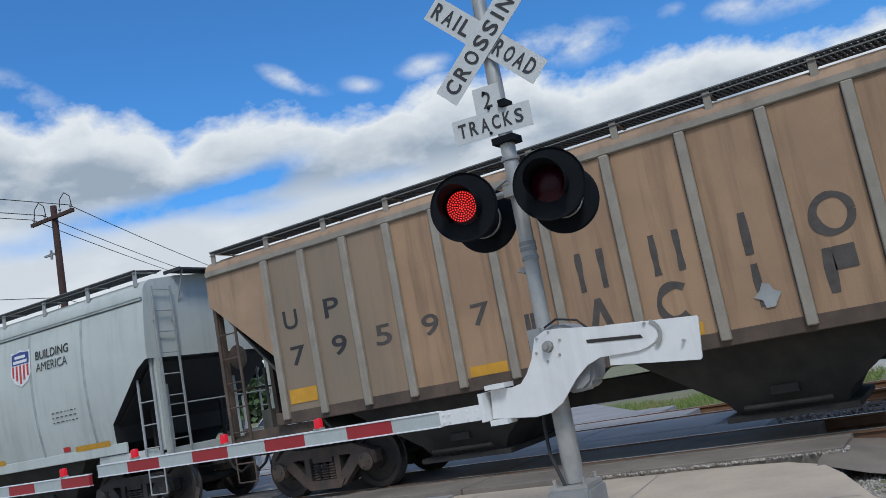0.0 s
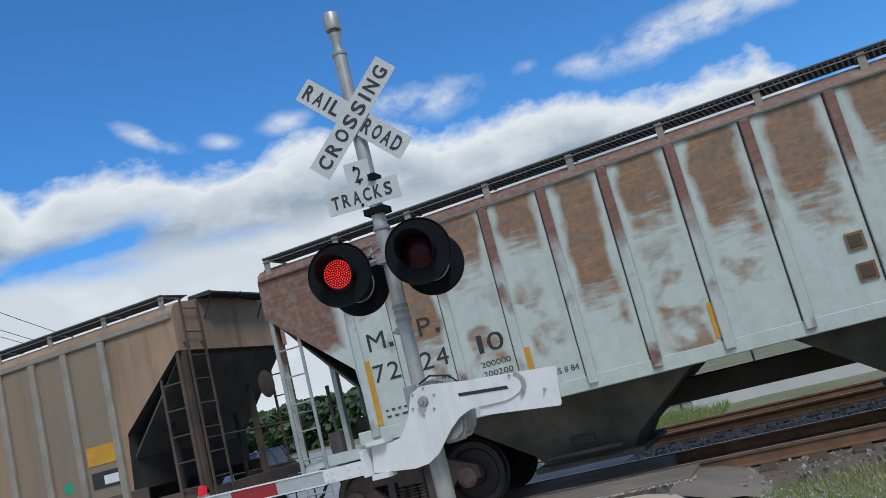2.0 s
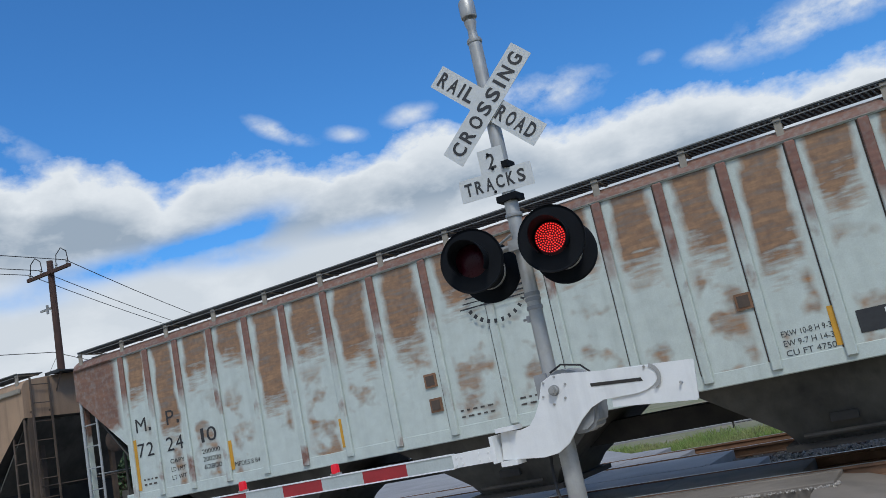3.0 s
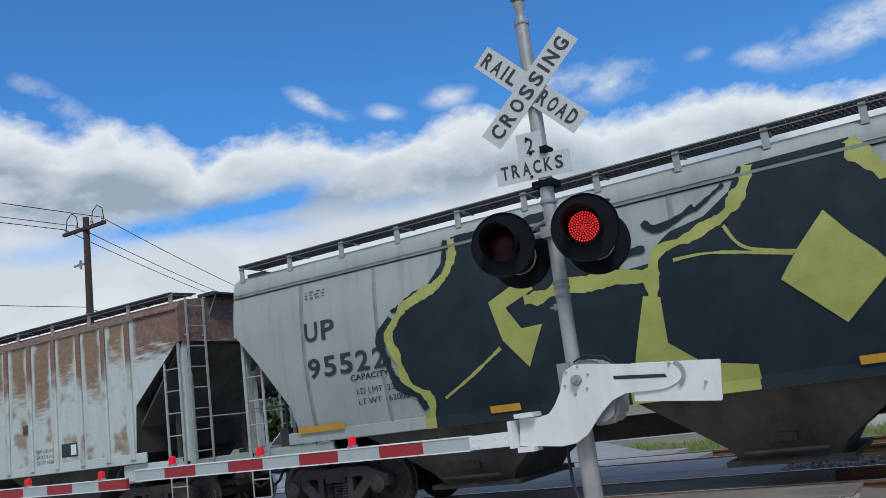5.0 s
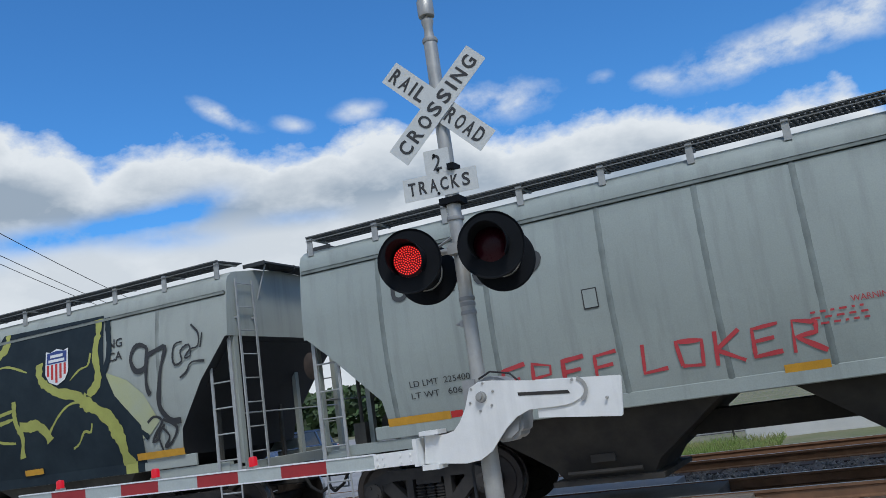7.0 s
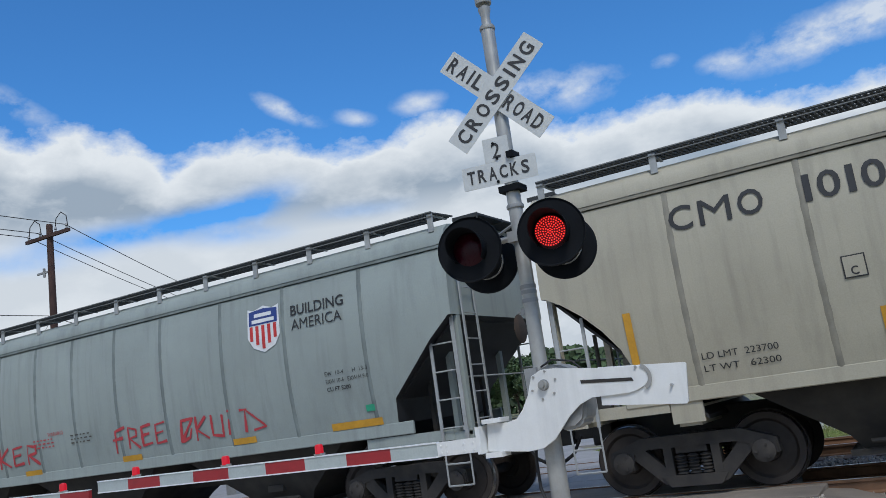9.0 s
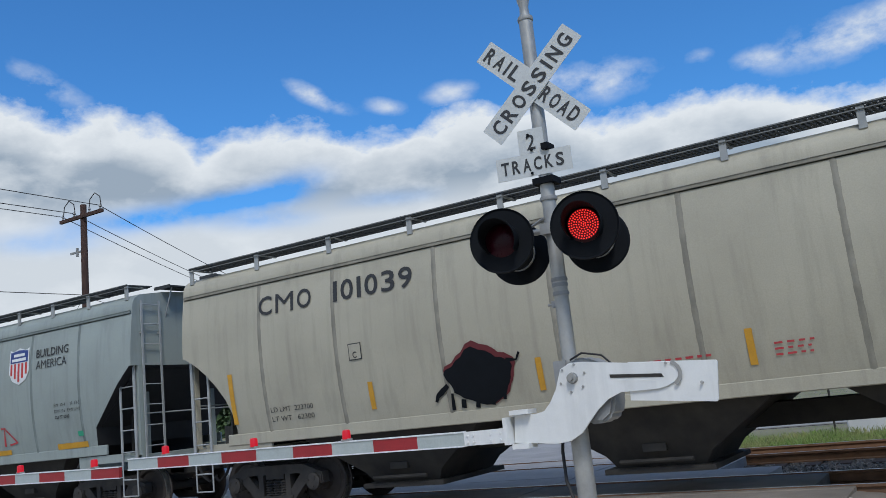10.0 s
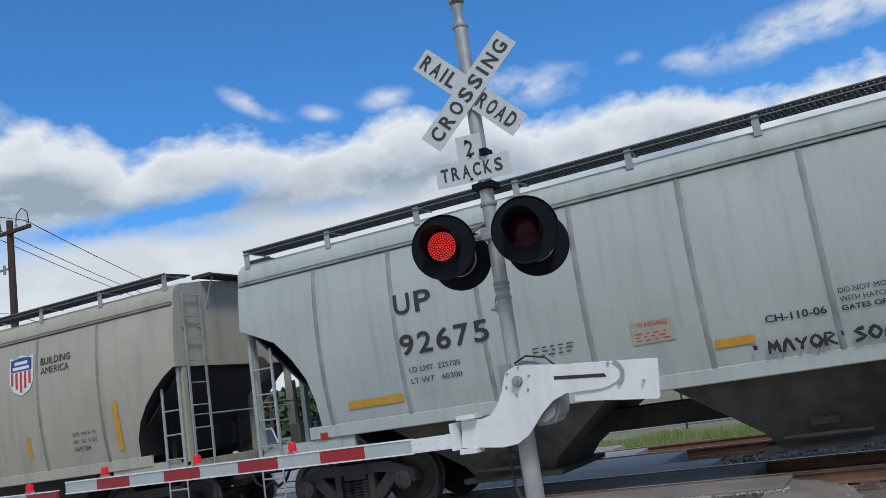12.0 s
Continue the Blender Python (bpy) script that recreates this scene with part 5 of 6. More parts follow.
def car_blue_grey():
    car, hw = hopper_car("blue-grey covered hopper wagon with red sprayed scrawl along its foot", "greyb", 16.45, "round", slope=((0.05, 2.8), (0.4, 2.5), (1.15, 1.75), (1.2, 1.38)), seams=[1.35, 3.0, 4.65, 5.9, 7.05, 8.15, 9.34, 10.55, 12.0, 13.37, 14.9], board_posts=14)
    p = surf(hw)
    for ch, x, w in (("U", 1.55, 0.27), ("P", 1.92, 0.25), ("1", 2.29, 0.075), ("1", 2.47, 0.075), ("1", 2.65, 0.075), ("0", 2.83, 0.3), ("5", 3.21, 0.27), ("9", 3.55, 0.29)):
        lettering("lettering", ch, x, 3.08, w, 0.33, p(0.008), "stencil", car, 0.0 if ch == "1" else 0.03)
    lettering("lettering", "LD LMT  225400", 1.64, 1.87, 0.93, 0.085, p(0.008), "letter", car)
    lettering("lettering", "LT WT   60600", 1.64, 1.71, 0.93, 0.085, p(0.008), "letter", car)
    # red spray along the foot: angular figures, drawn stroke by stroke
    E = ([(0.95, 1), (0.05, 0.92), (0, 0.05), (0.95, 0.12)], [(0.0, 0.52), (0.75, 0.58)])
    F = ([(1.1, 1.05), (0.1, 0.9), (0.0, -0.15)], [(-0.25, 0.5), (0.8, 0.55)])
    R = ([(0.0, 0.0), (0.08, 1.0), (0.85, 0.85), (0.8, 0.55), (0.1, 0.48), (1.05, -0.05)],)
    hook, ring = ([(0.1, 1.0), (0.0, 0.05), (0.9, 0.12)],), ([(0.1, 0.1), (0.0, 0.9), (0.95, 0.85), (0.85, 0.05), (0.1, 0.1)],)
    fork = ([(0.1, 1.05), (0.0, -0.05)], [(0.95, 1.0), (0.05, 0.45), (1.0, 0.0)])
    kite = ([(0.0, 0.0), (0.2, 0.95), (1.2, 1.0), (0.0, 0.0), (0.75, 0.15), (1.0, 0.55)],)
    cup, bar, sail = ([(0.05, 1.0), (0.0, 0.1), (0.85, 0.0), (0.95, 0.95)],), ([(0.1, 0.7), (0.0, 0.0)], [(0.12, 1.0), (0.12, 1.1)]), ([(0.0, 0.0), (0.15, 1.0), (1.6, 0.15), (0.6, 0.05)], [(-0.3, 1.0), (0.3, 1.0)])
    for forms, x0, x1, z in (((F, R, E, E), 3.02, 4.72, 1.56), ((hook, ring, fork, E, R), 4.9, 7.1, 1.58), ((F, R, E, E), 9.2, 10.6, 1.6), ((kite, fork, cup, bar, sail), 10.85, 12.7, 1.58)):
        step = (x1 - x0) / len(forms)
        for i, form in enumerate(forms):
            for line in form:
                stroke("tag", [(x0 + step * (i + 0.74 * u), z + 0.37 * v) for u, v in line], 0.05, p(0.008), "redink", car, "red sprayed scrawl")
    shield(car, p, 12.64, 2.8, 0.66, 0.74)
    slogan(car, p, 13.55, 3.05, 1.05, 0.17)
    decal("plate_mark", rect(4.3, 2.5, 0.2, 0.26), p(0.008), "letter", car, "small outlined square mark")
    decal("plate_mark", rect(4.315, 2.515, 0.17, 0.23), p(0.012), "greyb", car)
    for i, line in enumerate(("EW  10-4      H  13-3", "EXW 10-6   EXW H 9-0", "CU FT 5200")):
        lettering("lettering", line, 14.1, 2.24 - 0.12 * i, 0.8 if i < 2 else 0.45, 0.065, p(0.008), "letter", car)
    bars(car, p, 6.9, 1.85, 0.6, 3, 0.04, "redink")
    bars(car, p, 8.0, 1.85, 0.6, 3, 0.04)
    lettering("lettering", "WARNING", 7.35, 2.05, 0.45, 0.07, p(0.008), "redink", car)
    oranges(car, p, [(1.19, 1.38, 0.98, 0.11), (3.7, 1.36, 0.5, 0.1), (6.5, 1.36, 0.5, 0.1), (9.3, 1.38, 0.5, 0.1), (12.0, 1.4, 0.5, 0.1), (14.05, 1.4, 0.95, 0.11)])
    decal("reflector", rect(2.18, 1.39, 0.18, 0.09), p(0.009), "redr", car, "red reflective strip")
    decal("sticker", rect(14.75, 1.62, 0.16, 0.1), p(0.009), "green", car, "green label")
    starts.append((car, 48.35))


def car_tan():
    car, hw = hopper_car("tan covered hopper wagon with a black sprayed blot and shield", "tan", 16.3, "round", slope=((0.05, 2.73), (0.28, 2.6), (0.52, 2.42), (0.76, 2.18), (0.95, 1.92), (1.07, 1.64), (1.11, 1.32)), sill=1.32, seams=[1.86, 3.45, 5.38, 7.22, 9.1, 10.95, 12.85, 14.45], board_posts=10)
    p = surf(hw)
    word("CMO", 1.87, 3.24, 1.15, 0.32, p(0.008), "letter", car, 0.012)
    word("101039", 3.48, 3.24, 1.52, 0.33, p(0.008), "letter", car, 0.012)
    decal("plate_mark", rect(3.7, 2.28, 0.25, 0.26), p(0.008), "letter", car, "small outlined square mark")
    decal("plate_mark", rect(3.715, 2.295, 0.22, 0.23), p(0.012), "tan", car)
    lettering("lettering", "C", 3.78, 2.31, 0.08, 0.1, p(0.016), "letter", car)
    lettering("lettering", "LD LMT  223700", 1.94, 1.63, 0.9, 0.08, p(0.008), "letter", car)
    lettering("lettering", "LT WT   62300", 1.94, 1.48, 0.9, 0.08, p(0.008), "letter", car)
    rnd = random.Random(3)
    ring = [2 * math.pi * i / 30 for i in range(30)]
    blob = [(5.93 + (0.53 + rnd.uniform(-0.03, 0.03) + 0.05 * math.sin(5 * a)) * math.cos(a), 1.8 + (0.37 + rnd.uniform(-0.03, 0.03) + 0.04 * math.sin(4 * a + 1)) * math.sin(a)) for a in ring]
    decal("blot", [(5.96 + (x - 5.93) * 1.05, 1.84 + (z - 1.8) * 1.1) for x, z in blob], p(0.009), "darkred", car, "dark red sprayed halo")
    decal("blot", blob, p(0.013), "blackm", car, "black sprayed blot")
    for x, z0, z1 in ((5.45, 1.6, 1.36), (5.62, 1.5, 1.38), (5.85, 1.46, 1.36), (6.1, 1.48, 1.38), (6.3, 1.55, 1.44)):
        stroke("drip", [(x, z0), (x - 0.02, z1)], 0.06, p(0.014), "blackm", car, "black paint drip")
    stroke("drip", [(5.4, 1.72), (5.2, 1.58), (5.16, 1.5)], 0.07, p(0.014), "blackm", car, "black paint splash")
    stroke("drip", [(6.4, 1.98), (6.56, 1.96), (6.62, 2.06)], 0.05, p(0.014), "blackm", car, "black paint splash")
    shield(car, p, 12.1, 2.77, 0.65, 0.74)
    slogan(car, p, 12.97, 3.08, 0.8, 0.13)
    for i, s in enumerate(("EXW  10-8  H  9-3", "EW    8-2  H 15-2", "CU FT 5204")):
        lettering("lettering", s, 13.66, 1.86 - 0.13 * i, 0.6 if i < 2 else 0.4, 0.07, p(0.008), "letter", car)
    bars(car, p, 8.35, 1.6, 0.85, 2, 0.05, "redink")
    bars(car, p, 9.95, 1.6, 0.45, 3, 0.04, "redink")
    decal("label", rect(7.42, 1.52, 0.28, 0.1), p(0.009), "wht", car, "white label")
    oranges(car, p, [(1.07, 1.5, 0.1, 0.85), (3.98, 1.5, 0.09, 0.42), (6.84, 1.5, 0.09, 0.45), (9.64, 1.52, 0.09, 0.44), (12.42, 1.6, 0.09, 0.38), (14.75, 1.5, 0.12, 0.85)])
    starts.append((car, 66.2))


def car_grey():
    car, hw = hopper_car("light grey covered hopper wagon with black numbers", "ltgrey", 16.45, "round", under="underg", slope=((0.05, 3.05), (0.66, 2.78), (0.95, 2.48), (1.17, 2.14), (1.27, 1.78), (1.29, 1.38)), seams=[1.5, 2.87, 4.24, 5.71, 7.17, 8.62, 10.05, 11.5, 12.95, 14.4], board_posts=10)
    p = surf(hw)
    word("UP", 2.9, 2.8, 0.62, 0.3, p(0.008), "letter", car, 0.016)
    word("92675", 2.91, 2.21, 1.42, 0.3, p(0.008), "letter", car, 0.016)
    lettering("lettering", "LD LMT  225700", 2.99, 1.96, 0.82, 0.075, p(0.008), "letter", car)
    lettering("lettering", "LT WT   60300", 2.99, 1.8, 0.82, 0.075, p(0.008), "letter", car)
    lettering("lettering", "WARNING", 6.35, 2.02, 0.38, 0.06, p(0.012), "redink", car)
    decal("notice", rect(6.26, 1.82, 0.54, 0.28), p(0.008), "tan", car, "pale notice with small print")
    bars(car, p, 6.3, 1.85, 0.46, 3, 0.025, "redink")
    lettering("lettering", "CH-110-06", 7.86, 1.82, 0.68, 0.09, p(0.008), "letter", car)
    for i, s in enumerate(("DO NOT MOVE", "WITH HATCHES", "GATES OPEN")):
        lettering("lettering", s, 8.7, 2.02 - 0.1 * i, 0.6, 0.06, p(0.008), "letter", car)
    # a line of black spray over the foot of the side
    for k, line in enumerate(([(0, 0.9), (0.1, 0.5)], [(0.0, 0), (0.2, 1), (0.5, 0.3), (0.8, 1), (1, 0)], [(0, 0), (0.5, 1), (1, 0)], [(0, 1), (0.5, 0.5), (1, 1), (0.5, 0.5), (0.4, 0)], [(0.5, 0), (0, 0.5), (0.5, 1), (1, 0.5), (0.5, 0)],
                              [(0, 0), (0.1, 1), (0.9, 0.8), (0.2, 0.5), (1, 0)], [(0.3, 1), (0.3, 0.6)], [(0.9, 1), (0.1, 0.8), (0.9, 0.3), (0, 0)], [(0.5, 0), (0, 0.5), (0.5, 1), (1, 0.5), (0.5, 0)], [(0, 0), (0.3, 1), (0.7, 0), (1, 1)])):
        stroke("tag", [(7.68 + 0.155 * k + 0.12 * u, 1.46 + 0.14 * v) for u, v in line], 0.04, p(0.045), "letter", car, "black sprayed scrawl")
    bars(car, p, 4.9, 1.88, 0.6, 3, 0.03)
    decal("plate_mark", rect(4.5, 2.56, 0.24, 0.2), p(0.008), "letter", car, "small outlined square mark")
    decal("plate_mark", rect(4.512, 2.572, 0.216, 0.176), p(0.012), "ltgrey", car)
    oranges(car, p, [(1.85, 1.58, 0.95, 0.11), (7.24, 1.62, 0.46, 0.1), (10.0, 1.6, 0.46, 0.1), (13.0, 1.6, 0.9, 0.1)])
    decal("reflector", rect(1.25, 1.2, 0.14, 0.1), p(0.045), "redr", car, "red reflective strip")
    starts.append((car, 83.95))


for build in (car_pale, car_brown, car_rusty, car_graffiti, car_blue_grey, car_tan, car_grey):
    build()

# ---- the crossing signal ----
vanes = {}


def light_head(sig, x, z, face, key=None, aim=12):
    """A flashing lamp: black background disc, visor, lens, LED plate, housing. face -1 looks to -y."""
    h = new("light_head")
    h.parent = sig
    reach = 0.31 * -face
    h.matrix_basis = pose(x + reach * math.sin(radians(aim)), -reach * math.cos(radians(aim)), z, 0, 0, aim if face < 0 else aim + 180)
    bm = bmesh.new()
    lathe(bm, [(0.02, -0.015), (0.285, -0.015), (0.303, -0.03), (0.306, 0.0), (0.29, 0.012), (0.02, 0.012)], 48)
    part("background_disc", bm, "blackm", h, "round matt black background plate")
    bm = bmesh.new()
    n = 28
    a0, a1 = radians(-42), radians(222)
    rings = []
    for r, y, cut in ((0.168, 0.0, 0), (0.172, -0.3, 0.0), (0.164, -0.3, 0.0), (0.16, 0.0, 0)):
        rings.append([bm.verts.new((r * math.cos(a0 + (a1 - a0) * i / n), y * (0.45 + 0.55 * math.sin(math.pi * i / n)), r * math.sin(a0 + (a1 - a0) * i / n))) for i in range(n + 1)])
    for p, q in zip(rings, rings[1:]):
        for i in range(n):
            bm.faces.new((p[i], p[i + 1], q[i + 1], q[i])).smooth = True
    part("visor", bm, "blackm", h, "black visor over the lens")
    part("lens", shape(lathe, [(0.01, -0.05), (0.08, -0.046), (0.13, -0.032), (0.155, -0.016), (0.155, -0.01)], 32), "lens", h, "dark red lens")
    vane = new("led_plate")
    vane.parent = h
    vane.location = (0, -0.06, 0)
    part("led_back", shape(lathe, [(0.02, 0.004), (0.142, 0.004), (0.142, -0.001), (0.02, -0.001)], 28), "blackm", vane)
    bm = bmesh.new()
    bm.faces.new([bm.verts.new((0.139 * math.cos(-2 * math.pi * i / 32), -0.003, 0.139 * math.sin(-2 * math.pi * i / 32))) for i in range(32)])
    part("led_disc", bm, "ledplate", vane)
    bm = bmesh.new()
    for k in range(7):
        m = max(1, int(round(5.6 * k)))
        r = 0.021 * k
        for i in range(m):
            a = 2 * math.pi * i / m + 0.4 * k
            c = [bm.verts.new((r * math.cos(a) + 0.0068 * math.cos(b), -0.006, r * math.sin(a) + 0.0068 * math.sin(b))) for b in [1.0472 * j for j in range(6)]]
            bm.faces.new(c)
    part("led_dots", bm, "led", vane, "rings of lit red light-emitting dots")
    if key:
        vanes.setdefault(key, []).append(vane)
    bm = bmesh.new()
    lathe(bm, [(0.05, 0.012), (0.175, 0.012), (0.175, 0.13), (0.14, 0.19), (0.09, 0.225), (0.02, 0.23)], 28)
    part("housing", bm, "blackm", h)
    bm = bmesh.new()
    lathe(bm, [(0.15, 0.075), (0.178, 0.075), (0.182, 0.13), (0.15, 0.13)], 28)
    part("housing_band", bm, "galv", h, "pale grey metal band round the housing")
    part("clamp", boxes((-0.035, 0.035, 0.15, 0.34, 0.03, 0.1), (-0.05, 0.05, 0.2, 0.24, -0.14, 0.06)), "galv", h, "galvanised mounting clamp")
    return h


def build_signal():
    sig = thing("crossing_signal", "galvanised railway crossing mast with white crossbuck and red flashing lamps", "crossing signal", "crossing signals", m=pose(0.0, 0, -0.09, 0, 0.15, 0))
    bm = bmesh.new()
    lathe(bm, [(0.02, 0.5), (0.085, 0.5), (0.083, 1.25), (0.07, 1.4), (0.067, 2.36), (0.067, 5.16), (0.02, 5.16)], 28, "z")
    part("pole", bm, "galv", sig)
    for z, r in ((2.42, 0.074), (2.5, 0.072), (2.55, 0.074), (3.32, 0.08), (5.13, 0.074)):
        part("band", shape(lathe, [(0.03, z - 0.018), (r, z - 0.018), (r + 0.004, z), (r, z + 0.018), (0.03, z + 0.018)], 24, "z"), "cast", sig, "steel clamp band")
    bm = bmesh.new()
    box(bm, -0.095, -0.06, -0.03, 0.03, 2.3, 2.36)
    rod(bm, (-0.09, 0, 2.33), (-0.14, 0, 2.33), 0.012, 8)
    part("bolt_lug", bm, "cast", sig)
    bm = bmesh.new()
    lathe(bm, [(0.02, 5.16), (0.05, 5.16), (0.043, 5.26), (0.062, 5.33), (0.062, 5.35), (0.03, 5.37), (0.03, 5.39)], 20, "z")
    part("bell_neck", bm, "galv", sig)
    part("bell", shape(lathe, [(0.03, 5.39), (0.078, 5.39), (0.082, 5.41), (0.082, 5.55), (0.07, 5.575), (0.02, 5.585)], 24, "z"), "galv", sig, "cylindrical galvanised electronic bell")
    # crossbuck
    turn = radians(9)

    def face(cx, cz, y, roll=0.0):
        cr, sr = math.cos(roll), math.sin(roll)

        def f(u, v):
            a, b = u * cr - v * sr, u * sr + v * cr
            return (cx + a * math.cos(turn) + y * math.sin(turn), a * math.sin(turn) - y * math.cos(turn), cz + b)
        return f

    def board(name, w, h, f, thick=0.004, label=""):
        bm = bmesh.new()
        r = 0.006
        pts = [(-w / 2 + r, -h / 2), (w / 2 - r, -h / 2), (w / 2, -h / 2 + r), (w / 2, h / 2 - r), (w / 2 - r, h / 2), (-w / 2 + r, h / 2), (-w / 2, h / 2 - r), (-w / 2, -h / 2 + r)]
        a = [bm.verts.new(f(*q)) for q in pts]
        nrm = Vector((math.sin(turn), -math.cos(turn), 0)) * -thick
        b = [bm.verts.new(v.co + nrm) for v in a]
        bm.faces.new(a)
        bm.faces.new(b[::-1])
        for i in range(8):
            j = (i + 1) % 8
            bm.faces.new((a[i], b[i], b[j], a[j]))
        return part(name, bm, "signw", sig, label)

    cz, cx = 4.425, 0.005
    d1, d2 = radians(-46), radians(44)
    b1 = board("crossbuck_blade", 1.26, 0.24, face(cx, cz, 0.090, d1), label="white crossbuck blade reading RAIL ROAD")
    b2 = board("crossbuck_blade", 1.26, 0.24, face(cx, cz, 0.102, d2), label="white crossbuck blade reading CROSSING")
    f1, f2 = face(cx, cz, 0.0935, d1), face(cx, cz, 0.1055, d2)
    letters = []
    for f, word, x0, x1, par in ((f1, "RAIL", -0.60, -0.15, b1), (f1, "ROAD", 0.115, 0.58, b1), (f2, "CROSSING", -0.585, 0.585, b2)):
        wide = [0.55 if c == "I" else 1.0 for c in word]
        step = (x1 - x0) / sum(wide)
        x = x0
        for c, k in zip(word, wide):
            w = step * k * (0.35 if c == "I" else 0.74)
            lettering("letter", c, x + (step * k - w) / 2, -0.075, w, 0.15, f, "letter", par, 0.025)
            x += step * k
    tz, tx = 3.66, -0.083
    t1 = board("tracks_plate", 0.735, 0.225, face(tx, tz, 0.086), label="white plate reading TRACKS")
    t2 = board("number_plate", 0.25, 0.235, face(tx + 0.0, tz + 0.231, 0.086), label="white plate reading 2")
    f3 = face(tx, tz, 0.0895)
    for i, c in enumerate("TRACKS"):
        lettering("letter", c, -0.318 + 0.107 * i, -0.062, 0.078, 0.13, f3, "letter", t1, 0.025)
    lettering("letter", "2", -0.045, 0.145, 0.085, 0.15, f3, "letter", t2, 0.01)
    for u, v in ((-0.02, 0.29), (-0.02, -0.085), (0.0, 0.14)):
        q = Vector(f3(u, v))
        part("sign_bolt", shape(rod, q, q + Vector((0, -0.012, 0)), 0.014, 8), "blackm", t1)
    part("sign_bracket", boxes((0.03, 0.1, -0.1, 0.06, 3.78, 3.84)), "blackm", sig, "dark bolted sign bracket")
    part("sign_bracket", boxes((-0.1, 0.11, -0.1, 0.09, 3.46, 3.52)), "blackm", sig, "dark bolted sign bracket")
    # crossarm with two pairs of lamps
    bm = bmesh.new()
    rod(bm, (-0.47, 0, 3.03), (0.38, 0, 3.03), 0.03, 12)
    rod(bm, (-0.36, 0.0, 3.03), (-0.05, -0.05, 3.14), 0.014, 8)
    box(bm, -0.09, 0.09, -0.09, 0.09, 2.98, 3.08)
    part("crossarm", bm, "galv", sig)
    for k, x, z in (("left", -0.45, 2.955), ("right", 0.37, 2.94)):
        light_head(sig, x, z, -1, k)
        light_head(sig, x, z - 0.045, 1, k)
    # foundation
    bm = boxes((-0.19, 0.19, -0.19, 0.19, -0.2, 0.47))
    bmesh.ops.bevel(bm, geom=bm.edges[:], offset=0.02, segments=2, affect="EDGES")
    part("foundation", bm, "cast", sig, "grey pedestal base")
    bm = boxes((-0.17, 0.17, -0.17, 0.17, 0.47, 0.495))
    for a in (-0.13, 0.13):
        for b in (-0.13, 0.13):
            rod(bm, (a, b, 0.495), (a, b, 0.55), 0.016, 8)
    part("base_plate", bm, "galv", sig)
    bm = bmesh.new()
    pts = [(-0.16, 0.05, 1.3), (-0.2, 0.04, 1.0), (-0.17, -0.02, 0.75), (-0.08, -0.08, 0.55), (-0.03, -0.12, 0.46)]
    for a, b in zip(pts, pts[1:]):
        rod(bm, a, b, 0.016, 8)
    part("cable", bm, "wire", sig, "black flexible conduit")
    return sig


def gate_arm(g, x0, x1, z0, z1, first, y=-0.3):
    """Striped arm from x0 to x1 (to the left), each stripe a sleeve of its own."""
    n = 9
    for i in range(n):
        a, b = x0 + (x1 - x0) * i / n, x0 + (x1 - x0) * (i + 1) / n
        za, zb = z0 + (z1 - z0) * i / n, z0 + (z1 - z0) * (i + 1) / n
        bm = bmesh.new()
        prism(bm, [(a, za - 0.062), (b, zb - 0.062), (b, zb + 0.062), (a, za + 0.062)], y - 0.022, y + 0.022)
        part("arm_stripe", bm, "armr" if (i + first) % 2 else "armw", g, "red reflective stripe" if (i + first) % 2 else "silver-grey reflective stripe")
    for s in (-1, 1):
        bm = bmesh.new()
        prism(bm, [(x0, z0 + s * 0.064 - 0.006), (x1, z1 + s * 0.064 - 0.006), (x1, z1 + s * 0.064 + 0.006), (x0, z0 + s * 0.064 + 0.006)], y - 0.03, y + 0.028)
        part("arm_edge", bm, "wht", g)


def marker(g, x, z, y=-0.3, mat_="ledlow"):
    m = new("marker_lamp")
    m.parent = g
    part("lamp_lens", shape(lathe, [(0.01, z + 0.115), (0.035, z + 0.11), (0.042, z + 0.09), (0.042, z + 0.02), (0.01, z + 0.02)], 18, "z", (x, y, 0)), mat_, m, "glowing red marker lamp")
    part("lamp_base", boxes((x - 0.05, x + 0.05, y - 0.03, y + 0.03, z, z + 0.025)), "galv", m)


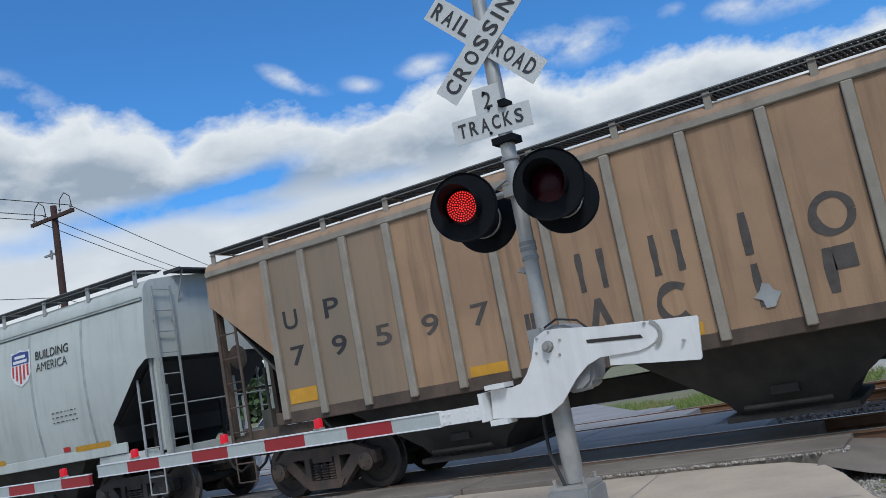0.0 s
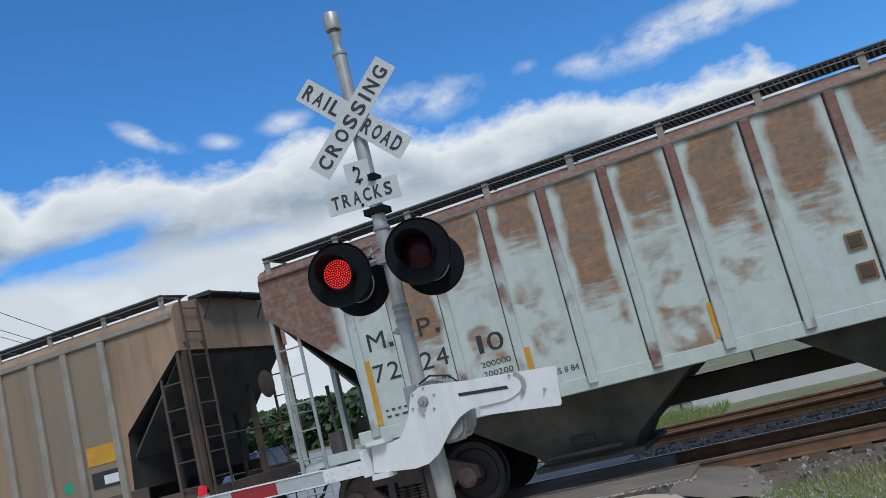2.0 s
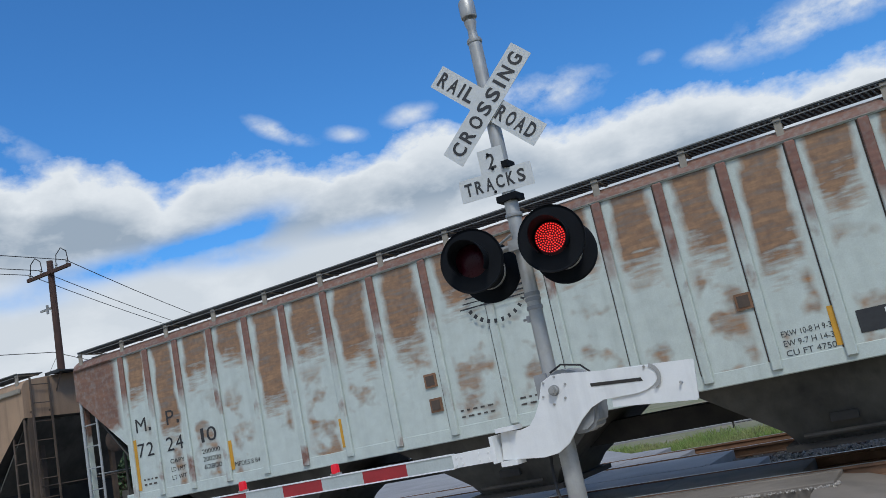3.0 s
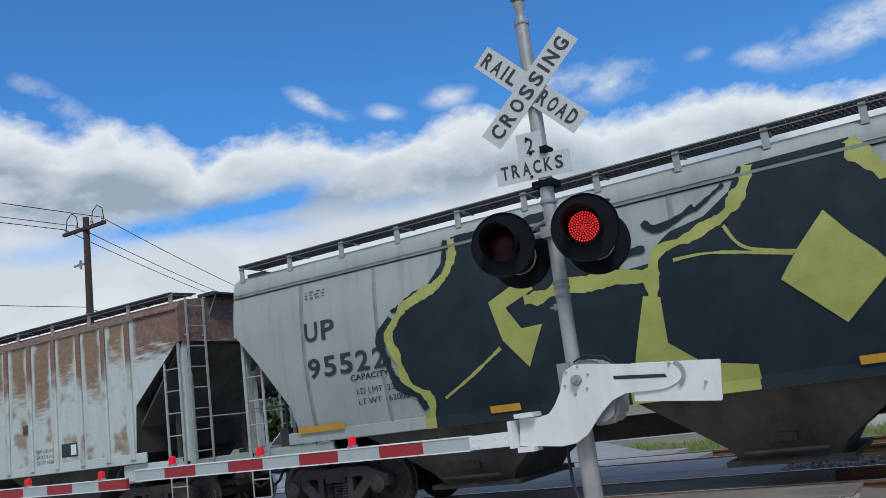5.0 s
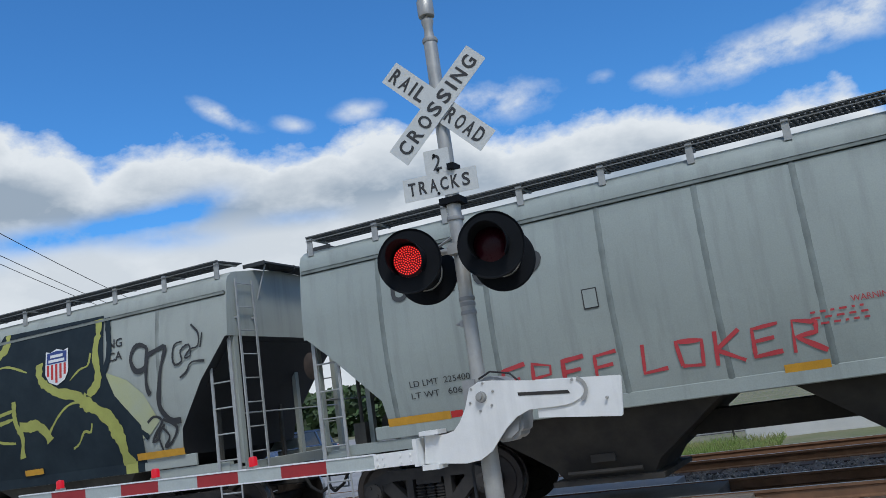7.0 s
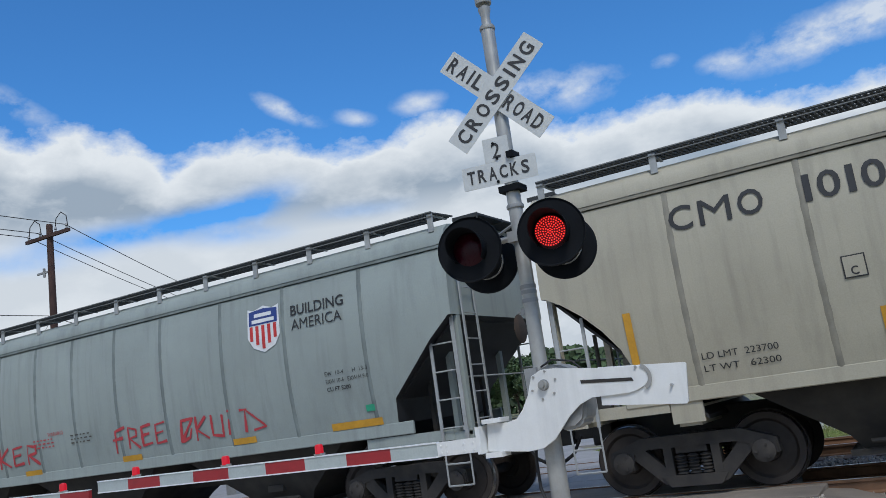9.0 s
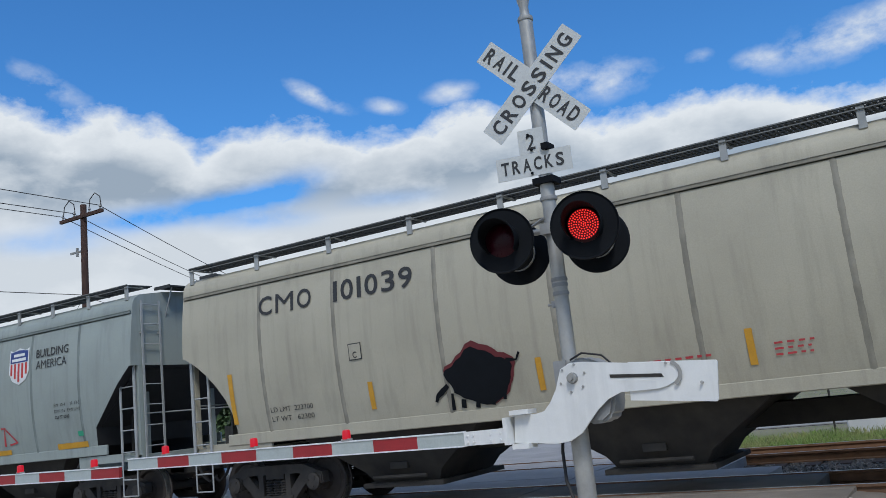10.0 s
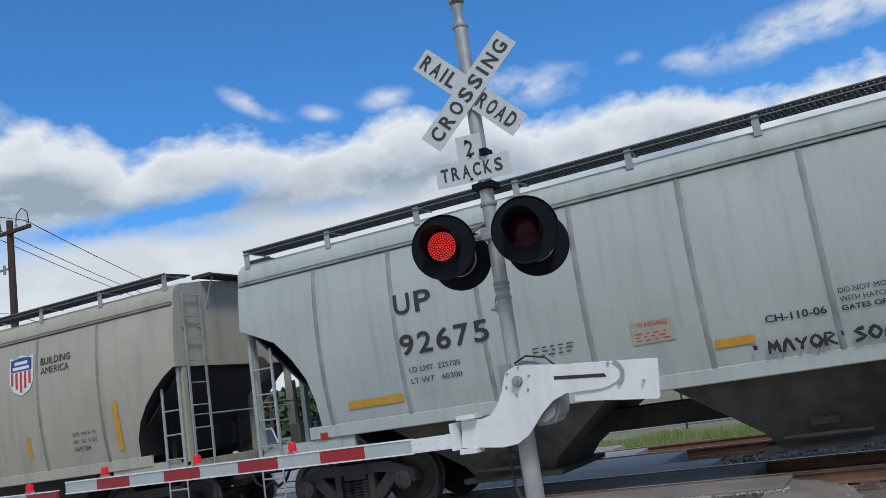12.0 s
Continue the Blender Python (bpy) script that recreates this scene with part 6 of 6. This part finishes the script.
def build_gate():
    g = thing("crossing_gate", "lowered red and silver striped crossing gate with a white counterweight bracket", "crossing gate", "crossing gates")
    out = [(-0.06, 1.47), (0.0, 1.64), (0.1, 1.685), (0.22, 1.68), (0.65, 1.62), (0.98, 1.595), (1.03, 1.575), (1.055, 1.53), (1.045, 1.47), (1.0, 1.425), (0.93, 1.395), (0.85, 1.38), (0.53, 1.39), (0.41, 1.345), (0.3, 1.26), (0.22, 1.17),
           (0.14, 1.08), (0.02, 1.015), (-0.12, 1.0), (-0.53, 1.04), (-0.5, 1.29), (-0.3, 1.27), (-0.2, 1.29), (-0.13, 1.36)]
    bm = bmesh.new()
    prism(bm, out, -0.235, -0.22)
    bmesh.ops.bevel(bm, geom=[e for e in bm.edges if abs(e.verts[0].co.y - e.verts[1].co.y) < 1e-6], offset=0.003, segments=1, affect="EDGES")
    plate = part("side_arm", bm, "platew", g, "white painted steel side arm")
    # slot is a raised strip; the shade inside it is put into the colour
    part("slot", shape(prism, [(0.45, 1.545), (0.9, 1.505), (0.915, 1.475), (0.455, 1.515)], -0.239, -0.2355), "under", plate, "adjustment slot drawn as a dark strip")
    bm = bmesh.new()
    arc = [(0.955 + r * math.cos(radians(a)), 1.495 + r * math.sin(radians(a))) for r, aa in ((0.118, range(-60, 71, 13)), (0.085, range(70, -61, -13))) for a in aa]
    prism(bm, arc, -0.243, -0.2365)
    part("clamp_segment", bm, "galv", plate)
    bm = bmesh.new()
    prism(bm, [(0.62, 1.63), (1.35, 1.565), (1.362, 1.55), (1.325, 1.25), (1.31, 1.236), (0.6, 1.31)], -0.217, -0.2)
    part("counterweight", bm, "platew", g, "white counterweight plate")
    bm = bmesh.new()
    c = (0.11, 1.55)
    rod(bm, (c[0], -0.235, c[1]), (c[0], -0.275, c[1]), 0.042, 16)
    part("stud", shape(rod, (c[0], -0.27, c[1]), (c[0], -0.295, c[1]), 0.022, 12), "galv", plate)
    for i in range(6):
        a = 1.047 * i + 0.3
        part("stud", shape(rod, (c[0] + 0.12 * math.cos(a), -0.235, c[1] + 0.12 * math.sin(a)), (c[0] + 0.12 * math.cos(a), -0.246, c[1] + 0.12 * math.sin(a)), 0.011, 8), "galv", plate)
    for q in ((1.22, 1.4), (0.95, 1.585)):
        part("stud", shape(rod, (q[0], -0.21, q[1]), (q[0], -0.25, q[1]), 0.012, 8), "galv", plate)
    part("pivot_bolt", bm, "galv", plate, "steel pivot bolt")
    bm = bmesh.new()
    prism(bm, [(-0.04, 1.3), (0.0, 1.66), (0.1, 1.72), (0.22, 1.72), (0.34, 1.66), (0.43, 1.52), (0.45, 1.34), (0.41, 1.2), (0.32, 1.14), (0.18, 1.14)], -0.18, 0.12)
    bmesh.ops.bevel(bm, geom=bm.edges[:], offset=0.03, segments=2, affect="EDGES")
    part("mechanism_housing", bm, "cast", g, "grey cast gate mechanism housing")
    bm = bmesh.new()
    rod(bm, (0.11, -0.24, 1.55), (0.11, 0.22, 1.55), 0.05, 16)
    part("main_shaft", bm, "cast", g)
    part("mounting_saddle", boxes((-0.12, 0.0, -0.1, 0.1, 1.42, 1.72)), "cast", g)
    bm = bmesh.new()
    pts = [(0.08, -0.17, 1.71), (0.2, -0.18, 1.76), (0.38, -0.18, 1.72), (0.5, -0.18, 1.6)]
    for a, b in zip(pts, pts[1:]):
        rod(bm, a, b, 0.009, 6)
    part("lamp_cable", bm, "wire", g)
    bm = bmesh.new()
    pts = [(-0.05, -0.19, 1.45), (-0.1, -0.2, 1.35), (-0.15, -0.2, 1.25)]
    for a, b in zip(pts, pts[1:]):
        rod(bm, a, b, 0.012, 6)
    part("lamp_cable", bm, "wire", g)
    bm = boxes((-0.525, -0.36, -0.3, -0.12, 0.985, 1.03), (-0.52, -0.33, -0.3, -0.12, 1.285, 1.325), (-0.575, -0.535, -0.345, -0.13, 1.03, 1.27))
    part("arm_adapter", bm, "platew", g, "white arm adapter bracket")
    bm = bmesh.new()
    prism(bm, [(-0.57, 1.05), (-1.0, 1.05), (-1.0, 1.175), (-0.57, 1.18)], -0.325, -0.275)
    for x in (-0.62, -0.72, -0.9, -0.96):
        for z in (1.08, 1.14):
            rod(bm, (x, -0.325, z), (x, -0.335, z), 0.01, 8)
    part("arm_butt", bm, "platew", g, "white riveted arm butt")
    gate_arm(g, -1.0, -5.69, 1.112, 1.147, 0)
    for x, z in ((-2.38, 1.19), (-3.65, 1.2), (-5.05, 1.212)):
        marker(g, x, z)
    # the arm that closes the other half of the road, with its own mast
    h = thing("crossing_gate", "red and silver striped gate closing the far road half", "crossing gate", "crossing gates")
    gate_arm(h, -5.86, -10.6, 1.065, 1.11, 1)
    for x, z in ((-6.35, 1.135), (-7.88, 1.15), (-9.3, 1.16)):
        marker(h, x, z)
    bm = bmesh.new()
    rod(bm, (-11.0, -0.05, -0.1), (-11.0, -0.05, 3.0), 0.07, 20)
    box(bm, -11.2, -10.8, -0.25, 0.15, -0.2, 0.35)
    box(bm, -11.25, -10.55, -0.34, 0.12, 0.95, 1.6)
    part("gate_mast", bm, "galv", h)


signal = build_signal()
build_gate()
far_signal = copy_thing(signal, pose(-16.3, 12.9, -0.09, 0, 0, 180))
for o in far_signal.children_recursive:
    if o.name.startswith("led_plate"):
        vanes["right" if o.parent.location.x < 0 else "left"].append(o)

# ---- beyond the tracks ----


def utility_pole(x, y, top):
    u = thing("utility_pole", "dark brown wooden utility pole with crossarm and insulators", "utility pole", "utility poles", m=pose(x, y, 0, 0, 0.4, 0))
    part("pole", shape(rod, (0, 0, G - 0.3), (0, 0, top), 0.17, 16, 0.12), "wood", u)
    part("crossarm", boxes((-1.3, 1.3, -0.16, -0.05, top - 0.55, top - 0.42)), "wood", u)
    for i, q in enumerate((-1.15, -0.45, 0.5, 1.15)):
        part("insulator", shape(lathe, [(0.02, top - 0.42), (0.05, top - 0.4), (0.03, top - 0.34), (0.06, top - 0.3), (0.03, top - 0.22), (0.02, top - 0.2)], 12, "z", (q, -0.1, 0)), "cast", u)
    for q in (-0.75, 0.85):
        bm = bmesh.new()
        pts = [(q - 0.38, -0.1, top - 0.35), (q - 0.3, -0.1, top + 0.1), (q, -0.1, top + 0.3), (q + 0.3, -0.1, top + 0.1), (q + 0.38, -0.1, top - 0.35)]
        for a, b in zip(pts, pts[1:]):
            rod(bm, a, b, 0.018, 6)
        part("jumper", bm, "wire", u, "looped black jumper wire")
    bm = bmesh.new()
    box(bm, -0.75, -0.1, -0.1, -0.04, top - 1.9, top - 1.82)
    rod(bm, (-0.3, -0.1, top - 2.05), (-0.3, -0.1, top - 1.7), 0.05, 8)
    part("side_arm", bm, "cast", u)
    return u


def cable(pts, sag, r, label):
    bm = bmesh.new()
    line = []
    for a, b in zip(pts, pts[1:]):
        a, b = Vector(a), Vector(b)
        line += [a.lerp(b, i / 14) - Vector((0, 0, sag * 4 * (i / 14) * (1 - i / 14))) for i in range(14)]
    line.append(Vector(pts[-1]))
    side = (line[-1] - line[0]).cross(Vector((0, 0, 1))).normalized()
    rings = [[bm.verts.new(p + (side * math.cos(1.2566 * i) + Vector((0, 0, math.sin(1.2566 * i)))) * r) for i in range(5)] for p in line]
    for a, b in zip(rings, rings[1:]):
        for i in range(5):
            bm.faces.new((a[i], a[(i + 1) % 5], b[(i + 1) % 5], b[i])).smooth = True
    tagged(link_mesh("overhead_cable", bm, "wire"), label, "cable", "overhead cables")


def wires():
    X, Y, H = -25.6, 13.7, 10.75
    back, front = Vector((-21.0, 40.0, 0)), Vector((5.0, -45.0, 0))
    for d in (Vector(), back, front):
        utility_pole(X + d.x, Y + d.y, H)
    for q in (-1.15, -0.45, 1.15):
        a = Vector((X + q, Y - 0.1, H - 0.25))
        cable([a + front, a, a + back], 0.5, 0.016, "black overhead power cable strung between poles")
    for z, r in ((H - 3.6, 0.014), (H - 5.2, 0.03), (H - 5.45, 0.014), (H - 6.0, 0.014)):
        a = Vector((X, Y - 0.2, z))
        cable([a + front, a, a + back], 0.5, r, "black communication cable strung between poles")
    cable([(X, Y, H - 3.6), (X - 6, Y - 1, G)], 0.0, 0.01, "thin steel guy wire")


def house(x, y, w, d, h, rise, wall, turn=0.0, porch=False):
    e = thing("house", "small %s gabled house with a grey shingle roof" % ("cream" if wall == "siding" else "white"), "house", "houses behind the tracks", m=pose(x, y, G, 0, 0, turn))
    bm = bmesh.new()
    prism(bm, [(-w / 2, 0), (w / 2, 0), (w / 2, h), (0, h + rise), (-w / 2, h)], -d / 2, d / 2)
    part("wall", bm, wall, e)
    for s in (-1, 1):
        bm = bmesh.new()
        k = 0.35
        sl = rise / (w / 2)
        prism(bm, [(0, h + rise + 0.05), (0, h + rise + 0.22), (s * (w / 2 + k), h - k * sl + 0.17), (s * (w / 2 + k), h - k * sl)], -d / 2 - 0.35, d / 2 + 0.35)
        part("roof", bm, "roof", e)
    n = max(2, int(w / 2.6))
    for fl in range(max(1, int(h / 2.7))):
        for i in range(n):
            cx = -w / 2 + w * (i + 0.5) / n
            z = 0.9 + 2.7 * fl
            win = new("window")
            win.parent = e
            part("frame", boxes((cx - 0.6, cx + 0.6, -d / 2 - 0.06, -d / 2 - 0.005, z, z + 1.35)), "wht", win)
            part("pane", boxes((cx - 0.5, cx - 0.03, -d / 2 - 0.08, -d / 2 - 0.062, z + 0.1, z + 1.25)), "glass", win)
            part("pane", boxes((cx + 0.03, cx + 0.5, -d / 2 - 0.08, -d / 2 - 0.062, z + 0.1, z + 1.25)), "glass", win)
    if porch:
        bm = bmesh.new()
        prism(bm, [(-w / 2 - 0.4, 2.5), (w / 2 + 0.4, 2.5), (w / 2 + 0.2, 2.75), (-w / 2 - 0.2, 2.75)], -d / 2 - 2.6, -d / 2 - 0.02)
        part("porch_roof", bm, "roof", e)
        for i in range(4):
            cx = -w / 2 + w * i / 3
            part("porch_post", boxes((cx - 0.07, cx + 0.07, -d / 2 - 2.5, -d / 2 - 2.36, 0, 2.5)), "wht", e)
        part("railing", boxes((-w / 2, w / 2, -d / 2 - 2.46, -d / 2 - 2.4, 0.8, 0.9), (-w / 2, w / 2, -d / 2 - 2.46, -d / 2 - 2.4, 0.3, 0.36)), "wht", e)


def tree_model(seed, h, r, n):
    rnd = random.Random(seed)
    t = thing("tree", "leafy green broadleaf tree with an uneven crown", "tree", "trees behind the houses")
    bm = bmesh.new()
    rod(bm, (0, 0, -0.3), (0.1, 0, h * 0.45), 0.24, 10, 0.14)
    tips = []
    for i in range(9):
        a = 2.4 * i
        b = Vector((0.1, 0, h * rnd.uniform(0.25, 0.45)))
        q = Vector((math.cos(a) * r * rnd.uniform(0.4, 0.85), math.sin(a) * r * rnd.uniform(0.4, 0.85), h * rnd.uniform(0.5, 0.9)))
        rod(bm, b, q, 0.09, 7, 0.03)
        tips.append(q)
    part("trunk", bm, "bark", t)
    vs, fs = [], []
    centres = [q + Vector((rnd.gauss(0, 0.5), rnd.gauss(0, 0.5), rnd.gauss(0, 0.4))) for q in tips for _ in range(4)] + [Vector((0, 0, h * 0.88)), Vector((0.5, 0.3, h * 0.8))]
    for _ in range(n):
        c = rnd.choice(centres)
        d = Vector((rnd.gauss(0, 1), rnd.gauss(0, 1), rnd.gauss(0, 0.8)))
        p = c + d.normalized() * r * 0.3 * rnd.random() ** 0.4
        u = Vector((rnd.gauss(0, 1), rnd.gauss(0, 1), rnd.gauss(0, 1))).normalized() * rnd.uniform(0.1, 0.22)
        w = u.orthogonal() * rnd.uniform(0.5, 0.9)
        o = len(vs)
        vs += [tuple(p - u), tuple(p + w), tuple(p + u), tuple(p - w)]
        fs.append((o, o + 1, o + 2, o + 3))
    me = bpy.data.meshes.new("crown")
    me.from_pydata(vs, [], fs)
    me.materials.append(M["leaf"])
    o = new("crown", me)
    o.parent = t
    return t


def trees():
    models = [tree_model(11, 7.0, 3.2, 5200), tree_model(12, 8.5, 3.8, 6200), tree_model(13, 5.6, 3.0, 4600)]
    spots = [(-9, 98, 0), (-19, 112, 1), (1, 112, 2), (-20, 96, 2), (-32, 112, 0), (5.2, 78, 1), (9.5, 74, 0), (1.5, 90, 2), (14, 76, 1), (19, 72, 2), (-36, 112, 2), (-7.5, 114, 1), (-47, 106, 1), (-52, 110, 0),
             (-66, 36, 1), (-72, 42, 0), (-60, 44, 2), (25, 70, 0), (5, 116, 1), (-12, 118, 1), (16, 92, 1), (-24, 118, 1), (12, 84, 2), (29, 84, 1)]
    used = [False] * 3
    for i, (x, y, k) in enumerate(spots):
        m = pose(x, y, G, 0, 0, 73 * i)
        if used[k]:
            copy_thing(models[k], m)
        else:
            models[k].matrix_basis, used[k] = m, True


def far_wood():
    """Distant wooded rise behind everything, many small leaf clumps."""
    rnd = random.Random(4)
    vs, fs = [], []
    for _ in range(34000):
        x = rnd.uniform(-190, 150)
        y = 135 + rnd.uniform(0, 14)
        top = 9.3 + 3.2 * noise.noise((x * 0.06, 0, 0)) + 1.4 * noise.noise((x * 0.25, 3, 0))
        z = G + top * rnd.random() ** 0.7
        s = rnd.uniform(0.45, 1.0)
        u = Vector((rnd.gauss(0, 1), rnd.gauss(0, 1), rnd.gauss(0, 1))).normalized() * s
        w = u.orthogonal() * 0.8 * s
        o = len(vs)
        p = Vector((x, y, z))
        vs += [tuple(p - u), tuple(p + w), tuple(p + u), tuple(p - w)]
        fs.append((o, o + 1, o + 2, o + 3))
    me = bpy.data.meshes.new("far_wood")
    me.from_pydata(vs, [], fs)
    me.materials.append(M["leaf"])
    tagged(new("far_wood", me), "distant band of dark green woodland", "woodland", kind="stuff")


def fence(x0, x1, y):
    f = thing("chain_link_fence", "dark steel post fence with thin wire mesh behind the tracks", "fence")
    n = int((x1 - x0) / 2.2)
    for i in range(n + 1):
        x = x0 + (x1 - x0) * i / n
        part("post", shape(rod, (x, y, G - 0.1), (x, y, 1.45), 0.03, 8), "under", f)
    for z in (1.42, -0.1):
        part("top_rail" if z > 0 else "tension_wire", shape(rod, (x0, y, z), (x1, y, z), 0.022 if z > 0 else 0.008, 6), "under", f)
    vs, fs = [], []
    k = int((x1 - x0) / 0.16)
    for s in (-1, 1):
        for i in range(k):
            x = x0 + (x1 - x0) * i / k
            o = len(vs)
            xe = x + s * 1.6
            if x0 <= xe <= x1:
                vs += [(x, y + 0.01, -0.2), (x + 0.008, y + 0.01, -0.2), (xe + 0.008, y + 0.01, 1.4), (xe, y + 0.01, 1.4)]
                fs.append((o, o + 1, o + 2, o + 3))
    me = bpy.data.meshes.new("wire_mesh")
    me.from_pydata(vs, [], fs)
    me.materials.append(M["cast"])
    o = new("wire_mesh", me)
    o.parent = f


def motor_car(x, y, turn, paint, label):
    c = thing("car", label, "car", "cars waiting behind the crossing", m=pose(x, y, -0.075, 0, 0, turn))
    bm = bmesh.new()
    prism(bm, [(-2.2, 0.35), (-2.25, 0.75), (-2.1, 0.98), (-1.0, 1.05), (1.9, 1.02), (2.2, 0.9), (2.25, 0.4), (2.0, 0.28), (-2.0, 0.28)], -0.88, 0.88)
    bmesh.ops.bevel(bm, geom=bm.edges[:], offset=0.08, segments=3, affect="EDGES")
    part("body", bm, paint, c)
    bm = bmesh.new()
    a = [bm.verts.new(p) for p in ((-1.25, -0.8, 1.0), (2.0, -0.8, 1.0), (2.0, 0.8, 1.0), (-1.25, 0.8, 1.0))]
    b = [bm.verts.new(p) for p in ((-0.45, -0.62, 1.6), (1.6, -0.62, 1.62), (1.6, 0.62, 1.62), (-0.45, 0.62, 1.6))]
    bm.faces.new(a)
    bm.faces.new(b)
    for i in range(4):
        bm.faces.new((a[i], a[(i + 1) % 4], b[(i + 1) % 4], b[i]))
    part("cabin_glass", bm, "glass", c, "dark window glass")
    bm = boxes((-0.5, 1.65, -0.64, 0.64, 1.585, 1.66))
    for xx in (-0.4, 0.6, 1.6):
        for s in (-1, 1):
            rod(bm, (xx, s * 0.63, 1.6), (xx + (-0.75 if xx < 0 else 0.1), s * 0.81, 1.0), 0.045, 6)
    part("roof", bm, paint, c)
    for xx in (-1.35, 1.35):
        for s in (-1, 1):
            w = new("wheel")
            w.parent = c
            part("tyre", shape(lathe, [(0.2, s * 0.72), (0.33, s * 0.72), (0.34, s * 0.8), (0.33, s * 0.9), (0.2, s * 0.9)], 24, "y", (xx, 0, 0.34)), "rubber", w)
            part("rim", shape(lathe, [(0.03, s * 0.85), (0.2, s * 0.85), (0.21, s * 0.9), (0.16, s * 0.905), (0.03, s * 0.895)], 18, "y", (xx, 0, 0.34)), "galv", w)
    for s in (-0.6, 0.6):
        part("headlight", boxes((-2.27, -2.2, s - 0.2, s + 0.2, 0.7, 0.85)), "wht", c)
        part("tail_light", boxes((2.2, 2.27, s - 0.2, s + 0.2, 0.7, 0.9)), "redr", c)


wires()
house(-14.5, 102, 7, 9, 4.6, 1.7, "sidingw", 8)
house(-3.6, 106, 8.0, 9, 2.9, 1.9, "siding", -6, True)
house(-26, 104, 8.5, 9, 3.4, 1.9, "siding", 4, True)
house(9, 112, 9, 9, 3.0, 1.8, "sidingw", 0, True)
house(-41, 108, 9, 9, 3.2, 1.8, "sidingw", 10)
trees()
far_wood()
fence(-2.5, 40, 17.5)
bm = boxes((0.2, 45, 16.2, 16.45, G - 0.1, 0.62))
bmesh.ops.bevel(bm, geom=bm.edges[:], offset=0.03, segments=1, affect="EDGES")
tagged(link_mesh("barrier_wall", bm, "barrier"), "low white concrete barrier wall behind the second track", "barrier wall", kind="structure")
slab("street", [(-9.5, 20), (80, 20), (80, 30), (-15.7, 30)], G - 0.2, G + 0.06, "asphalt", "grey asphalt street running along the tracks", "road")
motor_car(-20.5, 19.5, 100, "carw", "white car waiting behind the crossing")
motor_car(-18.2, 22.5, 95, "carb", "dark blue car waiting behind the crossing")
motor_car(2.5, 72, 10, "carb", "dark blue car parked before the houses")
motor_car(-12.5, 88, 5, "carw", "white car parked before the houses")

# ---- what moves ----
LEFT_ON = ((0.0, 0.1), (0.7, 1.35), (1.9, 2.6), (3.1, 3.65), (4.3, 4.9), (5.56, 6.15), (6.8, 7.4), (7.98, 8.6), (9.2, 9.75), (10.4, 10.95), (11.45, 12.0))


def motions():
    times = [0.0, 0.1] + [0.3 * i for i in range(1, 40)] + [11.9, 12.0]
    for car, x0 in starts:
        walk(car, [(t, pose(x0 - SPEED * t, T1, 0)) for t in times])
    step = 0.08
    rows = [(min(i * step, 12.0), i * step) for i in range(int(12.0 / step) + 1)]
    for w in wheelsets:
        p = w.location.copy()
        walk(w, [(t, pose(p.x, p.y, p.z, 0, -math.degrees(SPEED * t / WHEEL_R), 0)) for t, _ in rows])
    # each lamp's lit LED plate draws back behind the dark lens while the lamp is off
    for side, plates in vanes.items():
        for v in plates:
            rows, state = [], None
            for i in range(241):
                t = i * 0.05
                left = any(a - 1e-6 <= t <= b + 1e-6 for a, b in LEFT_ON)
                y = -0.06 if left == (side == "left") else 0.06
                if state is not None and y != state and rows[-1][0] < t - 0.051:
                    rows.append((t - 0.05, pose(0, state, 0)))
                if y != state or i == 240:
                    rows.append((t, pose(0, y, 0)))
                state = y
            walk(v, rows)


motions()
